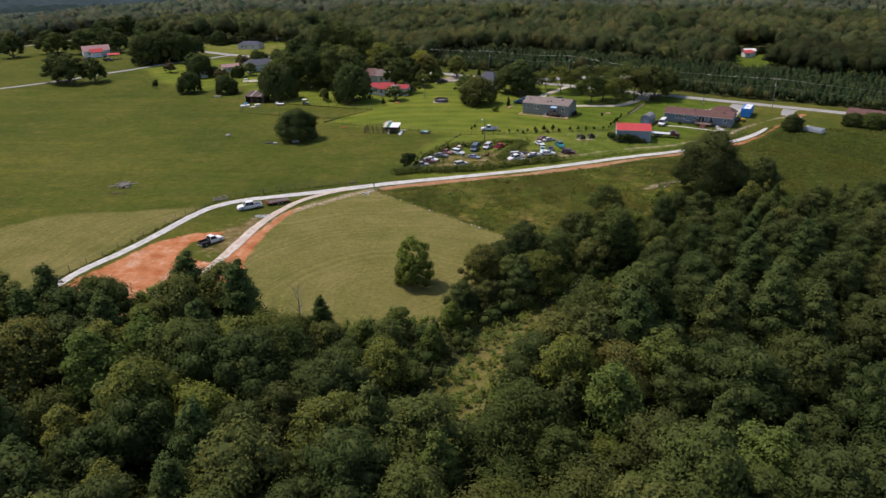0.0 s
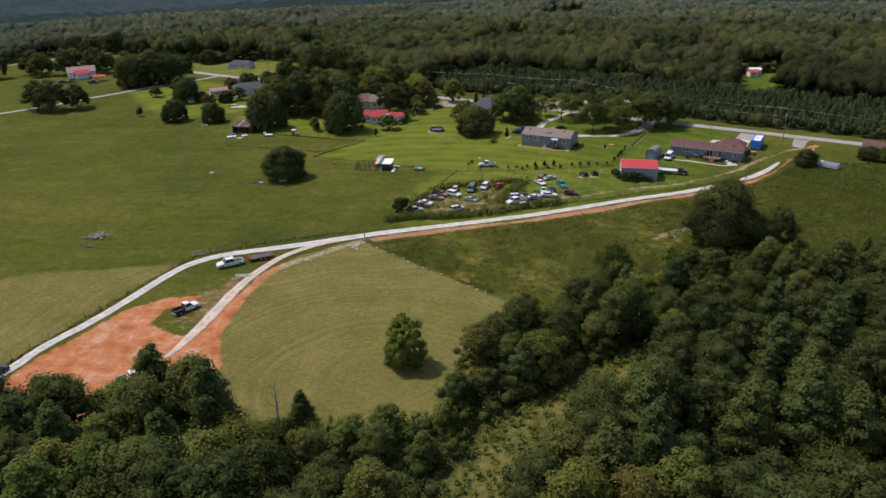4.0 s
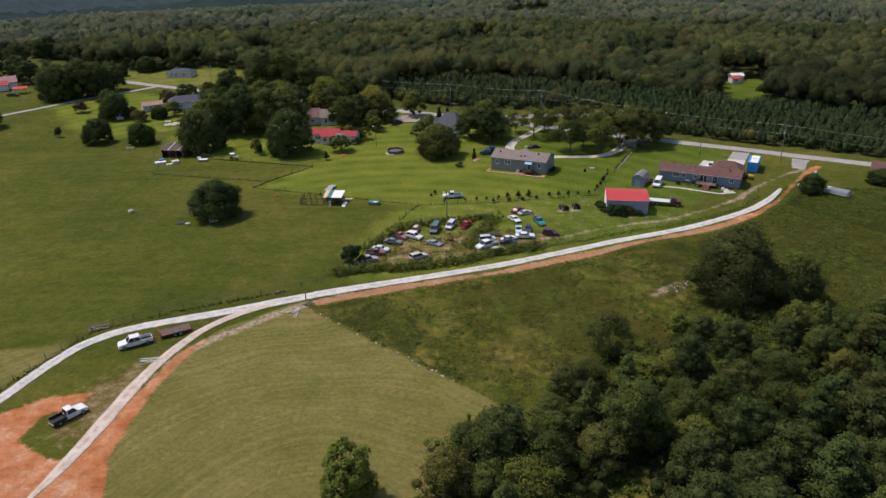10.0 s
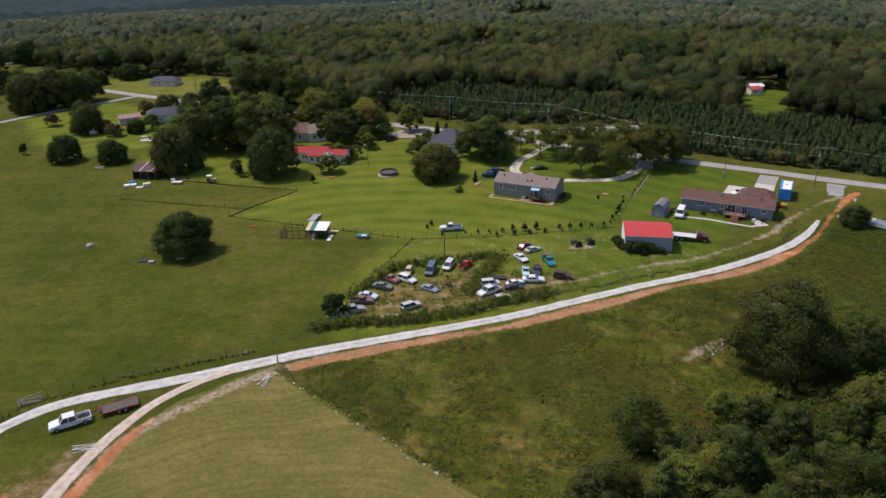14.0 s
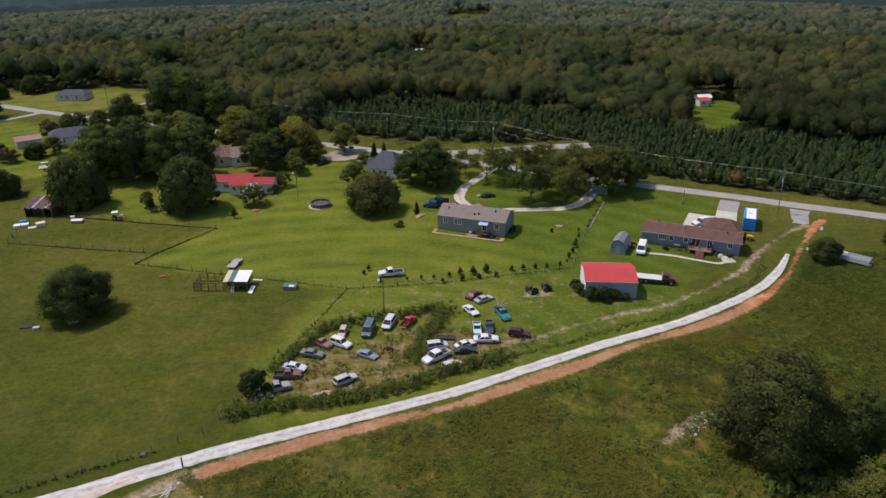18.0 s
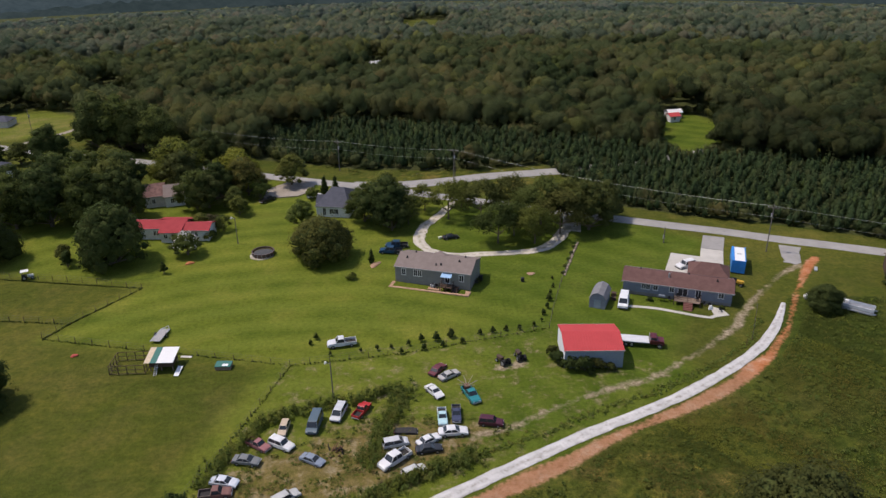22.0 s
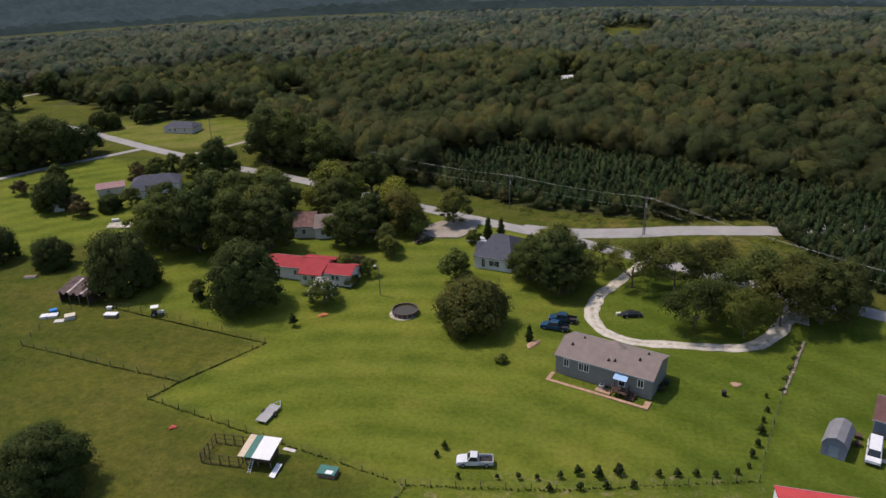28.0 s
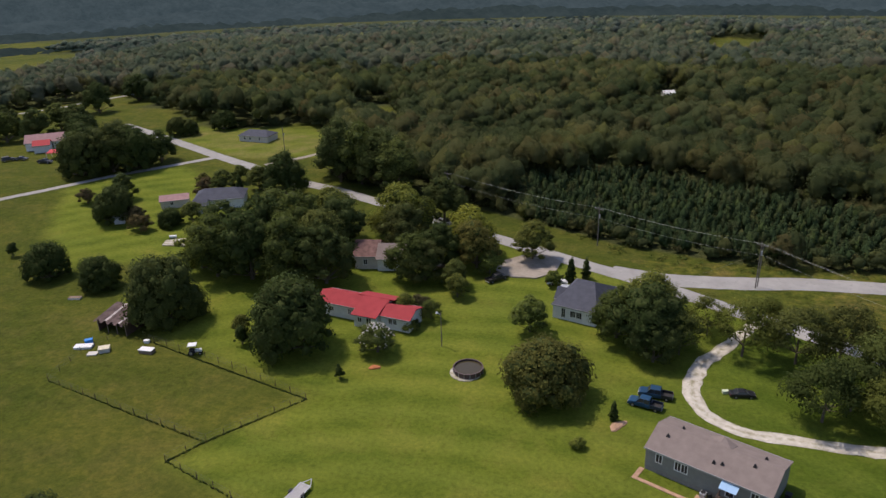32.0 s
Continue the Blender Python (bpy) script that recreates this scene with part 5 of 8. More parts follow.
# grey double-wide
e = empty("house", pose(-5.3, 163.0, 0, 0, 0, -21.4), "grey-sided double-wide house with a taupe shingle roof", "house")
gable_part(e, 0, 16.3, 0, 8.2, 3.6, 1.45, M["grey_siding"], M["brown_roof"], [(1.9, 1.9, 0.8, 1.3), (4.5, 1.9, 0.75, 1.3), (5.4, 1.9, 0.75, 1.3), (14.4, 1.8, 0.85, 1.35), (11.4, 1.1, 0.95, 2.0)], [(3, 1.8, 0.9, 1.3), (13, 1.8, 0.9, 1.3)], base=0.75, over=0.2)
bm = B()
for q in ((0.03, 16.27, 0.03, 0.13), (0.03, 16.27, 8.07, 8.17), (0.03, 0.13, 0.135, 8.065), (16.17, 16.27, 0.135, 8.065)):
    box(bm, *q, 0, 0.746)
part("skirting", bm, M["block"], e, "darker block skirting")
bm = B()
slab(bm, [(6.4, 6.2, 4.4), (8.2, 6.2, 5.2), (8.2, 4.7, 5.2), (6.6, 4.1, 5.06)])
part("gable_roof", bm, M["brown_roof"], e)
bm = B()
slab(bm, [(8.203, 6.2, 5.2), (10.0, 6.2, 4.4), (9.8, 4.1, 5.06), (8.203, 4.7, 5.2)])
part("gable_roof", bm, M["brown_roof"], e)
bm = B()
prism(bm, [(6.5, 4.3), (9.9, 4.3), (8.2, 5.16)], 5.9, 6.1)
part("gable_wall", bm, M["grey_siding"], e)
bm = B()
slab(bm, [(6.6, 4.095, 5.06), (9.8, 4.095, 5.06), (8.2, 4.69, 5.2)])
part("gable_roof", bm, M["brown_roof"], e)
vents(e, [(1.9, 2.6), (3.0, 5.2), (8.6, 1.4), (9.6, 1.6), (13.2, 3.0), (13.9, 5.4)], lambda y: 3.6 + 1.45 * (1 - abs(y - 4.1) / 4.1))
bm = B()
slab(bm, [(10.3, -1.35, 2.9), (12.5, -1.35, 2.9), (12.5, -0.04, 3.25), (10.3, -0.04, 3.25)], 0.06)
part("awning", bm, M["blue_awning"], e, "pale blue door awning")
deck(e, 10.2, 12.8, -1.9, -0.2, 0.9, M["dark_wood"])
steps(e, 13.4, -0.5, 1.1, 4, 0.2, 0.32, M["dark_wood"])
ac = empty("air_conditioner", e.matrix_world @ pose(8.4, -0.75, 0), "boxy outdoor air conditioner beside the house", "air conditioner")
bm = B()
box(bm, -0.4, 0.4, -0.4, 0.4, 0, 0.85, 0.05)
part("casing", bm, M["galv"], ac)
bm = B()
rod(bm, (0, 0, 0.852), (0, 0, 0.89), 0.32, 0.32, 14)
part("fan_grille", bm, M["black"], ac)
bed = empty("garden_border", e.matrix_world @ pose(0.7, -0.5, 0), "tan mulch border laid round the house front", "garden bed")
for q in ((-1.3, 15.9, -2.3, -1.7), (-1.3, -0.6, -1.69, 0.4), (14.9, 15.9, -1.69, -0.2), (6.9, 9.6, -1.3, -0.3)):
    bm = B()
    box(bm, *q, -0.1, 0.16, 0.04)
    part("border_strip", bm, M["mulch"], bed)

# red-roofed garage
e = empty("garage", pose(22.2, 127.0, 0, 0, 0, -5.5), "metal garage with a bright red roof and white gable ends", "garage")
gable_part(e, 0, 9.8, 0, 8.6, 3.3, 1.1, M["garage_wall"], M["red_metal"], [], [], over=0.12, end=M["garage_end"])
bm = B()
for k in range(22):
    x = 0.1 + k * 0.457
    for y0, y1 in ((-0.1, 4.3), (8.7, 4.3)):
        za, zb = 3.3 - 1.1 * 0.1 / 4.3 + 0.145, 4.54
        vs = [bm.verts.new(p) for p in ((x, y0, za), (x + 0.06, y0, za), (x + 0.06, y1, zb), (x, y1, zb), (x + 0.03, y0, za + 0.05), (x + 0.03, y1, zb + 0.05))]
        bm.faces.new((vs[0], vs[4], vs[5], vs[3]))
        bm.faces.new((vs[4], vs[1], vs[2], vs[5]))
part("roof_ribs", bm, M["red_metal"], e)

# long mobile home with its rear wing
e = empty("mobile_home", pose(40.3, 152.6, 0, 0, 0, -23.6), "long blue-grey mobile home with a red-brown shingle roof", "house")
gable_part(e, 0, 20.6, 0, 6.5, 2.9, 1.25, M["blue_siding"], M["red_brown_roof"], [(4.0, 1.5, 0.75, 1.05), (4.85, 1.5, 0.75, 1.05), (6.3, 1.5, 0.8, 1.0), (9.4, 1.5, 0.8, 1.0), (11.5, 0.95, 1.7, 1.8), (14.4, 0.95, 0.95, 1.85), (18.6, 1.5, 0.9, 1.0)], [(4, 1.5, 0.9, 1.0)], base=0.65)
bm = B()
for q in ((0.03, 20.57, 0.03, 0.13), (0.03, 20.57, 6.37, 6.47), (0.03, 0.13, 0.135, 6.365), (20.47, 20.57, 0.135, 6.365)):
    box(bm, *q, 0, 0.646)
part("skirting", bm, M["block"], e)
gable_part(e, 12.4, 19.9, 6.7, 13.0, 2.7, 1.7, M["blue_siding"], M["red_brown_roof"], [], [], hip=2.4)
bm = B()
slab(bm, [(12.6, 7.0, 2.72), (19.8, 7.0, 2.72), (17.2, 3.35, 4.14), (15.5, 3.35, 4.14)], 0.17)
part("roof", bm, M["red_brown_roof"], e)
vents(e, [(8.6, 2.2), (12.3, 3.6), (17.7, 2.4), (3.0, 3.6)], lambda y: 2.9 + 1.25 * (1 - abs(y - 3.25) / 3.25))
deck(e, 10.0, 15.0, -2.4, -0.1, 0.95, M["wood"], 0.9, M["dark_wood"])
steps(e, 12.7, -2.45, 1.7, 5, 0.18, 0.36, M["red_wood"])
bm = B()
rod(bm, (8.6, 2.0, 3.5), (8.6, 2.0, 4.7), 0.16, 0.16, 8)
part("chimney_pipe", bm, M["galv"], e)

# garden shed with a gambrel roof
M["shed_roof"] = plain("grey_shed_roof", (0.20, 0.20, 0.205), 0.9, 0, 0.12, 0.8, 0.1, 7.0)
e = empty("shed", pose(32.0, 147.4, 0, 0, 0, -27), "grey garden shed with a barn-shaped roof", "shed")
panel(e, 0, 3.1, 0, 2.0, 0.0, [], M["blue_siding"])
panel(e, 0, 3.1, 5.2, 2.0, 0.0, [], M["blue_siding"], sign=-1)
for a, b_ in ((0, 0.15), (2.95, 3.1)):
    bm = B()
    box(bm, a, b_, 0.152, 5.048, 0, 2.0)
    part("wall", bm, M["blue_siding"], e)
gam = [(-0.15, 1.95), (0.5, 2.9), (1.55, 3.35), (2.6, 2.9), (3.25, 1.95)]
for y0, y1 in ((0.0, 0.1), (5.1, 5.2)):
    bm = B()
    prism(bm, [(0.0, 2.004), (0.5, 2.85), (1.55, 3.3), (2.6, 2.85), (3.1, 2.004)], y0, y1)
    part("gable", bm, M["blue_siding"], e)
for (xa, za), (xb, zb) in zip(gam, gam[1:]):
    bm = B()
    slab(bm, [(xa, -0.15, za), (xb, -0.15, zb), (xb, 5.35, zb), (xa, 5.35, za)], 0.07)
    part("roof", bm, M["shed_roof"], e)
bm = B()
box(bm, 0.9, 2.2, -0.03, -0.003, 0.08, 1.85)
part("door", bm, M["garage_wall"], e)

# long white house with red metal roofs
e = empty("red_roof_house", pose(-69.8, 193.4, 0, 0, 0, -6.5), "long white house with red metal roofs", "house")
gable_part(e, 0, 14.4, 0, 5.6, 2.9, 1.05, M["white_siding"], M["dull_red"], [(3.2, 1.2, 0.7, 0.9), (7.2, 1.1, 0.6, 1.1), (8.0, 1.1, 0.6, 1.1)])
gable_part(e, 14.55, 20.6, -0.8, 4.6, 2.75, 0.95, M["white_siding"], M["dull_red"], [(16.6, 1.2, 0.7, 1.0), (17.6, 1.2, 0.7, 1.0)])
panel(e, 9.4, 14.2, -2.0, 2.6, 0.0, [(10.6, 1.1, 0.8, 1.0), (12.6, 0.1, 1.0, 2.1)], M["white_siding"])
bm = B()
slab(bm, [(9.0, -2.5, 2.62), (14.5, -2.5, 2.62), (14.5, 3.2, 4.1), (9.0, 3.2, 4.1)], 0.12)
part("roof", bm, M["dull_red"], e)
bm = B()
slab(bm, [(7.6, 3.0, 4.08), (15.6, 3.0, 4.08), (15.6, 6.4, 3.2), (7.6, 6.4, 3.2)], 0.12)
part("roof", bm, M["dull_red"], e)
for x in (9.4, 14.05):
    bm = B()
    box(bm, x, x + 0.15, -1.84, -0.01, 0, 2.6)
    part("wall", bm, M["white_siding"], e)

# white house with the slate roof
e = empty("white_house", Matrix.LocRotScale((-24.7, 203.2, 0), Euler((0, 0, -0.24)), (0.82, 0.84, 0.95)), "white house with a dark slate hipped roof", "house")
gable_part(e, 0, 10.5, 0, 14.6, 3.1, 3.3, M["white_siding"], M["slate_roof"], [(2.6, 0.5, 0.9, 2.0), (5.2, 1.0, 0.8, 1.3), (6.2, 1.0, 0.8, 1.3)], [(3, 1.2, 0.9, 1.2)], hip=3.6)
gable_part(e, -0.9, 3.2, 3.6, 7.4, 2.9, 1.7, M["white_siding"], M["slate_roof"], hip=0.0)
bm = B()
slab(bm, [(-2.6, 8.2, 2.45), (-0.36, 8.2, 2.7), (-0.36, 11.6, 2.7), (-2.6, 11.6, 2.45)], 0.1)
part("porch_roof", bm, M["galv"], e, "pale porch roof")
for y in (8.35, 11.45):
    bm = B()
    box(bm, -2.5, -2.38, y - 0.06, y + 0.06, 0, 2.44)
    part("porch_post", bm, M["trim"], e)
for x in (4.55, 6.85):
    bm = B()
    box(bm, x - 0.2, x + 0.2, -0.05, -0.003, 1.0, 2.3)
    part("shutter", bm, M["black"], e)

# the further houses
e = empty("old_house", pose(-71.2, 214.0, 0, 0, 0, 12), "old white house with part rusty, part grey roof", "house")
gable_part(e, 0, 5.2, 1, 9, 3.2, 2.2, M["cream_siding"], M["rusty_metal"], [(2.4, 1.1, 0.8, 1.2)])
gable_part(e, 5.35, 11.2, 0, 8, 3.0, 2.0, M["white_siding"], M["brown_roof"], [(7.2, 1.1, 0.8, 1.2), (9.4, 1.1, 0.8, 1.2)])
e = empty("slate_roof_house", pose(-132.0, 241.0, 0, 0, 0, 24), "house with a dark slate hipped roof", "house")
gable_part(e, 0, 13.5, 0, 8.5, 2.9, 1.9, M["white_siding"], M["slate_roof"], [(4, 1.0, 1.0, 1.2), (9, 1.0, 1.0, 1.2)], hip=3.0)
gable_part(e, 0.6, 4.0, -3.4, -0.1, 2.6, 1.0, M["white_siding"], M["slate_roof"])
e = empty("pink_roof_shed", pose(-142.2, 239.6, 0, 0, 0, 33), "low outbuilding with a faded pink roof", "shed")
gable_part(e, 0, 7.5, 0, 5, 2.3, 0.9, M["cream_siding"], M["pink_roof"], [(3, 0.9, 0.8, 0.9)])
e = empty("white_shed", pose(-146.8, 226.0, 0, 0, 0, 30), "small white shed with a pale roof", "shed")
gable_part(e, 0, 2.6, 0, 3.2, 2.0, 0.7, M["white_siding"], M["galv"])
e = empty("far_house", Matrix.LocRotScale((-163, 313.5, 0), Euler((0, 0, -0.03)), (0.8, 0.8, 0.8)), "pale house with a grey hipped roof on a mown field", "house")
gable_part(e, 0, 15.5, 0, 9, 2.9, 1.9, M["cream_siding"], M["slate_roof"], [(3, 1.0, 1.0, 1.2), (6, 1.0, 1.0, 1.2), (11, 1.0, 1.0, 1.2)], hip=3.4)
e = empty("red_house", pose(-236, 284, 0, 0, 0, 35), "white house with weathered red roofs and a porch", "house")
gable_part(e, 0, 13, 0, 8, 3.0, 2.2, M["white_siding"], M["pink_roof"], [(3, 1.0, 0.9, 1.2), (9, 1.0, 0.9, 1.2)])
gable_part(e, 3.5, 9.0, -4.6, -0.1, 2.8, 1.4, M["white_siding"], M["red_metal"])
e = empty("red_carport", pose(-218.5, 276.0, 0, 0, 0, 25), "small open carport with a red roof", "carport")
bm = B()
slab(bm, [(0, 0, 2.3), (6, 0, 2.3), (6, 4.5, 2.6), (0, 4.5, 2.6)], 0.1)
part("roof", bm, M["red_metal"], e)
for x, y in ((0.1, 0.1), (5.9, 0.1), (0.1, 4.4), (5.9, 4.4)):
    bm = B()
    box(bm, x - 0.06, x + 0.06, y - 0.06, y + 0.06, 0, 2.3)
    part("post", bm, M["trim"], e)
e = empty("distant_house", Matrix.LocRotScale((100.0, 284.0, 0), Euler((0, 0, 0.14)), (0.85, 0.85, 0.85)), "distant house with a red and white roof", "house")
gable_part(e, 0, 4.6, 0, 5, 2.6, 1.0, M["white_siding"], M["red_metal"], [(2, 1.0, 0.9, 1.2)])
gable_part(e, 2.2, 8.5, 5.3, 10, 2.8, 1.0, M["white_siding"], M["trim"], [(6, 1.0, 0.9, 1.2)])
e = empty("roadside_house", pose(95.5, 151.5, 0, 0, 0, -30), "low house with a red-brown roof by the road", "house")
gable_part(e, 0, 16, 0, 8, 2.8, 1.5, M["dark_wood"], M["red_brown_roof"], [(3, 1.0, 1.0, 1.1), (8, 1.0, 1.0, 1.1)])
e = empty("forest_house", pose(-11.5, 423, float(height(-10, 424)) - 1.0, 0, 0, 20), "white-roofed house deep in the forest", "house")
gable_part(e, 0, 5, 0, 4, 2.6, 1.0, M["white_siding"], M["trim"], [(2, 1.0, 0.9, 1.2)])
for hx, hy in ((80, 824),):
    e = empty("valley_house", pose(hx, hy, float(height(hx, hy)) + 1.0, 0, 0, 5), "far pale house in a clearing of the forest", "house")
    gable_part(e, 0, 22, 0, 12, 4.0, 2.5, M["white_siding"], M["slate_roof"], [(5, 1.0, 1.2, 1.5), (12, 1.0, 1.2, 1.5)], base=-4)

# open-fronted barn
e = empty("barn", pose(-108.4, 176.2, 0, 0, 0, -4), "small weathered barn with a rusty metal roof", "barn")
for q in ((0, 7.0, 5.5, 5.6), (0, 0.1, 0.1, 5.49), (6.9, 7.0, 0.1, 5.49), (0.12, 3.0, 2.6, 2.7)):
    bm = B()
    box(bm, *q, 0, 2.5)
    part("wall", bm, M["dark_wood"], e)
for x in (0.1, 2.4, 4.7, 6.9):
    bm = B()
    rod(bm, (x, 0.05, 0), (x, 0.05, 2.25), 0.09, 0.09, 6)
    part("post", bm, M["wood"], e)
M["old_barn_sheet"] = plain("old_barn_sheet", (0.10, 0.068, 0.062), 0.8, 0, 0.5, 0.9, 0.2, 4.0)
M["bare_barn_sheet"] = plain("bare_barn_sheet", (0.34, 0.30, 0.29), 0.6, 0.2, 0.5, 0.9, 0.2, 4.0)
for k in range(14):
    bm = B()
    dz = 0.02 * (k % 2) + 0.012 * (k % 3)
    x, cut = -0.4 + k * 0.56, 0.35 * ((k * 5) % 3)
    slab(bm, [(x, -0.6 + cut, 2.25 + dz + cut * 0.16), (x + 0.55, -0.6 + cut, 2.25 + dz + cut * 0.16), (x + 0.55, 6.0, 3.3 + dz), (x, 6.0, 3.3 + dz)], 0.04)
    part("roof_sheet", bm, M["bare_barn_sheet"] if k in (4, 10) else M["old_barn_sheet"], e)

# ---- vehicles ----
PAINT = {}


def paint(col, rough=0.35):
    key = (col, rough)
    if key not in PAINT:
        PAINT[key] = plain("car_paint", col, rough, 0, 0.1, 0.9, 0.4, 25.0)
    return PAINT[key]


M["tyre"] = plain("tyre_rubber", (0.018, 0.018, 0.018), 0.9, 0, 0.2)
M["rim"] = plain("wheel_rim", (0.34, 0.34, 0.35), 0.4, 0.6, 0.1)
M["lamp_glass"] = plain("lamp_glass", (0.55, 0.55, 0.52), 0.2, 0, 0.05)
M["tail_red"] = plain("tail_lamp", (0.30, 0.02, 0.02), 0.3, 0, 0.05)
M["bed_liner"] = plain("bed_liner", (0.035, 0.033, 0.032), 0.9, 0, 0.3)
M["rust"] = plain("rusted_metal", (0.16, 0.085, 0.055), 0.9, 0, 0.4, 2.0, 0.2, 12.0)
SHAPES = {
    # length, width, belt, roof, cabin base (rear, front), cabin roof (rear, front)
    "sedan": (4.6, 1.76, 0.92, 1.40, (-1.55, 1.05), (-0.95, 0.30)),
    "coupe": (4.5, 1.76, 0.90, 1.34, (-1.60, 0.90), (-0.85, 0.20)),
    "wagon": (4.5, 1.76, 0.95, 1.60, (-2.15, 1.00), (-1.95, 0.35)),
    "suv": (4.7, 1.85, 1.05, 1.78, (-2.25, 0.95), (-2.05, 0.35)),
    "minivan": (4.8, 1.90, 1.02, 1.76, (-2.30, 1.50), (-2.10, 0.65)),
    "van": (5.5, 2.00, 1.15, 2.10, (-2.65, 1.85), (-2.60, 1.30)),
    "pickup": (5.4, 1.90, 1.08, 1.80, (-0.55, 1.15), (-0.35, 0.60)),
    "crew": (5.8, 1.96, 1.12, 1.90, (-0.95, 1.45), (-0.75, 0.85))}


def frustum(bm, r0, r1, z0, z1, w0, w1):
    a = [bm.verts.new(p) for p in ((r0[0], -w0, z0), (r0[1], -w0, z0), (r0[1], w0, z0), (r0[0], w0, z0))]
    b_ = [bm.verts.new(p) for p in ((r1[0], -w1, z1), (r1[1], -w1, z1), (r1[1], w1, z1), (r1[0], w1, z1))]
    bm.faces.new(a[::-1])
    bm.faces.new(b_)
    for k in range(4):
        bm.faces.new((a[k], a[(k + 1) % 4], b_[(k + 1) % 4], b_[k]))


def wheel(e, x, y, r=0.33, w=0.22):
    bm = B()
    rod(bm, (x, y - w / 2, r), (x, y + w / 2, r), r, r, 14)
    t = part("wheel", bm, M["tyre"], e)
    bm = B()
    s_ = 1 if y > 0 else -1
    rod(bm, (x, y + s_ * w * 0.5, r), (x, y + s_ * (w * 0.5 + 0.02), r), r * 0.62, r * 0.5, 10)
    part("rim", bm, M["rim"], t)


def vehicle(kind, x, y, rz, colour, label, name="car", bed=None, wheels=True, low=0.0, hood=None, scale=0.95, rough=0.4, category="car", glass=True):
    L, W, belt, top, cb, cr = SHAPES[kind]
    col, h = paint(colour, rough), L / 2
    e = empty(name, Matrix.LocRotScale((x, y, -low), Euler((0, 0, radians(rz))), (scale,) * 3), label, category)
    truck = kind in ("pickup", "crew")
    tail = cb[0] - 0.05 if truck else -h
    nose = belt - (0.06 if kind in ("van", "minivan") else 0.12)
    prof = [(tail, 0.34), (tail - 0.02 if not truck else tail, 0.62), (tail + 0.03, belt - 0.06), (tail + 0.18, belt), (cb[1] + 0.05, belt), (h - 0.35, nose), (h - 0.05, nose - 0.17), (h, 0.52), (h - 0.06, 0.32)]
    bm = B()
    prism(bm, prof, -W / 2, W / 2)
    es = [q for q in bm.edges if abs(abs(q.verts[0].co.y) - W / 2) < 1e-4 and abs(q.verts[0].co.y - q.verts[1].co.y) < 1e-4]
    bmesh.ops.bevel(bm, geom=es, offset=0.07, segments=2, affect="EDGES")
    part("body", bm, paint(hood, rough) if hood and not truck else col, e)
    if glass:
        lo = [(cb[0], -W / 2 + 0.08), (cb[1], -W / 2 + 0.08), (cb[1], W / 2 - 0.08), (cb[0], W / 2 - 0.08)]
        hi = [(cr[0], -W / 2 + 0.24), (cr[1], -W / 2 + 0.24), (cr[1], W / 2 - 0.24), (cr[0], W / 2 - 0.24)]
        mid_ = ((cb[0] + cb[1]) / 2, 0)
        for k, nm in enumerate(("side_window", "windscreen", "side_window", "rear_window")):
            bm = B()
            rim_ = [(*lo[k], belt - 0.02), (*lo[(k + 1) % 4], belt - 0.02), (*hi[(k + 1) % 4], top - 0.05), (*hi[k], top - 0.05)]
            out = [bm.verts.new(p) for p in rim_]
            inn = [bm.verts.new((p[0] + (mid_[0] - p[0]) * 0.05, p[1] * 0.95, p[2])) for p in rim_]
            bm.faces.new(out)
            bm.faces.new(inn[::-1])
            for q in range(4):
                bm.faces.new((out[q], out[(q + 1) % 4], inn[(q + 1) % 4], inn[q]))
            part(nm, bm, M["glass"], e, "dark tinted glass")
        bm = B()
        frustum(bm, (cb[0] + 0.25, cb[1] - 0.35), (cr[0] + 0.2, cr[1] - 0.3), belt - 0.3, belt + 0.1, W / 2 - 0.25, W / 2 - 0.32)
        part("seat_row", bm, M["bed_liner"], e)
        bm = B()
        frustum(bm, (cr[0] - 0.06, cr[1] + 0.06), (cr[0] + 0.06, cr[1] - 0.06), top - 0.06, top, W / 2 - 0.20, W / 2 - 0.28)
        part("roof", bm, col, e)
        posts = [(cb[0], cr[0], 0.055), (cb[1], cr[1], 0.055)]
        if not truck or kind == "crew":
            xm = (cb[0] + cb[1]) / 2 - 0.05
            posts.append((xm, xm - 0.05, 0.048))
        for xa, xb, thick in posts:
            for s_ in (-1, 1):
                bm = B()
                rod(bm, (xa, s_ * (W / 2 - 0.085), belt - 0.02), (xb, s_ * (W / 2 - 0.225), top - 0.04), thick, thick * 0.9, 5)
                part("roof_pillar", bm, col, e)
    if truck:
        b0, b1 = -h, cb[0] - 0.06
        bedcol = paint(bed, rough) if bed else col
        bm = B()
        for q in ((b0, b1, -W / 2 + 0.02, -W / 2 + 0.12, 0.45, belt), (b0, b1, W / 2 - 0.12, W / 2 - 0.02, 0.45, belt), (b0, b0 + 0.08, -W / 2 + 0.121, W / 2 - 0.121, 0.45, belt - 0.03), (b1 - 0.06, b1, -W / 2 + 0.121, W / 2 - 0.121, 0.45, belt)):
            box(bm, *q)
        part("cargo_bed", bm, bedcol, e)
        bm = B()
        box(bm, b0 + 0.081, b1 - 0.061, -W / 2 + 0.122, W / 2 - 0.122, 0.45, 0.62)
        part("bed_floor", bm, M["bed_liner"], e)
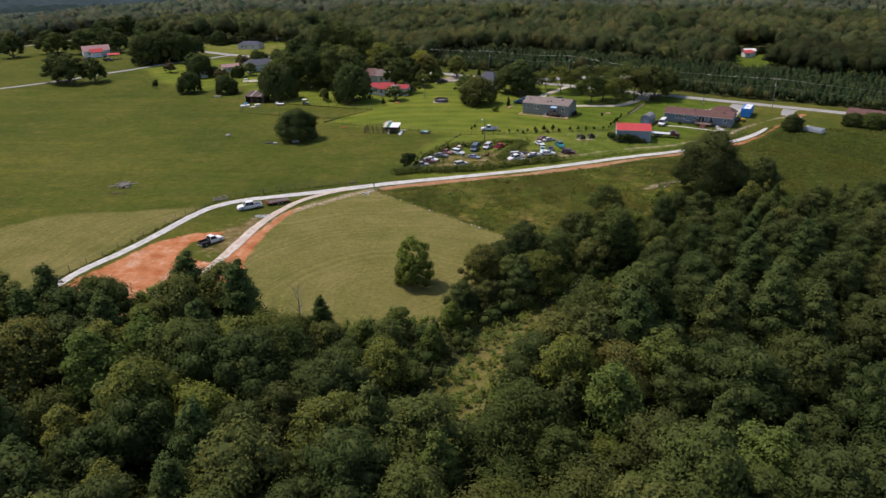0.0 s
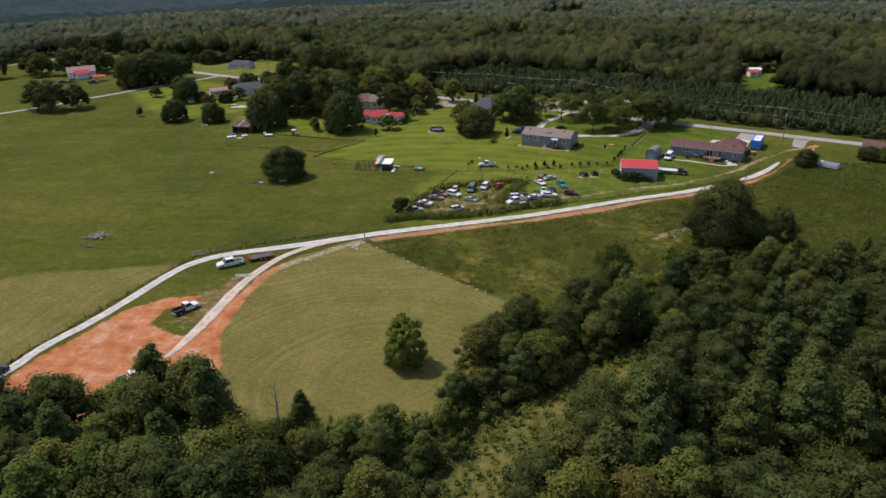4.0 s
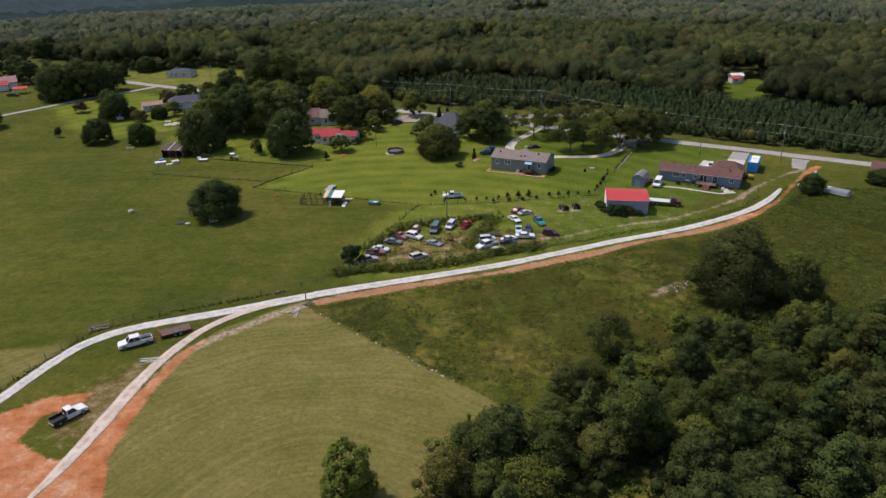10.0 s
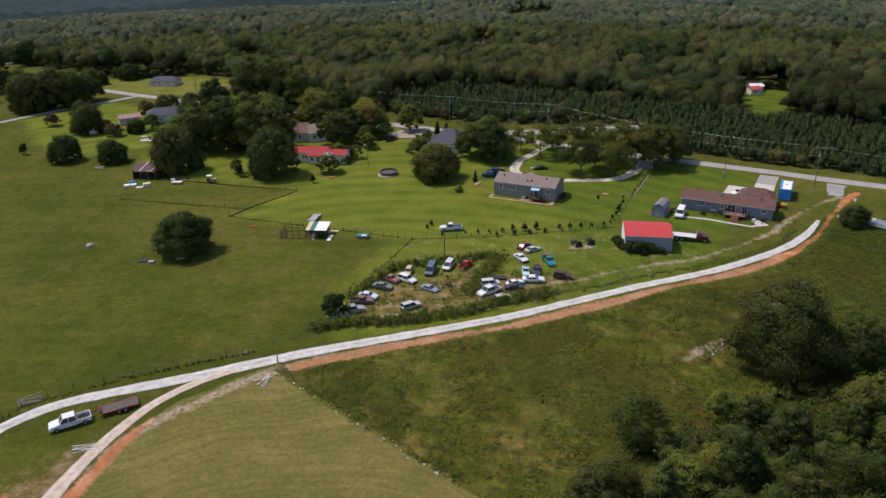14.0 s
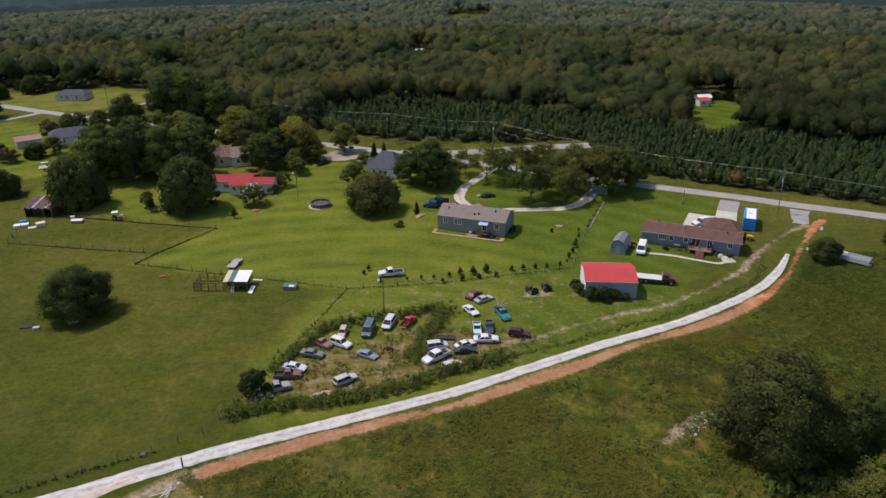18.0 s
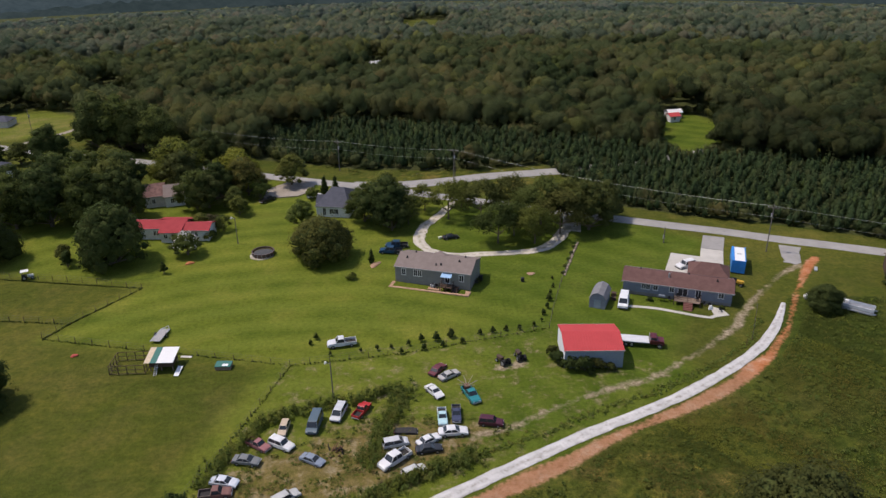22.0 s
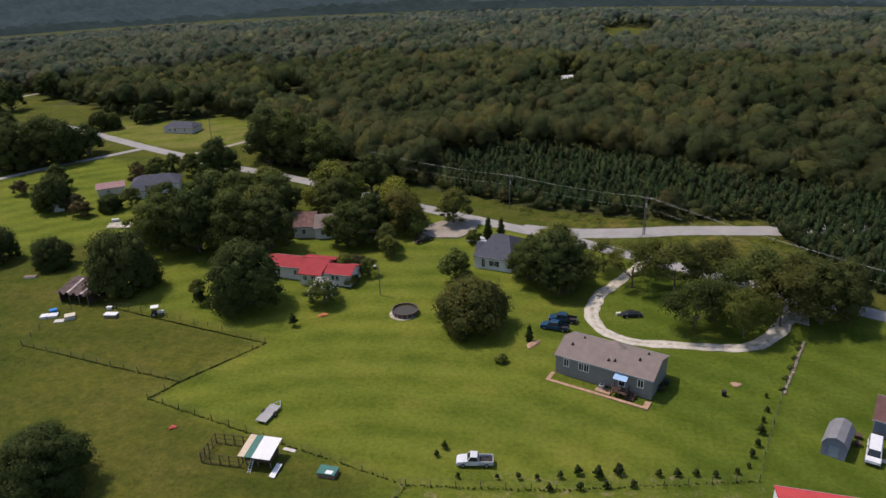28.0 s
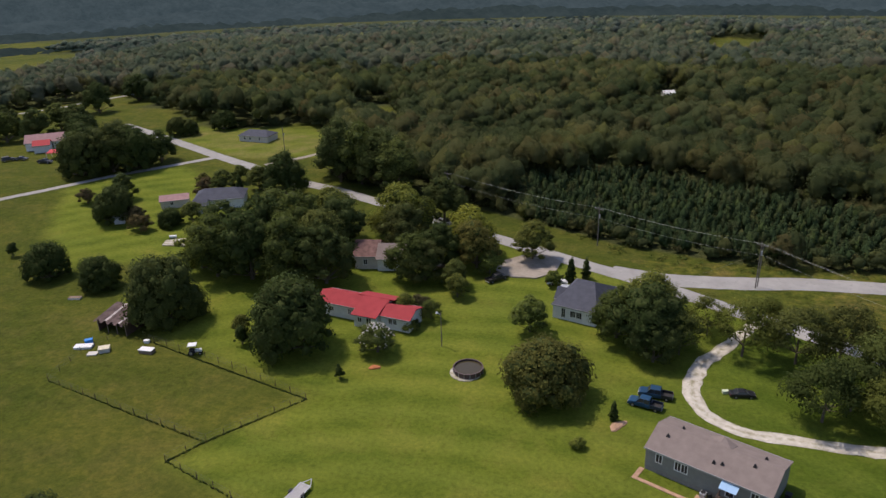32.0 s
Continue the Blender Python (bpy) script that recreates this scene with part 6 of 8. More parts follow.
    for nm, xa, xb in (("front_bumper", h - 0.02, h + 0.07), ("rear_bumper", -h - 0.08, -h + 0.02)):
        bm = B()
        box(bm, xa, xb, -W / 2 + 0.1, W / 2 - 0.1, 0.36, 0.56, 0.03)
        part(nm, bm, M["galv"] if truck else M["black"], e)
    for s_ in (-1, 1):
        bm = B()
        box(bm, h - 0.10, h + 0.005, s_ * (W / 2 - 0.32) - 0.16, s_ * (W / 2 - 0.32) + 0.16, nose - 0.30, nose - 0.17)
        part("headlight", bm, M["lamp_glass"], e)
        bm = B()
        box(bm, -h - 0.03, -h + 0.05, s_ * (W / 2 - 0.2) - 0.08, s_ * (W / 2 - 0.2) + 0.08, 0.68, 0.86)
        part("tail_light", bm, M["tail_red"], e)
    if wheels:
        for xa in (h - 0.95, -h + 0.95):
            for s_ in (-1, 1):
                wheel(e, xa, s_ * (W / 2 - 0.06), 0.36 if truck else 0.33)
    return e


WHITE = (0.66, 0.66, 0.65)
# the junked cars behind the drive
vehicle("sedan", 0.9, 128.3, 54, (0.13, 0.03, 0.04), "faded maroon junk sedan sunk in weeds", low=0.12, rough=0.6, scale=0.86)
vehicle("sedan", 2.7, 126.4, 32, (0.40, 0.39, 0.37), "stripped pale grey junk car on the grass", low=0.1, rough=0.8, scale=0.84)
vehicle("coupe", -0.1, 121.9, -60, WHITE, "white junk coupe parked on the grass", scale=0.86)
vehicle("pickup", 5.6, 120.4, -72, (0.02, 0.20, 0.22), "teal junk pickup with a dark hood", bed=(0.02, 0.19, 0.20), hood=(0.05, 0.06, 0.075), name="pickup_truck", category="truck", scale=0.84)
vehicle("pickup", 0.6, 115.3, -91, (0.42, 0.62, 0.64), "pale blue and white junk pickup", bed=(0.62, 0.66, 0.66), name="pickup_truck", category="truck", scale=0.74)
vehicle("pickup", 2.8, 115.8, -94, (0.045, 0.055, 0.10), "dark blue junk pickup in the lot", bed=(0.14, 0.14, 0.16), name="pickup_truck", category="truck", scale=0.74)
vehicle("suv", 7.8, 113.2, -15, (0.075, 0.018, 0.03), "dark maroon junk suv on bare ground", scale=0.79)
vehicle("sedan", 1.9, 111.5, 0, WHITE, "long white junk sedan in the lot", scale=0.95)
vehicle("sedan", -1.8, 110.0, 29, WHITE, "white junk sedan in the lot", scale=0.82)
vehicle("sedan", -1.9, 108.1, 5, (0.03, 0.034, 0.04), "black junk sedan with faded paint", scale=0.82, rough=0.5)
vehicle("minivan", -6.6, 109.8, 11, (0.52, 0.53, 0.53), "white junk minivan among weeds", scale=0.79)
vehicle("sedan", -5.0, 112.7, -5, (0.035, 0.033, 0.032), "stripped black junk car hull", low=0.25, wheels=False, rough=0.85, glass=False, scale=0.74)
vehicle("crew", -6.8, 106.3, -141, WHITE, "white crew-cab junk truck with a flat bed", bed=(0.6, 0.6, 0.58), name="pickup_truck", category="truck", scale=0.88)
vehicle("wagon", -4.2, 103.7, 27, (0.52, 0.53, 0.51), "white junk wagon half hidden by weeds", scale=0.79)
vehicle("van", -18.6, 115.5, -99, (0.085, 0.125, 0.15), "blue-grey junk van beside the lamp pole", name="van", category="van", scale=0.86)
vehicle("minivan", -15.1, 117.8, -106, (0.52, 0.53, 0.54), "silver junk minivan in tall grass", scale=0.86)
vehicle("pickup", -11.6, 118.2, 62, (0.46, 0.03, 0.03), "bright red junk pickup in tall weeds", name="pickup_truck", category="truck", scale=0.76)
vehicle("suv", -23.1, 114.9, -98, (0.50, 0.40, 0.28), "beige junk suv in tall weeds", scale=0.70)
vehicle("pickup", -26.4, 111.5, -36, (0.30, 0.13, 0.13), "faded pink junk pickup with an empty bed", bed=(0.15, 0.05, 0.055), name="pickup_truck", category="truck", scale=0.74, rough=0.8)
vehicle("suv", -23.0, 111.2, -33, WHITE, "white junk suv in the lot", scale=0.84)
vehicle("sedan", -18.3, 107.5, -33, (0.22, 0.26, 0.32), "wrecked silver-blue junk sedan", scale=0.82, low=0.1)
vehicle("sedan", -27.5, 108.2, -15, (0.17, 0.18, 0.18), "grey junk sedan in the lot", rough=0.6, scale=0.86)
vehicle("sedan", -29.8, 104.1, -16, (0.58, 0.61, 0.65), "pale silver junk sedan in the lot", scale=0.86)
vehicle("pickup", -30.6, 102.0, 4, (0.20, 0.10, 0.085), "rusty brown junk pickup in the lot", bed=(0.16, 0.12, 0.10), name="pickup_truck", category="truck", scale=0.80, rough=0.85)
vehicle("pickup", -31.8, 98.4, 22, (0.30, 0.30, 0.31), "junk pickup with a dark bed", bed=(0.07, 0.035, 0.035), name="pickup_truck", category="truck", scale=0.84, rough=0.7)
vehicle("wagon", -21.2, 100.2, 35, (0.46, 0.46, 0.44), "silver junk wagon in the lot", scale=0.88)
vehicle("sedan", -24.6, 96.7, 22, (0.50, 0.36, 0.33), "crushed pale pink junk car in weeds", low=0.35, wheels=False, rough=0.85, scale=0.74, glass=False)
vehicle("sedan", -33.6, 96.4, 20, (0.10, 0.13, 0.19), "dark blue junk car under the bush", low=0.2, wheels=False, rough=0.7, scale=0.74)
# cars and trucks in use
vehicle("pickup", -15.5, 138.4, 187, (0.60, 0.61, 0.62), "old white pickup parked on the lawn", bed=(0.52, 0.53, 0.54), name="pickup_truck", category="truck")
vehicle("crew", -66.6, 64.3, -147, (0.70, 0.70, 0.70), "white crew-cab pickup hitched to a trailer", name="pickup_truck", category="truck")
vehicle("pickup", -67.4, 44.0, 56, (0.70, 0.70, 0.69), "white pickup with a black cargo bed", bed=(0.03, 0.03, 0.033), name="pickup_truck", category="truck", hood=(0.7, 0.7, 0.69))
vehicle("sedan", -89.0, 20.4, -102, (0.03, 0.04, 0.07), "dark blue sedan on the gravel track")
vehicle("crew", -6.0, 177.8, 168, (0.012, 0.055, 0.115), "dark blue pickup parked beside the house", bed=(0.02, 0.03, 0.05), name="pickup_truck", category="truck", scale=0.9)
vehicle("crew", -4.6, 180.9, 175, (0.012, 0.048, 0.10), "dark blue pickup parked behind the house", bed=(0.03, 0.03, 0.035), name="pickup_truck", category="truck", scale=0.9)
# car shape used in place of a dark brush heap
vehicle("sedan", 8.4, 184.4, 12, (0.014, 0.014, 0.015), "black car standing in for a dark heap under the shade trees", scale=0.85)
vehicle("pickup", -66.1, 20.9, 40, (0.66, 0.66, 0.65), "white pickup on the clay among trees", name="pickup_truck", category="truck", scale=0.9)
vehicle("crew", -39.1, 216.7, 50, (0.015, 0.015, 0.017), "black pickup at the drive entrance", name="pickup_truck", category="truck", scale=0.85)
vehicle("suv", -53.2, 219.6, 43, (0.16, 0.10, 0.08), "brown suv under the trees")
vehicle("sedan", -26.3, 218.0, 15, WHITE, "white sedan parked behind the white house")
vehicle("van", 39.0, 147.8, -112, (0.70, 0.71, 0.71), "white van parked by the garden shed", name="van", category="van")
vehicle("suv", 57.4, 162.6, -160, WHITE, "white suv on the concrete drive")
vehicle("sedan", -228.0, 274.0, 20, (0.05, 0.05, 0.06), "dark car outside the red house")
vehicle("suv", -232.0, 272.0, 60, (0.06, 0.06, 0.07), "dark suv outside the red house")
vehicle("pickup", -216.0, 272.5, 10, (0.03, 0.03, 0.035), "dark pickup beside the red carport", name="pickup_truck", category="truck")
for x, y, rz in ((132, 250, 10), (143, 243, 80), (150, 245, 20)):
    vehicle("van", x, y, rz, WHITE, "white van in the far clearing", name="van", category="van")
vehicle("suv", -133.5, 250.5, 20, (0.42, 0.03, 0.03), "red suv behind the slate-roofed house")

# flatbed truck beside the garage
e = empty("flatbed_truck", pose(37.2, 133.0, 0, 0, 0, -16), "maroon truck with a long white flat deck", "truck")
bm = B()
box(bm, -3.9, 1.6, -1.15, 1.15, 0.95, 1.12, 0.02)
part("deck", bm, paint((0.62, 0.62, 0.62)), e, "white flat deck")
bm = B()
box(bm, -3.7, 4.0, -0.45, 0.45, 0.55, 0.94)
part("chassis", bm, M["black"], e)
bm = B()
box(bm, 1.7, 2.9, -1.0, 1.0, 0.7, 1.5, 0.06)
frustum(bm, (1.75, 2.85), (1.85, 2.5), 2.0, 2.12, 0.9, 0.8)
part("cab", bm, paint((0.11, 0.02, 0.025)), e)
bm = B()
frustum(bm, (1.72, 2.88), (1.85, 2.5), 1.5, 2.02, 0.95, 0.82)
part("cab_glass", bm, M["glass"], e)
bm = B()
prism(bm, [(2.9, 0.6), (2.9, 1.45), (4.1, 1.3), (4.25, 0.6)], -0.9, 0.9)
part("hood", bm, paint((0.11, 0.02, 0.025)), e)
bm = B()
for y in (-0.7, 0.7):
    rod(bm, (1.62, y, 1.12), (1.62, y, 2.1), 0.05, 0.05, 6)
rod(bm, (1.62, -0.7, 2.1), (1.62, 0.7, 2.1), 0.05, 0.05, 6)
part("headache_rack", bm, M["galv"], e)
for x in (-2.4, -1.4, 3.4):
    for y in (-1.0, 1.0):
        wheel(e, x, y, 0.45, 0.3)


def flat_trailer(name, x, y, rz, L, W, z, deckmat, label, frame=None, wheels=2):
    e = empty(name, pose(x, y, 0, 0, 0, rz), label, "trailer")
    n_ = int(W / 0.3)
    for k in range(n_):
        bm = B()
        a = -W / 2 + k * W / n_
        box(bm, -L / 2, L / 2, a + 0.01, a + W / n_ - 0.01, z, z + 0.05)
        part("plank", bm, deckmat, e)
    bm = B()
    for s_ in (-1, 1):
        box(bm, -L / 2, L / 2, s_ * W / 2 - 0.06 + 0.06 * s_, s_ * W / 2 + 0.06 + 0.06 * s_, z - 0.12, z + 0.08)
        rod(bm, (L / 2, s_ * W / 2, z - 0.05), (L / 2 + 1.3, 0, z - 0.05), 0.06, 0.06, 6)
    box(bm, L / 2 - 0.08, L / 2 + 0.02, -W / 2, W / 2, z - 0.12, z + 0.5 if frame else z + 0.08)
    part("frame", bm, frame or M["galv"], e)
    for k in range(wheels):
        for s_ in (-1, 1):
            wheel(e, -0.2 - 0.85 * k + 0.4, s_ * (W / 2 + 0.24), 0.34, 0.2)
            bm = B()
            box(bm, -0.2 - 0.85 * k, -0.2 - 0.85 * k + 0.8, s_ * (W / 2 + 0.24) - 0.14, s_ * (W / 2 + 0.24) + 0.14, 0.72, 0.76)
            part("fender", bm, M["black"], e)
    return e


flat_trailer("flatbed_trailer", -61.3, 68.3, -147, 5.2, 2.0, 0.62, plain("worn_dark_plank", (0.12, 0.095, 0.08), 0.9, 0, 0.3), "flatbed trailer with a worn plank deck and rust-red frame", plain("rust_red_frame", (0.25, 0.055, 0.035), 0.6, 0, 0.2))
flat_trailer("utility_trailer", -49.0, 144.9, 80, 4.4, 1.6, 0.5, plain("grey_plank", (0.36, 0.35, 0.34), 0.85, 0, 0.15), "grey utility trailer parked on the lawn", None, 1)

# camper under a tarpaulin
M["tarp"] = plain("blue_tarpaulin", (0.03, 0.22, 0.58), 0.5, 0, 0.15, 1.0)
e = empty("camper", Matrix.LocRotScale((68.6, 161.9, 0), Euler((0, 0, radians(66))), (0.95, 1.08, 1.0)), "white camper half covered with a blue tarpaulin", "camper")
bm = B()
prism(bm, [(-4.2, 0.6), (-4.3, 2.5), (-4.0, 3.0), (3.6, 3.0), (4.2, 2.2), (4.2, 0.6)], -1.2, 1.2)
part("body", bm, M["trim"], e)
for y in (-1.28, 1.28):
    bm = B()
    prism(bm, [(-4.35, 0.35), (-4.4, 3.05), (3.8, 3.05), (4.25, 0.5), (1.5, 0.8), (-1.5, 0.3)], min(y, y * 0.965), max(y, y * 0.965))
    part("tarpaulin", bm, M["tarp"], e, "blue tarpaulin")
for a, b_ in (((-4.45, 0.3), (-4.36, 3.08)), ((4.26, 0.4), (4.34, 2.2))):
    bm = B()
    box(bm, a[0], b_[0], -1.28, 1.28, a[1], b_[1])
    part("tarpaulin", bm, M["tarp"], e, "blue tarpaulin")
for y0, y1 in ((-1.3, -1.12), (0.8, 1.3)):
    bm = B()
    box(bm, -4.4, 3.7, y0, y1, 3.02, 3.07)
    part("tarpaulin", bm, M["tarp"], e, "blue tarpaulin")
bm = B()
box(bm, -0.5, 0.4, -0.4, 0.4, 3.004, 3.3, 0.06)
part("roof_unit", bm, M["trim"], e)
for x in (-0.9, 0.1):
    for y in (-1.05, 1.05):
        wheel(e, x, y, 0.36, 0.22)

# pontoon boat by the round tree
e = empty("pontoon_boat", pose(82.3, 140.0, 0, 0, 0, -42), "aluminium pontoon boat standing on the grass", "boat")
for y in (-0.9, 0.9):
    bm = B()
    rod(bm, (-2.9, y, 0.45), (2.4, y, 0.45), 0.3, 0.3, 10)
    rod(bm, (2.4, y, 0.45), (3.1, y, 0.6), 0.3, 0.08, 10)
    part("pontoon", bm, M["galv"], e)
bm = B()
box(bm, -2.9, 2.6, -1.15, 1.15, 0.76, 0.86)
part("deck", bm, paint((0.26, 0.27, 0.29)), e)
for q in ((-2.9, 2.6, -1.15, -1.1), (-2.9, 2.6, 1.1, 1.15), (2.55, 2.6, -1.1, 1.1)):
    bm = B()
    box(bm, *q, 0.865, 1.45)
    part("rail_panel", bm, paint((0.50, 0.53, 0.56)), e)
for x in (-2.0, 0.2, 1.6):
    bm = B()
    box(bm, x - 0.5, x + 0.4, -1.05, -0.5, 0.865, 1.25, 0.05)
    part("seat", bm, paint((0.62, 0.63, 0.66)), e)
bm = B()
box(bm, -2.6, -1.9, 0.2, 0.8, 0.865, 1.6, 0.06)
part("console", bm, M["trim"], e)

# small tractors and the yellow machine
def tractor(name, x, y, rz, colour, label, canopy=False, s=1.0):
    e = empty(name, Matrix.LocRotScale((x, y, 0), Euler((0, 0, radians(rz))), (s,) * 3), label, "tractor")
    bm = B()
    box(bm, 0.1, 1.3, -0.3, 0.3, 0.5, 1.0, 0.06)
    part("hood", bm, colour, e)
    bm = B()
    box(bm, -1.0, 1.1, -0.18, 0.18, 0.35, 0.55)
    part("chassis", bm, M["black"], e)
    bm = B()
    box(bm, -0.75, -0.2, -0.28, 0.28, 0.75, 0.85, 0.03)
    box(bm, -0.85, -0.75, -0.28, 0.28, 0.75, 1.25, 0.03)
    part("seat", bm, M["black"], e)
    bm = B()
    rod(bm, (0.1, 0, 0.9), (-0.1, 0, 1.2), 0.03, 0.03, 6)
    rod(bm, (-0.12, 0, 1.19), (-0.08, 0, 1.23), 0.2, 0.2, 10)
    part("steering_wheel", bm, M["black"], e)
    for y_ in (-0.55, 0.55):
        wheel(e, -0.6, y_, 0.5, 0.26)
        wheel(e, 0.95, y_ * 0.85, 0.3, 0.18)
    if canopy:
        bm = B()
        for a in (-0.9, 0.35):
            for y_ in (-0.55, 0.55):
                rod(bm, (a, y_, 0.6), (a, y_, 1.95), 0.03, 0.03, 5)
        part("canopy_post", bm, M["black"], e)
        bm = B()
        box(bm, -1.05, 0.5, -0.7, 0.7, 1.95, 2.05, 0.04)
        part("canopy", bm, M["trim"], e, "white flat canopy")
    return e


tractor("garden_tractor", 12.2, 129.4, 120, M["dark_wood"], "old dark rusty garden tractor on bare dirt", s=1.15)
tractor("garden_tractor", 15.3, 130.5, 100, M["dark_wood"], "old dark rusty garden tractor on bare dirt", s=1.15)
tractor("golf_cart", -84.6, 173.4, 25, M["trim"], "white golf cart with a flat canopy", True, 1.0)
e = tractor("yellow_loader", 64.3, 153.3, -40, plain("machine_yellow", (0.55, 0.32, 0.03), 0.5, 0, 0.15), "small yellow loader behind the mobile home", s=1.2)

# ---- slabs and walks ----
def slab_poly(name, pts, material, label, category, top=0.18, parent=None):
    bm = B()
    lo = [bm.verts.new((x, y, -0.2)) for x, y in pts]
    hi = [bm.verts.new((x, y, top)) for x, y in pts]
    bm.faces.new(hi)
    for k in range(len(pts)):
        bm.faces.new((lo[k], lo[(k + 1) % len(pts)], hi[(k + 1) % len(pts)], hi[k]))
    ob = part(name, bm, material, parent)
    return tagged(ob, label, category, kind="structure")


slab_poly("concrete_drive", [(52.4, 161.3), (57.0, 170.0), (62.6, 167.2), (64.6, 171.6), (69.0, 169.6), (64.6, 159.6), (58, 159)], M["concrete"], "pale concrete parking pad behind the mobile home", "driveway")
slab_poly("gravel_apron", [(64.7, 171.8), (68.2, 178.9), (72.6, 176.9), (69.1, 169.8)], M["asphalt"], "grey gravel apron up to the road", "driveway", 0.17)
slab_poly("drive_mouth", [(79.2, 162.4), (80.6, 161.7), (81.3, 160.8), (83.0, 161.6), (83.9, 163.6), (84.6, 165.0), (85.3, 166.8), (87.2, 169.3), (83.0, 171.5), (81.9, 168.8), (81.3, 167.4), (80.4, 165.2), (80.2, 163.4)], M["asphalt"], "pale broken concrete at the drive mouth", "driveway", 0.16)
slab_poly("entrance_pad", [(36.2, 186.8), (40.2, 184.8), (42.4, 194.0), (38.4, 196.2)], M["limestone"], "pale gravel where the loop drive meets the road", "driveway", 0.17)
slab_poly("house_apron", [(-40.6, 226.5), (-40.4, 221.5), (-36.5, 219.0), (-31, 219.6), (-27.6, 223.6), (-27.2, 229.5), (-30.5, 232.4), (-35.5, 232.0)], M["forecourt"], "worn brown gravel forecourt between houses and road", "driveway", 0.15)
slab_poly("sand_pit", [(-124.5, 216.5), (-118.6, 217.2), (-117.5, 220.6), (-121, 222), (-125.6, 219.6)], M["limestone"], "patch of pale sand in the lawn", "ground", 0.14)
slab_poly("pool_base", [(-35.4 + 2.75 * math.cos(k * math.tau / 18) - 0.1, 180.2 + 2.75 * math.sin(k * math.tau / 18) - 0.3) for k in range(18)], M["limestone"], "pale sand ring under the pool", "ground", 0.13)
WALK = [(39.6, 146.9), (44.6, 145.4), (49.2, 142.8), (53.6, 140.6), (55.6, 141.6), (56.2, 144.2)]
strip_road("garden_walk", WALK, 0.9, M["concrete"], "narrow pale concrete garden walk", "path", 0.03, 0.02, 12)
slab_poly("walk_pad", [(54.6, 140.6), (57.4, 141.0), (57.0, 143.4), (55.6, 144.6), (54.8, 143)], M["concrete"], "small pale concrete pad at the walk's end", "path", 0.17)

# ---- pool ----
M["pool_wall"] = plain("dark_pool_wall", (0.10, 0.065, 0.06), 0.6, 0, 0.15)
wm, wnn, wl, wb = mat("murky_pool_water", 0.12, 0, 0.4)
wb.inputs["Base Color"].default_value = (0.06, 0.048, 0.024, 1)
M["murk"] = wm
e = empty("swimming_pool", Matrix.LocRotScale((-35.2, 180.3, 0.1), Euler((0, 0, 0)), (0.92, 0.92, 0.75)), "round above-ground pool with murky water", "pool")
for k in range(16):
    a0, a1 = k * math.tau / 16, (k + 1) * math.tau / 16
    bm = B()
    vs = [bm.verts.new((r_ * math.cos(a), r_ * math.sin(a), z)) for z in (0, 1.2) for r_, a in ((2.75, a0), (2.75, a1), (2.69, a1), (2.69, a0))]
    for f in ((0, 1, 5, 4), (2, 3, 7, 6), (4, 5, 6, 7), (1, 2, 6, 5), (3, 0, 4, 7)):
        bm.faces.new([vs[j] for j in f])
    part("wall_panel", bm, M["pool_wall"], e)
    bm = B()
    rod(bm, (2.79 * math.cos(a0), 2.79 * math.sin(a0), 0), (2.79 * math.cos(a0), 2.79 * math.sin(a0), 1.2), 0.05, 0.05, 5)
    part("upright", bm, M["galv"], e)
    bm = B()
    vs = [bm.verts.new((r_ * math.cos(a), r_ * math.sin(a), z)) for z in (1.21, 1.26) for r_, a in ((2.86, a0), (2.86, a1), (2.62, a1), (2.62, a0))]
    for f in ((3, 2, 1, 0), (4, 5, 6, 7), (0, 1, 5, 4), (2, 3, 7, 6)):
        bm.faces.new([vs[j] for j in f])
    part("rim_segment", bm, M["pool_wall"], e)
bm = B()
bmesh.ops.create_circle(bm, cap_ends=True, radius=2.68, segments=32, matrix=Matrix.Translation((0, 0, 0.85)))
part("water", bm, M["murk"], e, "murky brown-green water")

# ---- chicken coop with its run ----
M["green_sheet"] = plain("green_roof_sheet", (0.045, 0.16, 0.13), 0.6, 0, 0.15)
e = empty("chicken_coop", pose(-48.2, 133.2, 0, 0, 0, -3), "raised wooden coop with patchwork sheet roof", "coop")
bm = B()
box(bm, 0.5, 4.4, 0.4, 3.2, 0.8, 2.0)
part("house_box", bm, M["dark_wood"], e)
for x in (0.6, 2.4, 4.3):
    for y in (0.5, 3.1):
        bm = B()
        box(bm, x - 0.07, x + 0.07, y - 0.07, y + 0.07, 0, 0.8)
        part("leg", bm, M["wood"], e)
for k, mm in enumerate(("cream", "green", "white", "white")):
    bm = B()
    x0 = -0.1 + (0, 1.0, 2.1, 3.45)[k]
    x1 = -0.1 + (0.98, 2.08, 3.43, 4.9)[k]
    slab(bm, [(x0, -0.4, 2.05), (x1, -0.4, 2.05), (x1, 3.9, 2.55), (x0, 3.9, 2.55)], 0.05)
    part("roof_sheet", bm, {"cream": plain("cream_sheet", (0.58, 0.47, 0.33), 0.7), "green": M["green_sheet"], "white": M["trim"]}[mm], e)
bm = B()
for s_ in (-0.22, 0.22):
    rod(bm, (1.7 + s_, -1.1, 0.0), (1.7 + s_, 0.35, 1.3), 0.04, 0.04, 5)
for k in range(6):
    t = k / 6 + 0.08
    rod(bm, (1.45, -1.1 + 1.45 * t, 1.3 * t), (1.95, -1.1 + 1.45 * t, 1.3 * t), 0.03, 0.03, 5)
part("ladder", bm, M["trim"], e)
bm = B()
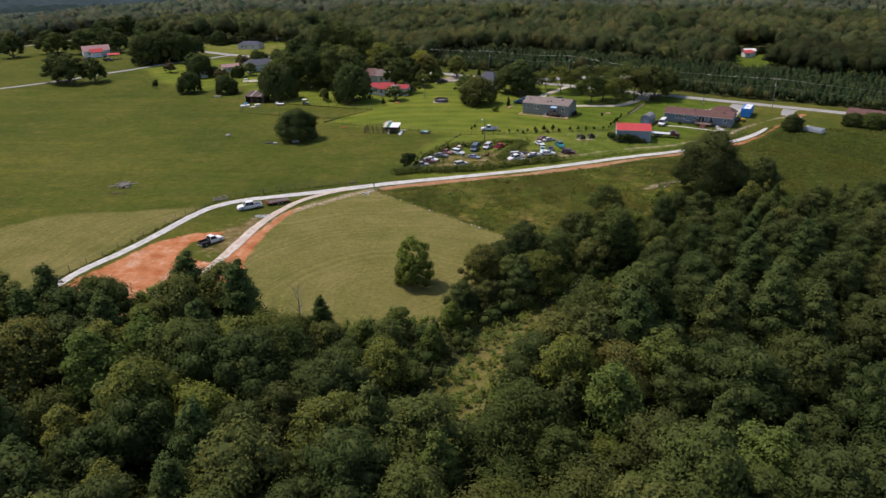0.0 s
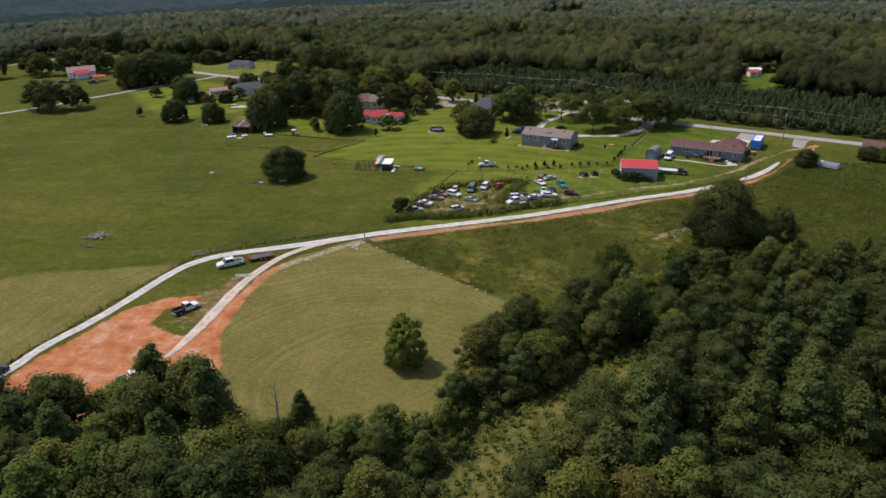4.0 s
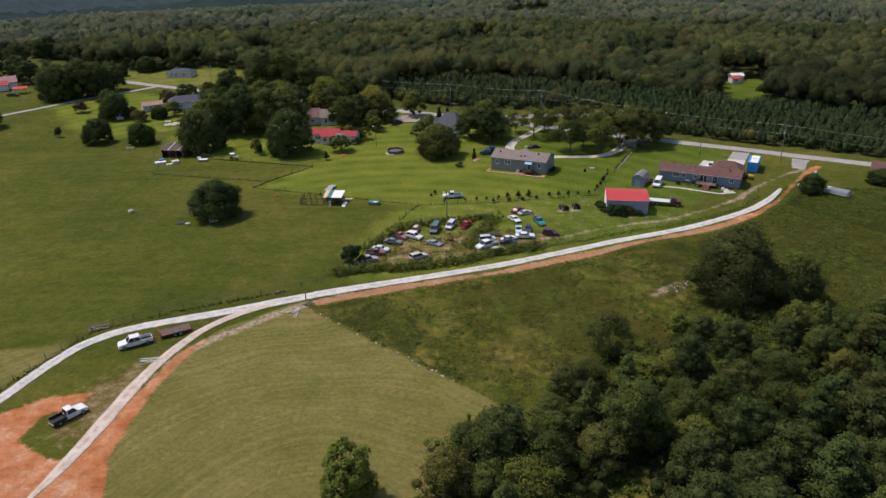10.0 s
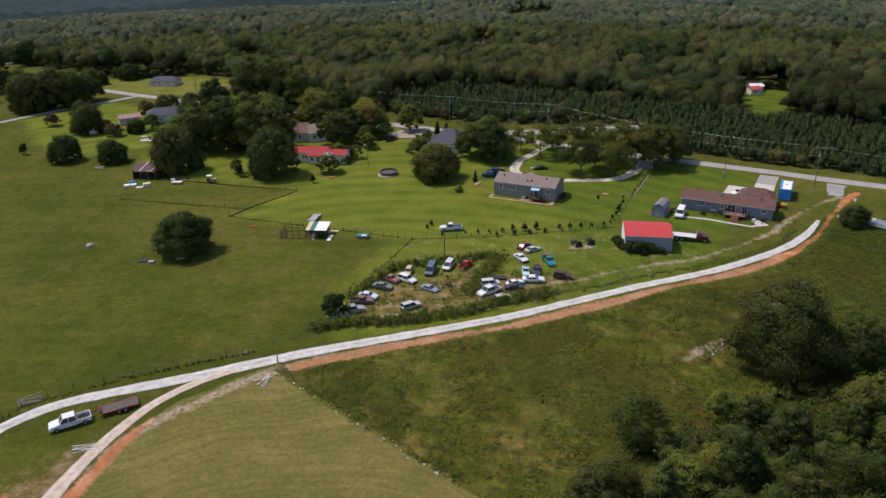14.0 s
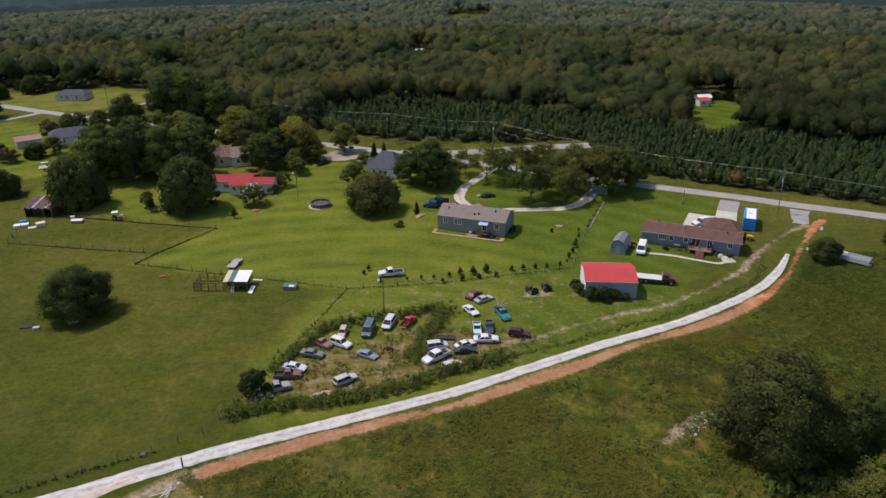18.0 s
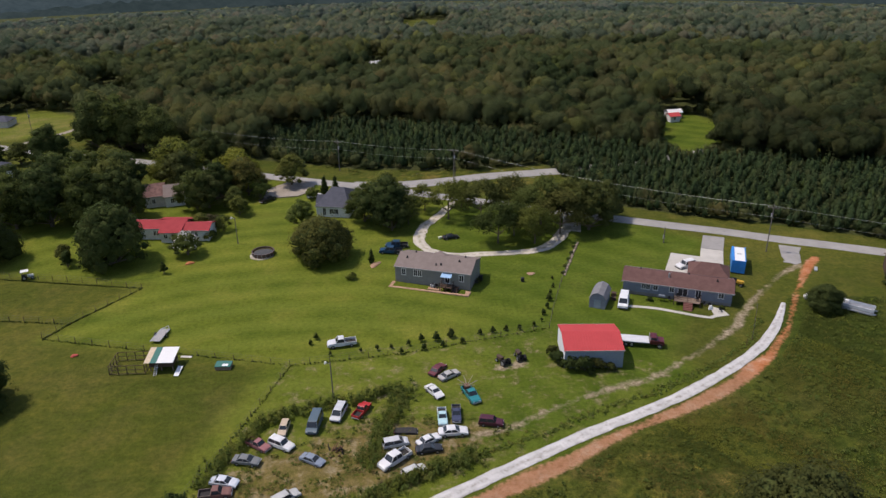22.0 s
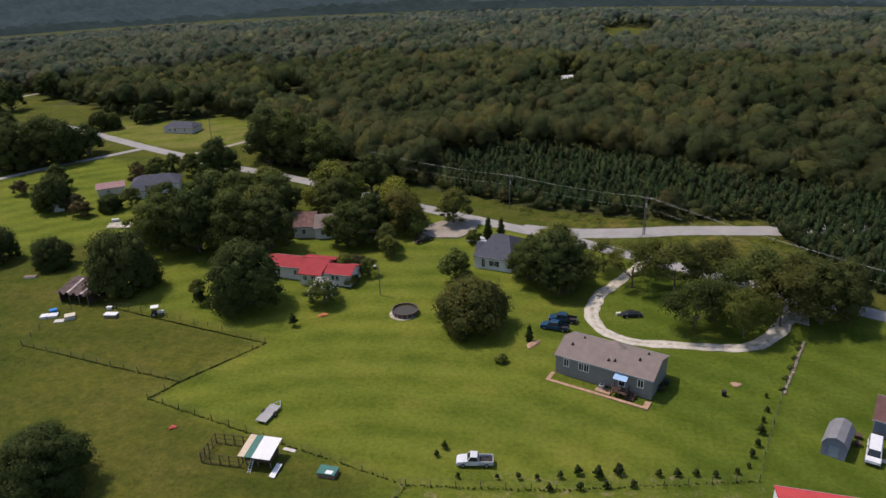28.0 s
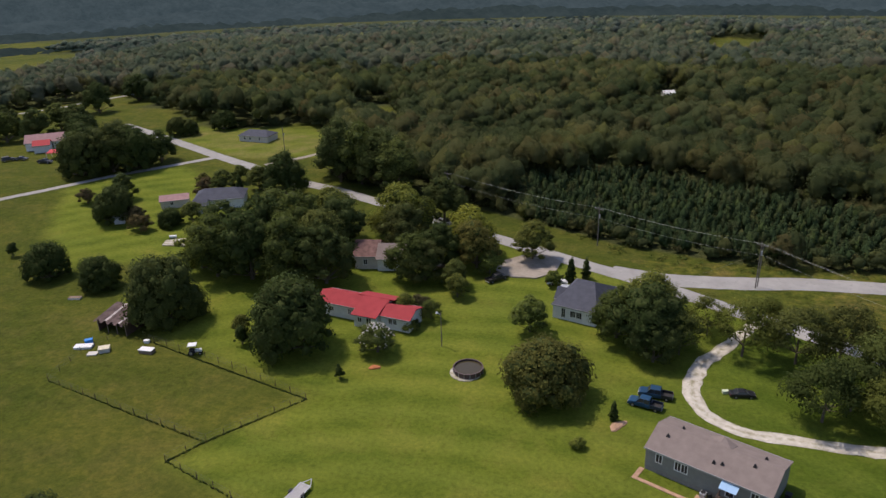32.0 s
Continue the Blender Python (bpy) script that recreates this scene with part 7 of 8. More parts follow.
slab(bm, [(4.9, -1.4, 0.12), (5.8, -1.6, 0.12), (5.9, 0.9, 0.5), (5.1, 1.0, 0.5)], 0.05)
part("ramp", bm, M["trim"], e, "white board leaning on the coop")
run = empty("chicken_run", pose(-54.3, 133.2, 0, 0, 0, -2), "fenced chicken run of posts and wire", "pen")
wirem, wn2, wl2, wb2 = mat("wire_mesh", 0.6, 0.3, 0.3)
wb2.inputs["Base Color"].default_value = (0.09, 0.09, 0.085, 1)
M["wire"] = wirem
RUN = [(0, 0), (5.9, 0), (5.9, 4.4), (0, 4.4)]
for (ax, ay), (bx, by) in zip(RUN, RUN[1:] + RUN[:1]):
    k_ = 4
    for j in range(k_):
        x, y = ax + (bx - ax) * j / k_, ay + (by - ay) * j / k_
        bm = B()
        rod(bm, (x, y, -0.1), (x, y, 1.7), 0.07, 0.07, 6)
        part("post", bm, M["dark_wood"], run)
    bm = B()
    for z in (0.08, 0.85, 1.65):
        rod(bm, (ax, ay, z), (bx, by, z), 0.05, 0.05, 5)
    part("rail", bm, M["dark_wood"], run)
    bm = B()
    L_ = math.dist((ax, ay), (bx, by))
    for j in range(1, int(L_ / 0.35)):
        t = j * 0.35 / L_
        rod(bm, (ax + (bx - ax) * t, ay + (by - ay) * t, 0.05), (ax + (bx - ax) * t, ay + (by - ay) * t, 1.65), 0.008, 0.008, 3)
    part("wire_netting", bm, M["wire"], run)


def simple_box(name, x, y, rz, L, W, H, material, label, category, lid=None, z=0.0):
    e = empty(name, pose(x, y, z, 0, 0, rz), label, category)
    bm = B()
    box(bm, -L / 2, L / 2, -W / 2, W / 2, 0.0, H * 0.82, 0.03)
    part("body", bm, material, e)
    bm = B()
    box(bm, -L / 2 - 0.06, L / 2 + 0.06, -W / 2 - 0.06, W / 2 + 0.06, H * 0.822, H, 0.03)
    part("lid", bm, lid or material, e)
    return e


simple_box("rabbit_hutch", -35.3, 133.2, -5, 2.6, 1.7, 0.9, M["wood"], "low wooden hutch with a green and white lid", "hutch", M["green_sheet"])
bm = B()
box(bm, -0.1, 0.9, -0.8, -0.1, 0.905, 0.94)
hut = bpy.data.objects["rabbit_hutch"]
part("patch", bm, M["trim"], hut, "white patch")
simple_box("storage_box", -93.6, 171.6, 5, 2.6, 1.3, 0.8, M["wood"], "wooden box with a white lid in the pasture", "box", M["trim"])
simple_box("feed_trough", -101.6, 169.9, 35, 1.9, 1.5, 0.9, M["cream_siding"], "cream feed box standing in the grass", "box", plain("cream_lid", (0.60, 0.54, 0.40), 0.7))
simple_box("cream_pallet", -103.0, 168.4, 20, 1.7, 1.2, 0.3, M["cream_siding"], "cream board lying on the grass", "board")
simple_box("white_boat_shell", -106.4, 170.0, 20, 3.2, 1.4, 0.5, M["trim"], "upturned white boat shell in the grass", "boat")
simple_box("blue_barrel_stack", -106.6, 171.6, 40, 1.3, 0.8, 0.9, M["tarp"], "blue plastic barrels lying together", "barrel")
simple_box("white_bench", -123.4, 186.3, 15, 2.6, 1.0, 0.5, M["trim"], "white bench under the round tree", "bench", M["wood"])
e = empty("propane_tank", pose(75.6, 146.1, 0, 0, 0, 20), "white rounded gas tank beside the round tree", "tank")
bm = B()
rod(bm, (-0.75, 0, 0.62), (0.75, 0, 0.62), 0.42, 0.42, 14)
rod(bm, (0.75, 0, 0.62), (0.98, 0, 0.62), 0.42, 0.2, 14)
rod(bm, (-0.75, 0, 0.62), (-0.98, 0, 0.62), 0.42, 0.2, 14)
part("vessel", bm, M["trim"], e)
bm = B()
rod(bm, (0, 0, 1.02), (0, 0, 1.16), 0.13, 0.13, 10)
part("valve_cap", bm, M["galv"], e)
for x in (-0.5, 0.5):
    bm = B()
    box(bm, x - 0.06, x + 0.06, -0.3, 0.3, 0, 0.34)
    part("foot", bm, M["galv"], e)
simple_box("sign_board", 84.3, 158.2, 60, 1.9, 0.5, 0.3, M["galv"], "grey board lying by the drive", "board")
simple_box("burn_barrel", 21.2, 159.9, 0, 0.6, 0.6, 0.9, M["black"], "black burn barrel on the lawn", "barrel")
simple_box("junk_heap", -73.0, 121.6, 30, 2.0, 1.2, 0.6, M["galv"], "pale metal junk under the pasture tree", "junk")
simple_box("water_trough", -78.5, 119.2, 10, 1.0, 0.7, 0.5, M["galv"], "galvanised trough in the pasture", "trough")
simple_box("cooler", -96.0, 174.6, 10, 1.0, 0.6, 0.6, M["trim"], "white chest beside the barn", "chest")
simple_box("play_set", -118.5, 221.0, 20, 1.2, 1.0, 1.6, M["black"], "dark playground frame on the sand", "play set")
simple_box("lawn_bench", -125.0, 221.6, 20, 1.8, 0.6, 0.6, M["trim"], "white bench by the sand patch", "bench")
simple_box("ride_on_toy", 5.9, 184.6, 20, 0.9, 0.5, 0.6, plain("pale_plastic", (0.55, 0.60, 0.42), 0.5), "pale ride-on toy beside the black car", "toy")


def mound(name, x, y, rz, L, W, H, material, label, category, seed):
    """A low heap with an uneven outline."""
    r_ = random.Random(seed)
    bm = B()
    bmesh.ops.create_icosphere(bm, subdivisions=3, radius=1)
    for v in bm.verts:
        k = 1 + 0.16 * math.sin(3 * math.atan2(v.co.y, v.co.x) + seed) + r_.uniform(-0.06, 0.06)
        v.co = Vector((v.co.x * L / 2 * k, v.co.y * W / 2 * k, max(-0.1, v.co.z * H * (1 + r_.uniform(-0.15, 0.15)))))
    ob = part(name, bm, material, None)
    ob.matrix_world = pose(x, y, 0.1, 0, 0, rz)
    return tagged(ob, label, category)


mound("planter", 23.6, 163.2, 0, 1.7, 1.2, 0.2, M["mulch"], "oval mulch bed in the lawn", "garden bed", 7)
mound("mulch_bed", -9.6, 171.6, 55, 3.4, 1.5, 0.3, M["mulch"], "long tan mulch bed in the lawn", "garden bed", 9)
mound("red_cloth", -62.6, 140.0, 25, 1.2, 0.9, 0.18, plain("red_cloth", (0.42, 0.08, 0.06), 0.9, 0, 0.3), "crumpled red cloth on the grass", "cloth", 9)
mound("clay_heap", -51.2, 177.4, 25, 2.0, 1.2, 0.3, plain("orange_clay", (0.48, 0.17, 0.07), 0.95, 0, 0.25), "small heap of orange clay", "clay heap", 9)
def grill(x, y, rz):
    e = empty("barbecue_grill", pose(x, y, 0, 0, 0, rz), "dark barbecue grill on legs beside the deck", "grill")
    for dx in (-0.6, 0.6):
        for dy in (-0.25, 0.25):
            bm = B()
            rod(bm, (dx, dy, 0), (dx, dy, 0.8), 0.035, 0.035, 5)
            part("leg", bm, M["black"], e)
    bm = B()
    box(bm, -0.7, 0.7, -0.32, 0.32, 0.8, 1.0, 0.03)
    part("body", bm, M["black"], e)
    bm = B()
    prism(bm, [(-0.7, 1.004), (-0.62, 1.3), (0.62, 1.3), (0.7, 1.004)], -0.3, 0.3)
    part("lid", bm, plain("steel_blue_lid", (0.20, 0.23, 0.28), 0.4, 0.3, 0.1), e)


def garden_chair(x, y, rz, z=0.0):
    e = empty("garden_chair", pose(x, y, z, 0, 0, rz), "dark metal garden chair", "chair", "garden chairs")
    for dx in (-0.24, 0.24):
        for dy in (-0.24, 0.24):
            bm = B()
            rod(bm, (dx, dy, 0), (dx, dy, 0.42), 0.025, 0.025, 5)
            part("leg", bm, M["black"], e)
    bm = B()
    box(bm, -0.28, 0.28, -0.28, 0.28, 0.42, 0.47, 0.01)
    part("seat", bm, M["bed_liner"], e)
    bm = B()
    box(bm, -0.28, 0.28, 0.24, 0.29, 0.472, 0.95, 0.01)
    part("backrest", bm, M["bed_liner"], e)


mh = bpy.data.objects["mobile_home"].matrix_world
for kind, u, v, rz in (("grill", 7.7, -1.4, -24), ("chair", 15.8, -1.2, 10), ("chair", 16.6, -1.0, 160), ("chair", 9.3, -0.9, 30)):
    q = mh @ Vector((u, v, 0))
    if kind == "grill":
        grill(q.x, q.y, rz)
    else:
        garden_chair(q.x, q.y, rz)
for u, v, rz in ((10.7, -1.0, 20), (14.2, -1.2, 200)):
    q = mh @ Vector((u, v, 0))
    garden_chair(q.x, q.y, rz, 0.955)
garden_chair(56.3, 142.4, 40, 0.175)
mound("white_planter", 54.9, 143.9, 0, 0.9, 0.8, 0.75, M["trim"], "rounded white garden planter on the pad", "planter", 3)
hm = bpy.data.objects["house"].matrix_world
for u, v, rz in ((9.4, -1.0, 15), (13.2, -1.4, 80), (16.9, 3.0, 10)):
    q = hm @ Vector((u, v, 0))
    garden_chair(q.x, q.y, rz)
q = hm @ Vector((17.2, 5.2, 0))
simple_box("wheeled_bin", q.x, q.y, -20, 0.7, 0.7, 1.1, M["black"], "black wheeled bin beside the house", "bin")
for x, y, s_ in ((37.6, 149.8, 0.8), (38.2, 151.6, 0.9)):
    simple_box("tool_crate", x, y, -25, s_, s_ * 0.8, 0.7, M["dark_wood"], "dark crate beside the garden shed", "crate")

mound("straw_bale", -96.5, 128.1, 20, 1.5, 0.9, 0.6, M["concrete_block"], "pale bale lying in the pasture", "bale", 6)
simple_box("rubber_mat", -80.8, 120.2, 15, 1.9, 1.3, 0.2, M["black"], "dark folded mat in the pasture", "mat")
mound("tree_stump", -47.1, 83.8, 0, 0.9, 0.8, 0.5, M["wood"], "cut stump beside the gravel drive", "stump", 4)
simple_box("loose_board", -42.6, 137.4, -10, 1.9, 0.5, 0.14, M["cream_siding"], "cream board lying beside the coop", "board")
brush = empty("fallen_fence", pose(-75.6, 69.6, 0, 0, 0, 25), "fallen grey fence rails beside the track", "fence rails")
for k in range(7):
    bm = B()
    a = 0.35 * math.sin(k * 2.3)
    rod(bm, (-1.7, -0.6 + 0.2 * k, 0.15 + 0.05 * k), (1.7 * math.cos(a), -0.6 + 0.2 * k + 1.7 * math.sin(a), 0.2 + 0.09 * k), 0.06, 0.05, 6)
    part("rail", bm, M["deadwood"], brush)

# ---- lamp posts, utility poles and wires ----
M["pole"] = plain("grey_pole_wood", (0.16, 0.14, 0.12), 0.9, 0, 0.25)
M["cable"] = plain("overhead_cable", (0.30, 0.32, 0.28), 0.5, 0.2, 0.05)
M["insulator"] = plain("grey_insulator", (0.40, 0.40, 0.40), 0.4, 0, 0.05)


def lamp_post(x, y, h, label):
    e = empty("yard_lamp", pose(x, y, 0), label, "lamp post")
    bm = B()
    rod(bm, (0, 0, -0.2), (0, 0, h), 0.11, 0.08, 8)
    part("pole", bm, M["pole"], e)
    bm = B()
    rod(bm, (0, 0, h - 0.3), (-0.7, -0.2, h + 0.1), 0.035, 0.035, 6)
    part("arm", bm, M["galv"], e)
    bm = B()
    frustum(bm, (-0.95, -0.5), (-0.85, -0.6), h - 0.12, h + 0.14, 0.24, 0.12)
    part("lamp_head", bm, M["trim"], e)


lamp_post(-16.1, 121.4, 7.4, "tall yard lamp on a thin wooden pole")
lamp_post(-42.1, 187.2, 6.8, "yard lamp near the pool on a wooden pole")


def utility_pole(x, y, h, label, arm=True, twin=False):
    e = empty("utility_pole", pose(x, y, float(height(x, y)), 0, 0, 60), label, "utility pole")
    for dx in ((-0.45, 0.45) if twin else (0,)):
        bm = B()
        rod(bm, (dx, 0, -0.3), (dx, 0, h if dx <= 0 else h - 1.2), 0.13, 0.085, 8)
        part("pole", bm, M["pole"], e)
    if arm:
        bm = B()
        box(bm, -0.07, 0.07, -1.2, 1.2, h - 0.85, h - 0.7)
        part("crossarm", bm, M["pole"], e)
        for y_ in (-1.1, -0.4, 1.1):
            bm = B()
            rod(bm, (0, y_, h - 0.698), (0, y_, h - 0.45), 0.06, 0.05, 6)
            part("insulator", bm, M["insulator"], e)
    bm = B()
    rod(bm, (0.3, 0.1, h - 3.1), (0.3, 0.1, h - 2.2), 0.22, 0.22, 8)
    part("transformer", bm, M["galv"], e)


utility_pole(-20.5, 241.1, 9.9, "wooden utility pole at the pine edge")
utility_pole(13.4, 226.0, 10.2, "twin wooden utility poles beside the road", True, True)
utility_pole(78.4, 168.3, 11.4, "wooden utility pole at the drive mouth")
utility_pole(-64.0, 262.0, 9.5, "wooden utility pole among roadside trees")
utility_pole(-135.6, 299.2, 10.0, "slim utility pole by the far house", False)
utility_pole(57.5, 176.0, 4.0, "short weathered roadside post", False)


def cable(a, b_, sag, label="slack overhead power line"):
    bm = B()
    rings = []
    for k in range(15):
        t = k / 14
        p = Vector(a).lerp(Vector(b_), t) - Vector((0, 0, sag * 4 * t * (1 - t)))
        rings.append([bm.verts.new(p + Vector(q) * 0.015) for q in ((0.7, 0.7, 0), (0, 0, 1), (-0.7, -0.7, 0), (0, 0, -1))])
    for u, v in zip(rings, rings[1:]):
        for k in range(4):
            bm.faces.new((u[k], u[(k + 1) % 4], v[(k + 1) % 4], v[k]))
    bm.faces.new(rings[0][::-1])
    bm.faces.new(rings[-1])
    ob = part("power_line", bm, M["cable"], None)
    return tagged(ob, label, "power line")


for dz, dx in ((0, 0.0), (-0.1, 0.9), (-2.6, 0.3)):
    cable((-64 + dx, 262, 9.1 + dz), (-20.5 + dx, 241.1, 9.5 + dz), 0.9)
    cable((-20.5 + dx, 241.1, 9.5 + dz), (13.4 + dx, 226, 9.8 + dz), 0.7)
    cable((13.4 + dx, 226, 9.8 + dz), (78.4 + dx, 168.3, 11.0 + dz), 1.6)
    cable((78.4 + dx, 168.3, 11.0 + dz), (150 + dx, 132, 10.0 + dz), 1.2)
cable((13.4, 226, 8), (-10, 208, 4.5), 0.6, "service cable to the white house")

# ---- fences ----
def fence(pts, gap, h, label, rails=(0.35, 0.75, 1.15), thick=0.048, material=None, mesh=False):
    e = empty("fence", pose(0, 0, 0), label, "fence")
    material = material or M["dark_wood"]
    for (ax, ay), (bx, by) in zip(pts, pts[1:]):
        L_ = math.dist((ax, ay), (bx, by))
        k_ = max(1, round(L_ / gap))
        for j in range(k_):
            x, y = ax + (bx - ax) * j / k_, ay + (by - ay) * j / k_
            bm = B()
            hh = h * rng.uniform(0.92, 1.08)
            rod(bm, (x, y, -0.2), (x + rng.uniform(-0.05, 0.05), y, hh), thick * 1.1, thick, 6)
            part("post", bm, material, e)
        bm = B()
        for z in rails:
            rod(bm, (ax, ay, z * h), (bx, by, z * h), 0.014, 0.014, 4)
        part("wire", bm, M["wire"], e)
    return e


fence([(-103.9, 159.0), (-67.8, 151.8)], 3.2, 1.25, "dark wire fence on wooden posts across the pasture")
fence([(-58.2, 165.6), (-67.6, 151.9), (-70.6, 146.4)], 3.0, 1.25, "dark wire fence on wooden posts beside the lawn")
fence([(-70.6, 146.4), (-24.1, 132.5)], 3.4, 1.2, "wire fence on wooden posts below the lawn")
fence([(-24.1, 132.5), (-4, 134.6), (10, 137.2), (22.6, 140.2)], 3.2, 1.2, "wire fence on wooden posts below the saplings")
fence([(22.6, 140.2), (25.2, 148), (30.2, 161.2), (37.4, 178.0)], 3.0, 1.1, "wire fence on wooden posts between the yards")
fence([(-24.1, 132.5), (-27.6, 121.8), (-31.5, 110), (-37.5, 95), (-40.2, 88)], 3.4, 1.2, "wire fence on wooden posts beside the junk lot")
fence([(-58.2, 165.6), (-72, 170.2), (-85.4, 173.6), (-97.8, 175.6)], 3.4, 1.2, "wire fence on wooden posts above the paddock")
fence([(-103.9, 159.0), (-105.4, 168.2), (-103.0, 175.8)], 3.0, 1.2, "wire fence on wooden posts beside the barn")
fence([(-40.2, 88), (-46.2, 84.4), (-54, 80.6), (-63, 76.8), (-70.8, 73.0), (-76.2, 68.2), (-79.8, 59.6), (-82.2, 50), (-85, 39.8), (-88.8, 29), (-91, 18)], 3.6, 1.2, "wire pasture fence along the gravel track")
fence([(55.5, 130.2), (57.2, 131.6), (63.2, 142.0), (64.5, 146)], 3.2, 1.4, "green wire fence beside the gravel drive")
gate = empty("gate_post", pose(-41.1, 81.2, 0), "weathered wooden gate post beside the drive", "post")
bm = B()
rod(bm, (0, 0, -0.2), (0.03, 0, 1.7), 0.12, 0.10, 8)
part("post", bm, M["wood"], gate)

# white stone edging with shrubs between the yards
M["edge_stone"] = plain("tan_edging_stone", (0.34, 0.27, 0.20), 0.9, 0, 0.2)
edging = empty("stone_edging", pose(0, 0, 0), "row of pale edging stones between two yards", "edging")
for k in range(34):
    t = k / 33
    x, y = (30.6 + 7.0 * t + rng.uniform(-0.12, 0.12), 161.6 + 16.6 * t)
    bm = B()
    box(bm, x - 0.22, x + 0.22, y - 0.2, y + 0.2, -0.05, rng.uniform(0.24, 0.34), 0.05)
    part("stone", bm, M["edge_stone"], edging)
for k in range(5):
    tree(30.4 + 1.4 * k, 162.6 + 3.3 * k, K["bush"][k % 2], 0.42, k, "small green shrub beside the edging stones", "garden_shrub", "shrub", "shrubs along the edging")

# saplings along the lawn fence
SAPLINGS = [(-20.3, 141.0, 0.9), (-21.1, 139.2, 0.7), (-17.4, 135.2, 0.6), (-12.1, 135.8, 0.6), (-9.2, 136.2, 0.75), (-6.7, 136.4, 0.7), (-3.6, 137.1, 0.8), (-1.3, 138.2, 1.0), (1.4, 138.0, 1.25), (4.2, 138.9, 1.25), (9.5, 139.3, 0.85), (11.9, 139.7, 0.9), (14.5, 140.2, 0.8), (17.0, 140.3, 0.8), (19.9, 141.4, 0.75), (21.7, 142.9, 0.6), (22.6, 145.3, 0.9), (23.8, 147.8, 0.9), (24.8, 150.8, 1.1), (25.8, 153.7, 0.7), (26.9, 156.4, 0.7), (27.6, 160.2, 0.6), (-5.0, 134.5, 0.8), (-1.0, 135.2, 0.9), (2.5, 136.0, 0.8), (6.0, 136.6, 0.9)]
for x, y, s in SAPLINGS:
    tree(x, y, rng.choice(K["sapling"]), s * 0.85, rng.uniform(0, 6), "small staked sapling in the lawn", "sapling", "sapling", "saplings along the lawn")
for x, y, s in ((23.2, 126.6, 1.3), (25.4, 126.0, 1.4), (27.8, 126.2, 1.1), (21.6, 129.0, 1.1), (21.2, 131.6, 0.9), (29.8, 125.6, 0.7), (11.9, 160.4, 0.5), (-49.0, 192.2, 0.9), (44.5, 148.6, 0.5), (57.0, 143.6, 0.45)):
    tree(x, y, rng.choice(K["wall_bush"]), s, rng.uniform(0, 6), "leafy shrub growing against the building", "shrub", "shrub")

# white blossoms on the crape myrtle by the red-roofed house
bm = B()
r = random.Random(8)
for k in range(130):
    a, q = r.uniform(0, 6.28), r.uniform(0.2, 3.3)
    z = 4.7 - q * q * 0.30 + r.uniform(-0.25, 0.3)
    bmesh.ops.create_icosphere(bm, subdivisions=1, radius=r.uniform(0.10, 0.2), matrix=Matrix.Translation((-52.7 + math.cos(a) * q, 182.6 + math.sin(a) * q, z + 0.9)))
host = [o for o in scene.objects if o.name.startswith("shade_tree") and abs(o.location.x + 52.7) < 0.1 and abs(o.location.y - 182.6) < 0.1][0]
bl = part("blossom", bm, M["blossom"], None, "white blossoms")
bl.parent = host
bl.matrix_parent_inverse = host.matrix_world.inverted() if host.matrix_world.translation.length else Matrix.LocRotScale(host.location, host.rotation_euler, host.scale).inverted()

# log pile and stumps in the pasture
logs = empty("log_pile", pose(-104.2, 78.2, 0), "pile of grey cut logs in the pasture", "log pile")
for k in range(16):
    bm = B()
    a = r.uniform(0, 3.14)
    x, y, L_ = r.uniform(-2.4, 2.4), r.uniform(-1.2, 1.2), r.uniform(0.8, 1.9)
    z = 0.22 + r.uniform(0, 0.5)
    rod(bm, (x - math.cos(a) * L_, y - math.sin(a) * L_, max(0.12, z - 0.2)), (x + math.cos(a) * L_, y + math.sin(a) * L_, z), r.uniform(0.10, 0.22), r.uniform(0.05, 0.14), 7)
    part("log", bm, M["deadwood"], logs)
logs2 = empty("brush_pile", pose(-102.7, 72.4, 0), "low pile of dark brush in the pasture", "brush pile")
for k in range(10):
    bm = B()
    a = r.uniform(0, 3.14)
    x, y = r.uniform(-1.6, 1.6), r.uniform(-0.5, 0.5)
    rod(bm, (x - math.cos(a), y - math.sin(a) * 0.6, 0.06), (x + math.cos(a), y + math.sin(a) * 0.6, r.uniform(0.2, 0.5)), 0.07, 0.03, 6)
    part("branch", bm, M["bark"], logs2)
pipes = empty("pipe_bundle", pose(-62.0, 59.3, 0, 0, 0, 30), "loose white pipes lying on the grass", "pipe bundle")
pipes2 = empty("pipe_bundle", pose(-41.8, 75.9, 0, 0, 0, 50), "loose pale boards lying by the gate", "pipe bundle")
for own in (pipes, pipes2):
    for k in range(6):
        bm = B()
        a = r.uniform(-0.7, 0.7)
        rod(bm, (-1.6 * math.cos(a), -0.7 + k * 0.22 - 1.6 * math.sin(a), 0.16 + 0.03 * k), (1.6 * math.cos(a), -0.7 + k * 0.22 + 1.6 * math.sin(a), 0.18 + 0.03 * k), 0.035, 0.035, 6)
        part("pipe", bm, M["trim"], own)
junk = empty("engine_scrap", pose(-15.2, 109.0, 0), "tangled dark engine scrap in the lot", "scrap")
for k in range(14):
    bm = B()
    a = r.uniform(0, 6.28)
    x, y = r.uniform(-1.2, 1.2), r.uniform(-0.9, 0.9)
    rod(bm, (x, y, 0.05), (x + math.cos(a) * 0.7, y + math.sin(a) * 0.7, r.uniform(0.2, 1.1)), 0.12, 0.05, 6)
    part("scrap_piece", bm, M["rust"] if k % 3 else M["black"], junk)
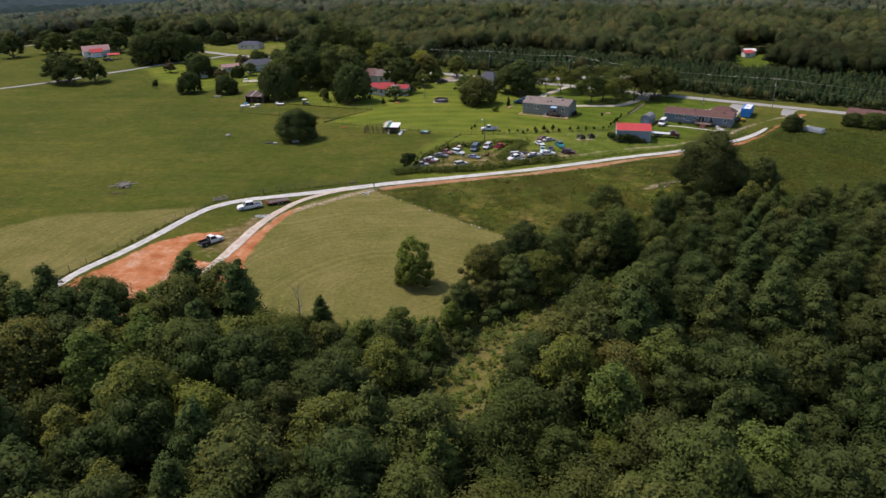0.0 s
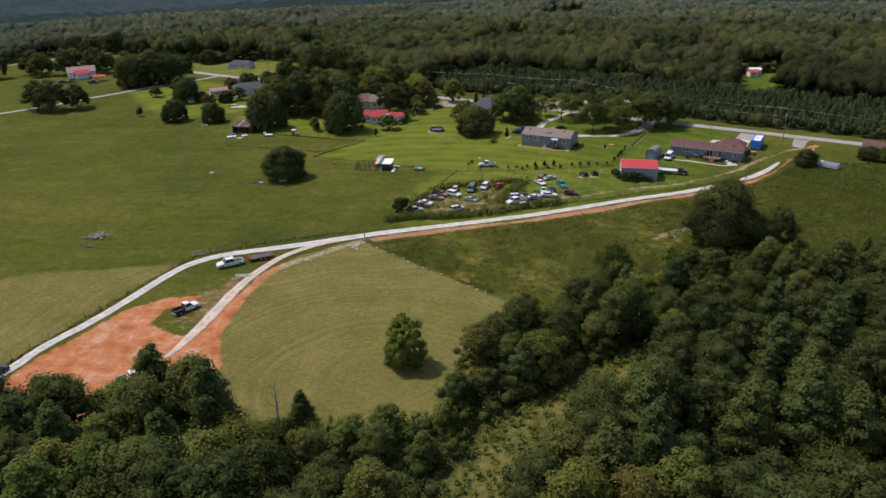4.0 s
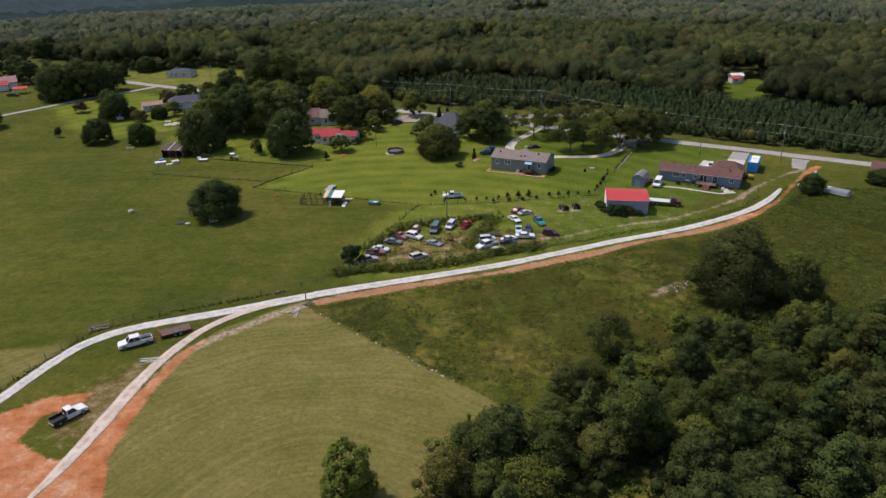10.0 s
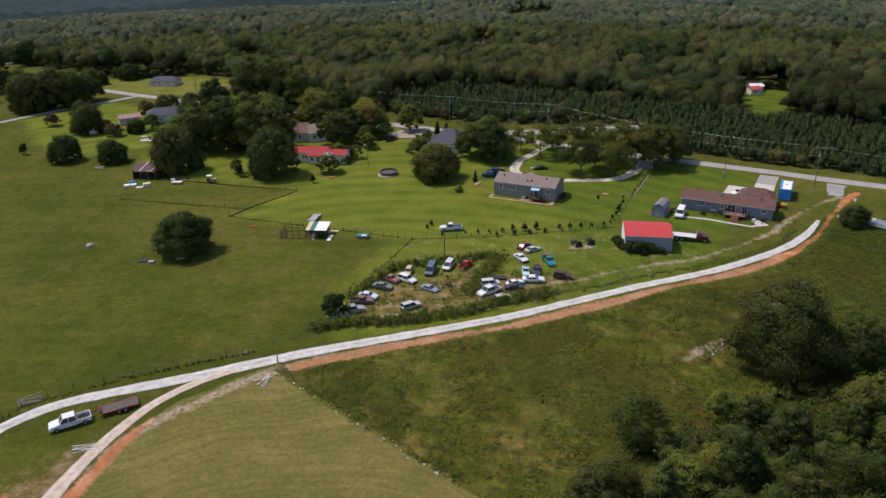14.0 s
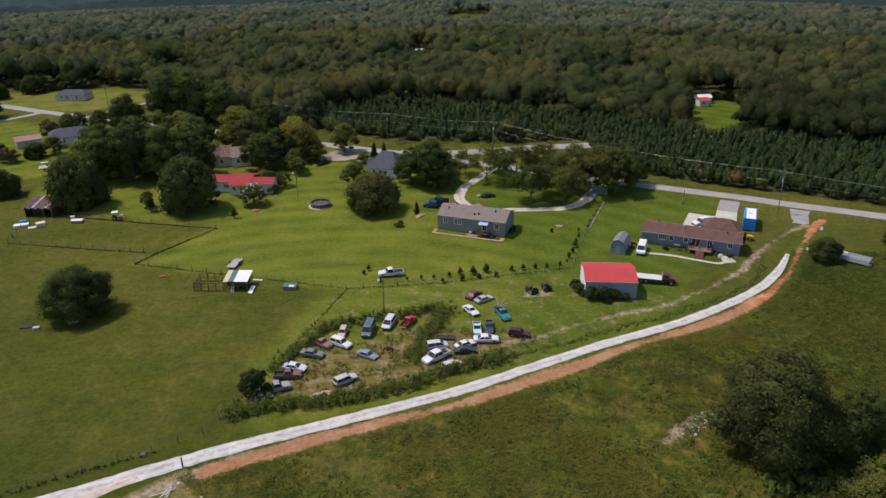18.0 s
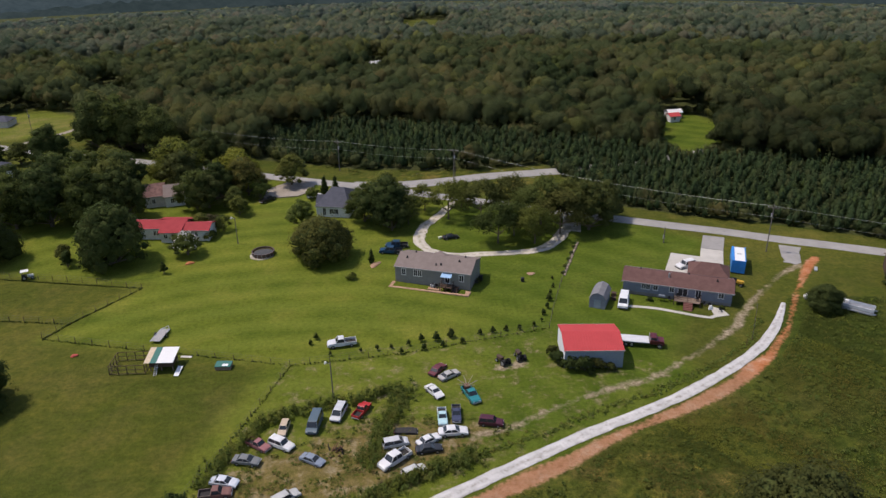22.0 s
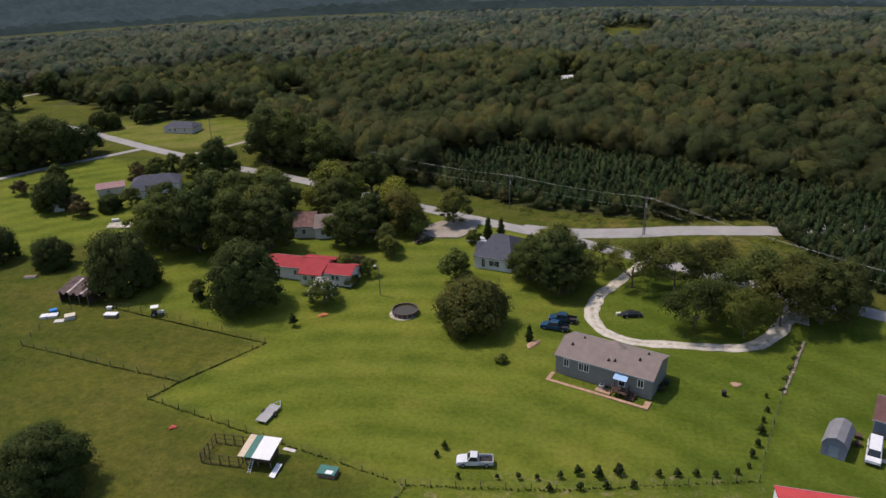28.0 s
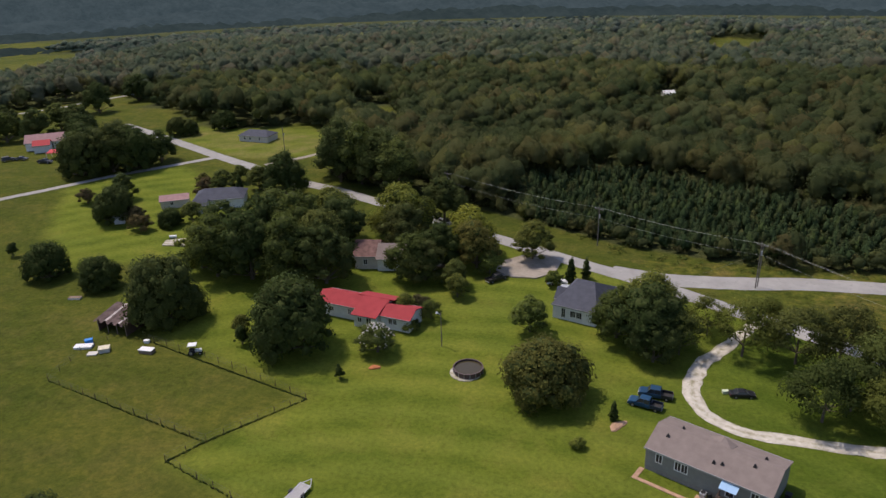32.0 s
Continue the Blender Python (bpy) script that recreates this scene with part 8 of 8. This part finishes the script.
poles_ = empty("pole_bundle", pose(5.2, 122.4, 0), "pale poles leaning on the teal pickup", "pole bundle")
for k in range(7):
    bm = B()
    a = k * 0.9
    rod(bm, (math.cos(a) * 0.25, math.sin(a) * 0.25, 1.0), (math.cos(a) * 1.7, math.sin(a) * 1.7, 1.75), 0.06, 0.04, 6)
    part("pole", bm, M["deadwood"], poles_)
bm = B()
box(bm, -0.5, 0.5, -0.5, 0.5, 0, 1.0)
part("crate", bm, M["rust"], poles_)

# stones along the hay field's edge
bm = B()
for k in range(48):
    t = r.random()
    x, y = -42 + 31 * t + r.uniform(-0.5, 0.5), 79.4 - 25.4 * t + r.uniform(-0.5, 0.5)
    s = r.uniform(0.05, 0.2)
    bmesh.ops.create_icosphere(bm, subdivisions=1, radius=s, matrix=Matrix.LocRotScale((x, y, 0.05 + s * 0.3), Euler((r.random(), r.random(), r.random())), (1.3, 1.0, 0.7)))
tagged(part("field_stones", bm, M["concrete_block"], None), "scattered pale stones along the field edge", "stones", kind="stuff")


bm = B()
for k in range(30):
    t = r.random()
    x, y, s = 27.5 + 7.4 * t + r.gauss(0, 0.5), 85 + 4.9 * t + r.gauss(0, 0.5), r.uniform(0.08, 0.28)
    bmesh.ops.create_icosphere(bm, subdivisions=1, radius=s, matrix=Matrix.LocRotScale((x, y, 0.06 + s * 0.3), Euler((r.random(), r.random(), r.random())), (1.4, 1.0, 0.6)))
tagged(part("rock_outcrop", bm, M["concrete_block"], None), "pale broken rock showing through the meadow", "rocks", kind="stuff")

# ---- weeds ----
hs = along([(-38, 92), (-33.5, 93.6), (-24, 94.9), (-17, 96.3), (-10.7, 98.6), (-6.3, 101.4), (0.1, 104.4), (5, 106.0)], 0.10, 0.7, 1) + along([(-10.8, 105.5), (-9.3, 111.8), (-6.8, 117.4), (-4.3, 123.5)], 0.12, 0.9, 2) + along([(-33, 104), (-29.5, 111), (-26, 117.5), (-20, 119.8), (-12, 121), (-6, 124)], 0.16, 0.6, 3)
lw = along([(5, 106.4), (16, 110.6), (27, 115.6), (38, 120.0), (49.6, 126.4), (57.2, 131.8), (62, 139)], 0.22, 0.45, 4)
woods("drive_weeds", lw, r0.uniform(0.12, 0.45, len(lw)), r0.uniform(0.12, 0.5, len(lw)), M["bright"], 40, 0.08, "low weeds along the gravel drive", 26, hull=ICO1, crown=0.5, category="weeds", core=0)
woods("hedgerow", hs, r0.uniform(0.3, 0.85, len(hs)), r0.uniform(0.4, 2.2, len(hs)), M["weeds"], 72, 0.10, "weedy hedgerow between the junk lot and the drive", 21, hull=ICO1, crown=0.5, category="hedgerow", core=0.3)
# tall weeds between the junked cars
lt_ = scatter(41, 0.75, (-37, 12, 93, 124), lambda p: inside(p, LOT), 0.5)
lt_ = [p for p in lt_ if noise.noise(Vector((p[0] / 2.6, p[1] / 2.6, 1))) > 0.02]
woods("lot_weeds", lt_, r0.uniform(0.15, 0.5, len(lt_)), r0.uniform(0.15, 0.6, len(lt_)), M["weeds"], 30, 0.08, "straggling weeds between the junked cars", 27, hull=ICO1, crown=0.5, category="weeds", core=0)
hs = along([(-104, 159), (-67.8, 151.8)], 0.34, 0.06, 5) + along([(-67.8, 151.8), (-58.2, 165.6)], 0.16, 0.06, 54) + along([(-67.8, 151.8), (-70.6, 146.4)], 0.16, 0.08, 6) + along([(-70.6, 146.4), (-24, 132.6), (-4, 134.6), (22.6, 140.2)], 0.45, 0.10, 61) + along([(-24, 132.5), (-27.6, 121.8), (-38, 94)], 0.4, 0.12, 7) + along([(-46, 84.4), (-63, 76.8), (-76.2, 68.2), (-82.2, 50), (-91, 18)], 0.3, 0.25, 8) + along([(-58, 165.6), (-98, 175.6)], 0.16, 0.06, 9)
woods("fence_weeds", hs, r0.uniform(0.10, 0.20, len(hs)), r0.uniform(0.10, 0.34, len(hs)), M["scrub"], 9, 0.06, "tall weeds grown along the pasture fences", 22, hull=ICO1, crown=0.5, category="weeds")
# uncut grass: loose blades and sprays, thick in some patches and thin in others
rnd = np.random.RandomState(23)
pts = np.stack([rnd.uniform(-45, 112, 1000000), rnd.uniform(30, 150, 1000000)], 1)
keep = (sdf(MEADOW, pts[:, 0], pts[:, 1]) > 0.6) & ((sdf(WOOD, pts[:, 0], pts[:, 1]) < 0) | (sdf(SCRUB, pts[:, 0], pts[:, 1]) > 0)) & (pts[:, 0] < 40 + (pts[:, 1] + 10) * 0.6) & (line_d(CLAY_LINE, pts[:, 0], pts[:, 1]) > 1.6) & (line_d(DRIVE, pts[:, 0], pts[:, 1]) > 2.0)
patch = np.sin(pts[:, 0] / 2.3 + 1.7 * np.sin(pts[:, 1] / 5.1)) * np.sin(pts[:, 1] / 2.9 + 1.3 * np.sin(pts[:, 0] / 6.7)) + 0.6 * np.sin(pts[:, 0] / 7.7 + pts[:, 1] / 11.3)
keep &= 0.6 * patch + rnd.normal(0, 0.5, len(pts)) > 0.12
pts = pts[keep]
blades = leaf_tris(np.column_stack([pts, rnd.uniform(0.10, 0.42, len(pts)) + 0.10 * np.sin(pts[:, 0] / 7.1) * np.sin(pts[:, 1] / 9.3)]), np.tile([0, 0, 1.2], (len(pts), 1)), 0.10, rnd)
up = np.repeat(unit(np.array([0, 0, 1.0]) + rnd.normal(0, 0.2, (len(pts), 3))), 3, 0)
me = tri_mesh("meadow_grass", [(blades, np.arange(len(blades)).reshape(-1, 3), 0)], [M["meadow"]], np.repeat(np.clip(0.5 + 0.25 * np.sin(pts[:, 0] / 13 + pts[:, 1] / 17), 0, 1), 3), up)
tagged(new("meadow_grass", me), "rough uncut meadow grass and weeds", "grass", kind="stuff")
mw = scatter(36, 1.25, (-44, 112, 40, 152), lambda p: inside(p, MEADOW) and not inside(p, SCRUB) and not inside(p, WOOD) and p[0] < 44 + (p[1] + 10) * 0.6 and noise.noise(Vector((p[0] / 6, p[1] / 6, 4))) + (0.25 if p[0] > 48 else 0.0) > 0.02, 0.8)
ma = np.array(mw)
mw = [p for p, u, v in zip(mw, line_d(CLAY_LINE, ma[:, 0], ma[:, 1]), line_d(DRIVE, ma[:, 0], ma[:, 1])) if u > 2.2 and v > 2.6]
woods("meadow_weeds", mw, r0.uniform(0.25, 0.75, len(mw)), r0.uniform(0.25, 0.75, len(mw)), M["weeds"], 30, 0.11, "clumps of taller weeds in the uncut meadow", 30, hull=ICO1, crown=0.5, category="weeds", core=0)
gs = scatter(32, 1.6, (-26, 30, -26, 40), lambda p: inside(p, GLADE), 0.5)
woods("glade_scrub", gs, r0.uniform(0.3, 1.0, len(gs)), r0.uniform(0.3, 1.6, len(gs)), M["bright"], 80, 0.13, "bright green scrub in the glade", 24, hull=ICO1, crown=0.5, category="scrub", core=0.45)
vs_ = scatter(33, 1.9, (-70, 130, 150, 260), lambda p: inside(p, OPEN_LAND) and inside(p, [(-50, 262), (-12, 243), (10, 238), (44, 242), (60, 211), (130, 178), (125, 168), (58, 198), (38, 224), (10, 231), (-14, 235)]), 0.8)
rd_ = [(130, 150), (85, 174.5), (48, 193.2), (12, 212.5), (-16, 226.5), (-49, 242)]
sd_ = [(-16, 227), (-4, 225.5), (9, 227), (24, 230), (40, 231.5), (62, 235)]
va = np.array(vs_)
vs_ = [p for p, u, v in zip(vs_, line_d(rd_, va[:, 0], va[:, 1]), line_d(sd_, va[:, 0], va[:, 1])) if u > 4.6 and v > 4.3]
vs_ = [p for p in vs_ if noise.noise(Vector((p[0] / 7, p[1] / 7, 3))) > -0.05]
woods("verge_scrub", vs_, r0.uniform(0.3, 1.2, len(vs_)), r0.uniform(0.2, 0.9, len(vs_)), M["weeds"], 50, 0.12, "brown-green scrub on the road verge", 25, hull=ICO1, crown=0.5, category="scrub", core=0)
sc_ = scatter(35, 1.5, (4, 114, 36, 96), lambda p: inside(p, SCRUB) and noise.noise(Vector((p[0] / 5, p[1] / 5, 7))) > -0.22, 0.7)
woods("scrub_thicket", sc_, r0.uniform(0.6, 2.0, len(sc_)), r0.uniform(0.7, 3.2, len(sc_)), M["scrub"], 90, 0.15, "low dark thicket of bushes and vines below the wood", 29, hull=ICO1, crown=0.5, category="scrub", core=0.25)
we = along([(-12, 22), (-12, 31), (-11, 39), (-8, 42.5), (-1, 41), (5, 47), (11, 50)], 0.5, 1.5, 51) + along([(-60, 12), (-52, 9.5), (-44, 5.5), (-37, 6.5), (-32, 10), (-24, 12), (-17, 13)], 0.5, 1.0, 52) + along([(33, 74.5), (38, 73.5), (46, 75), (53, 78)], 0.4, 0.9, 53)
woods("wood_edge_scrub", we, r0.uniform(0.4, 1.5, len(we)), r0.uniform(0.5, 2.8, len(we)), M["bright"], 80, 0.13, "bushes and saplings along the wood's edge", 28, hull=ICO1, crown=0.5, category="scrub", core=0.5)
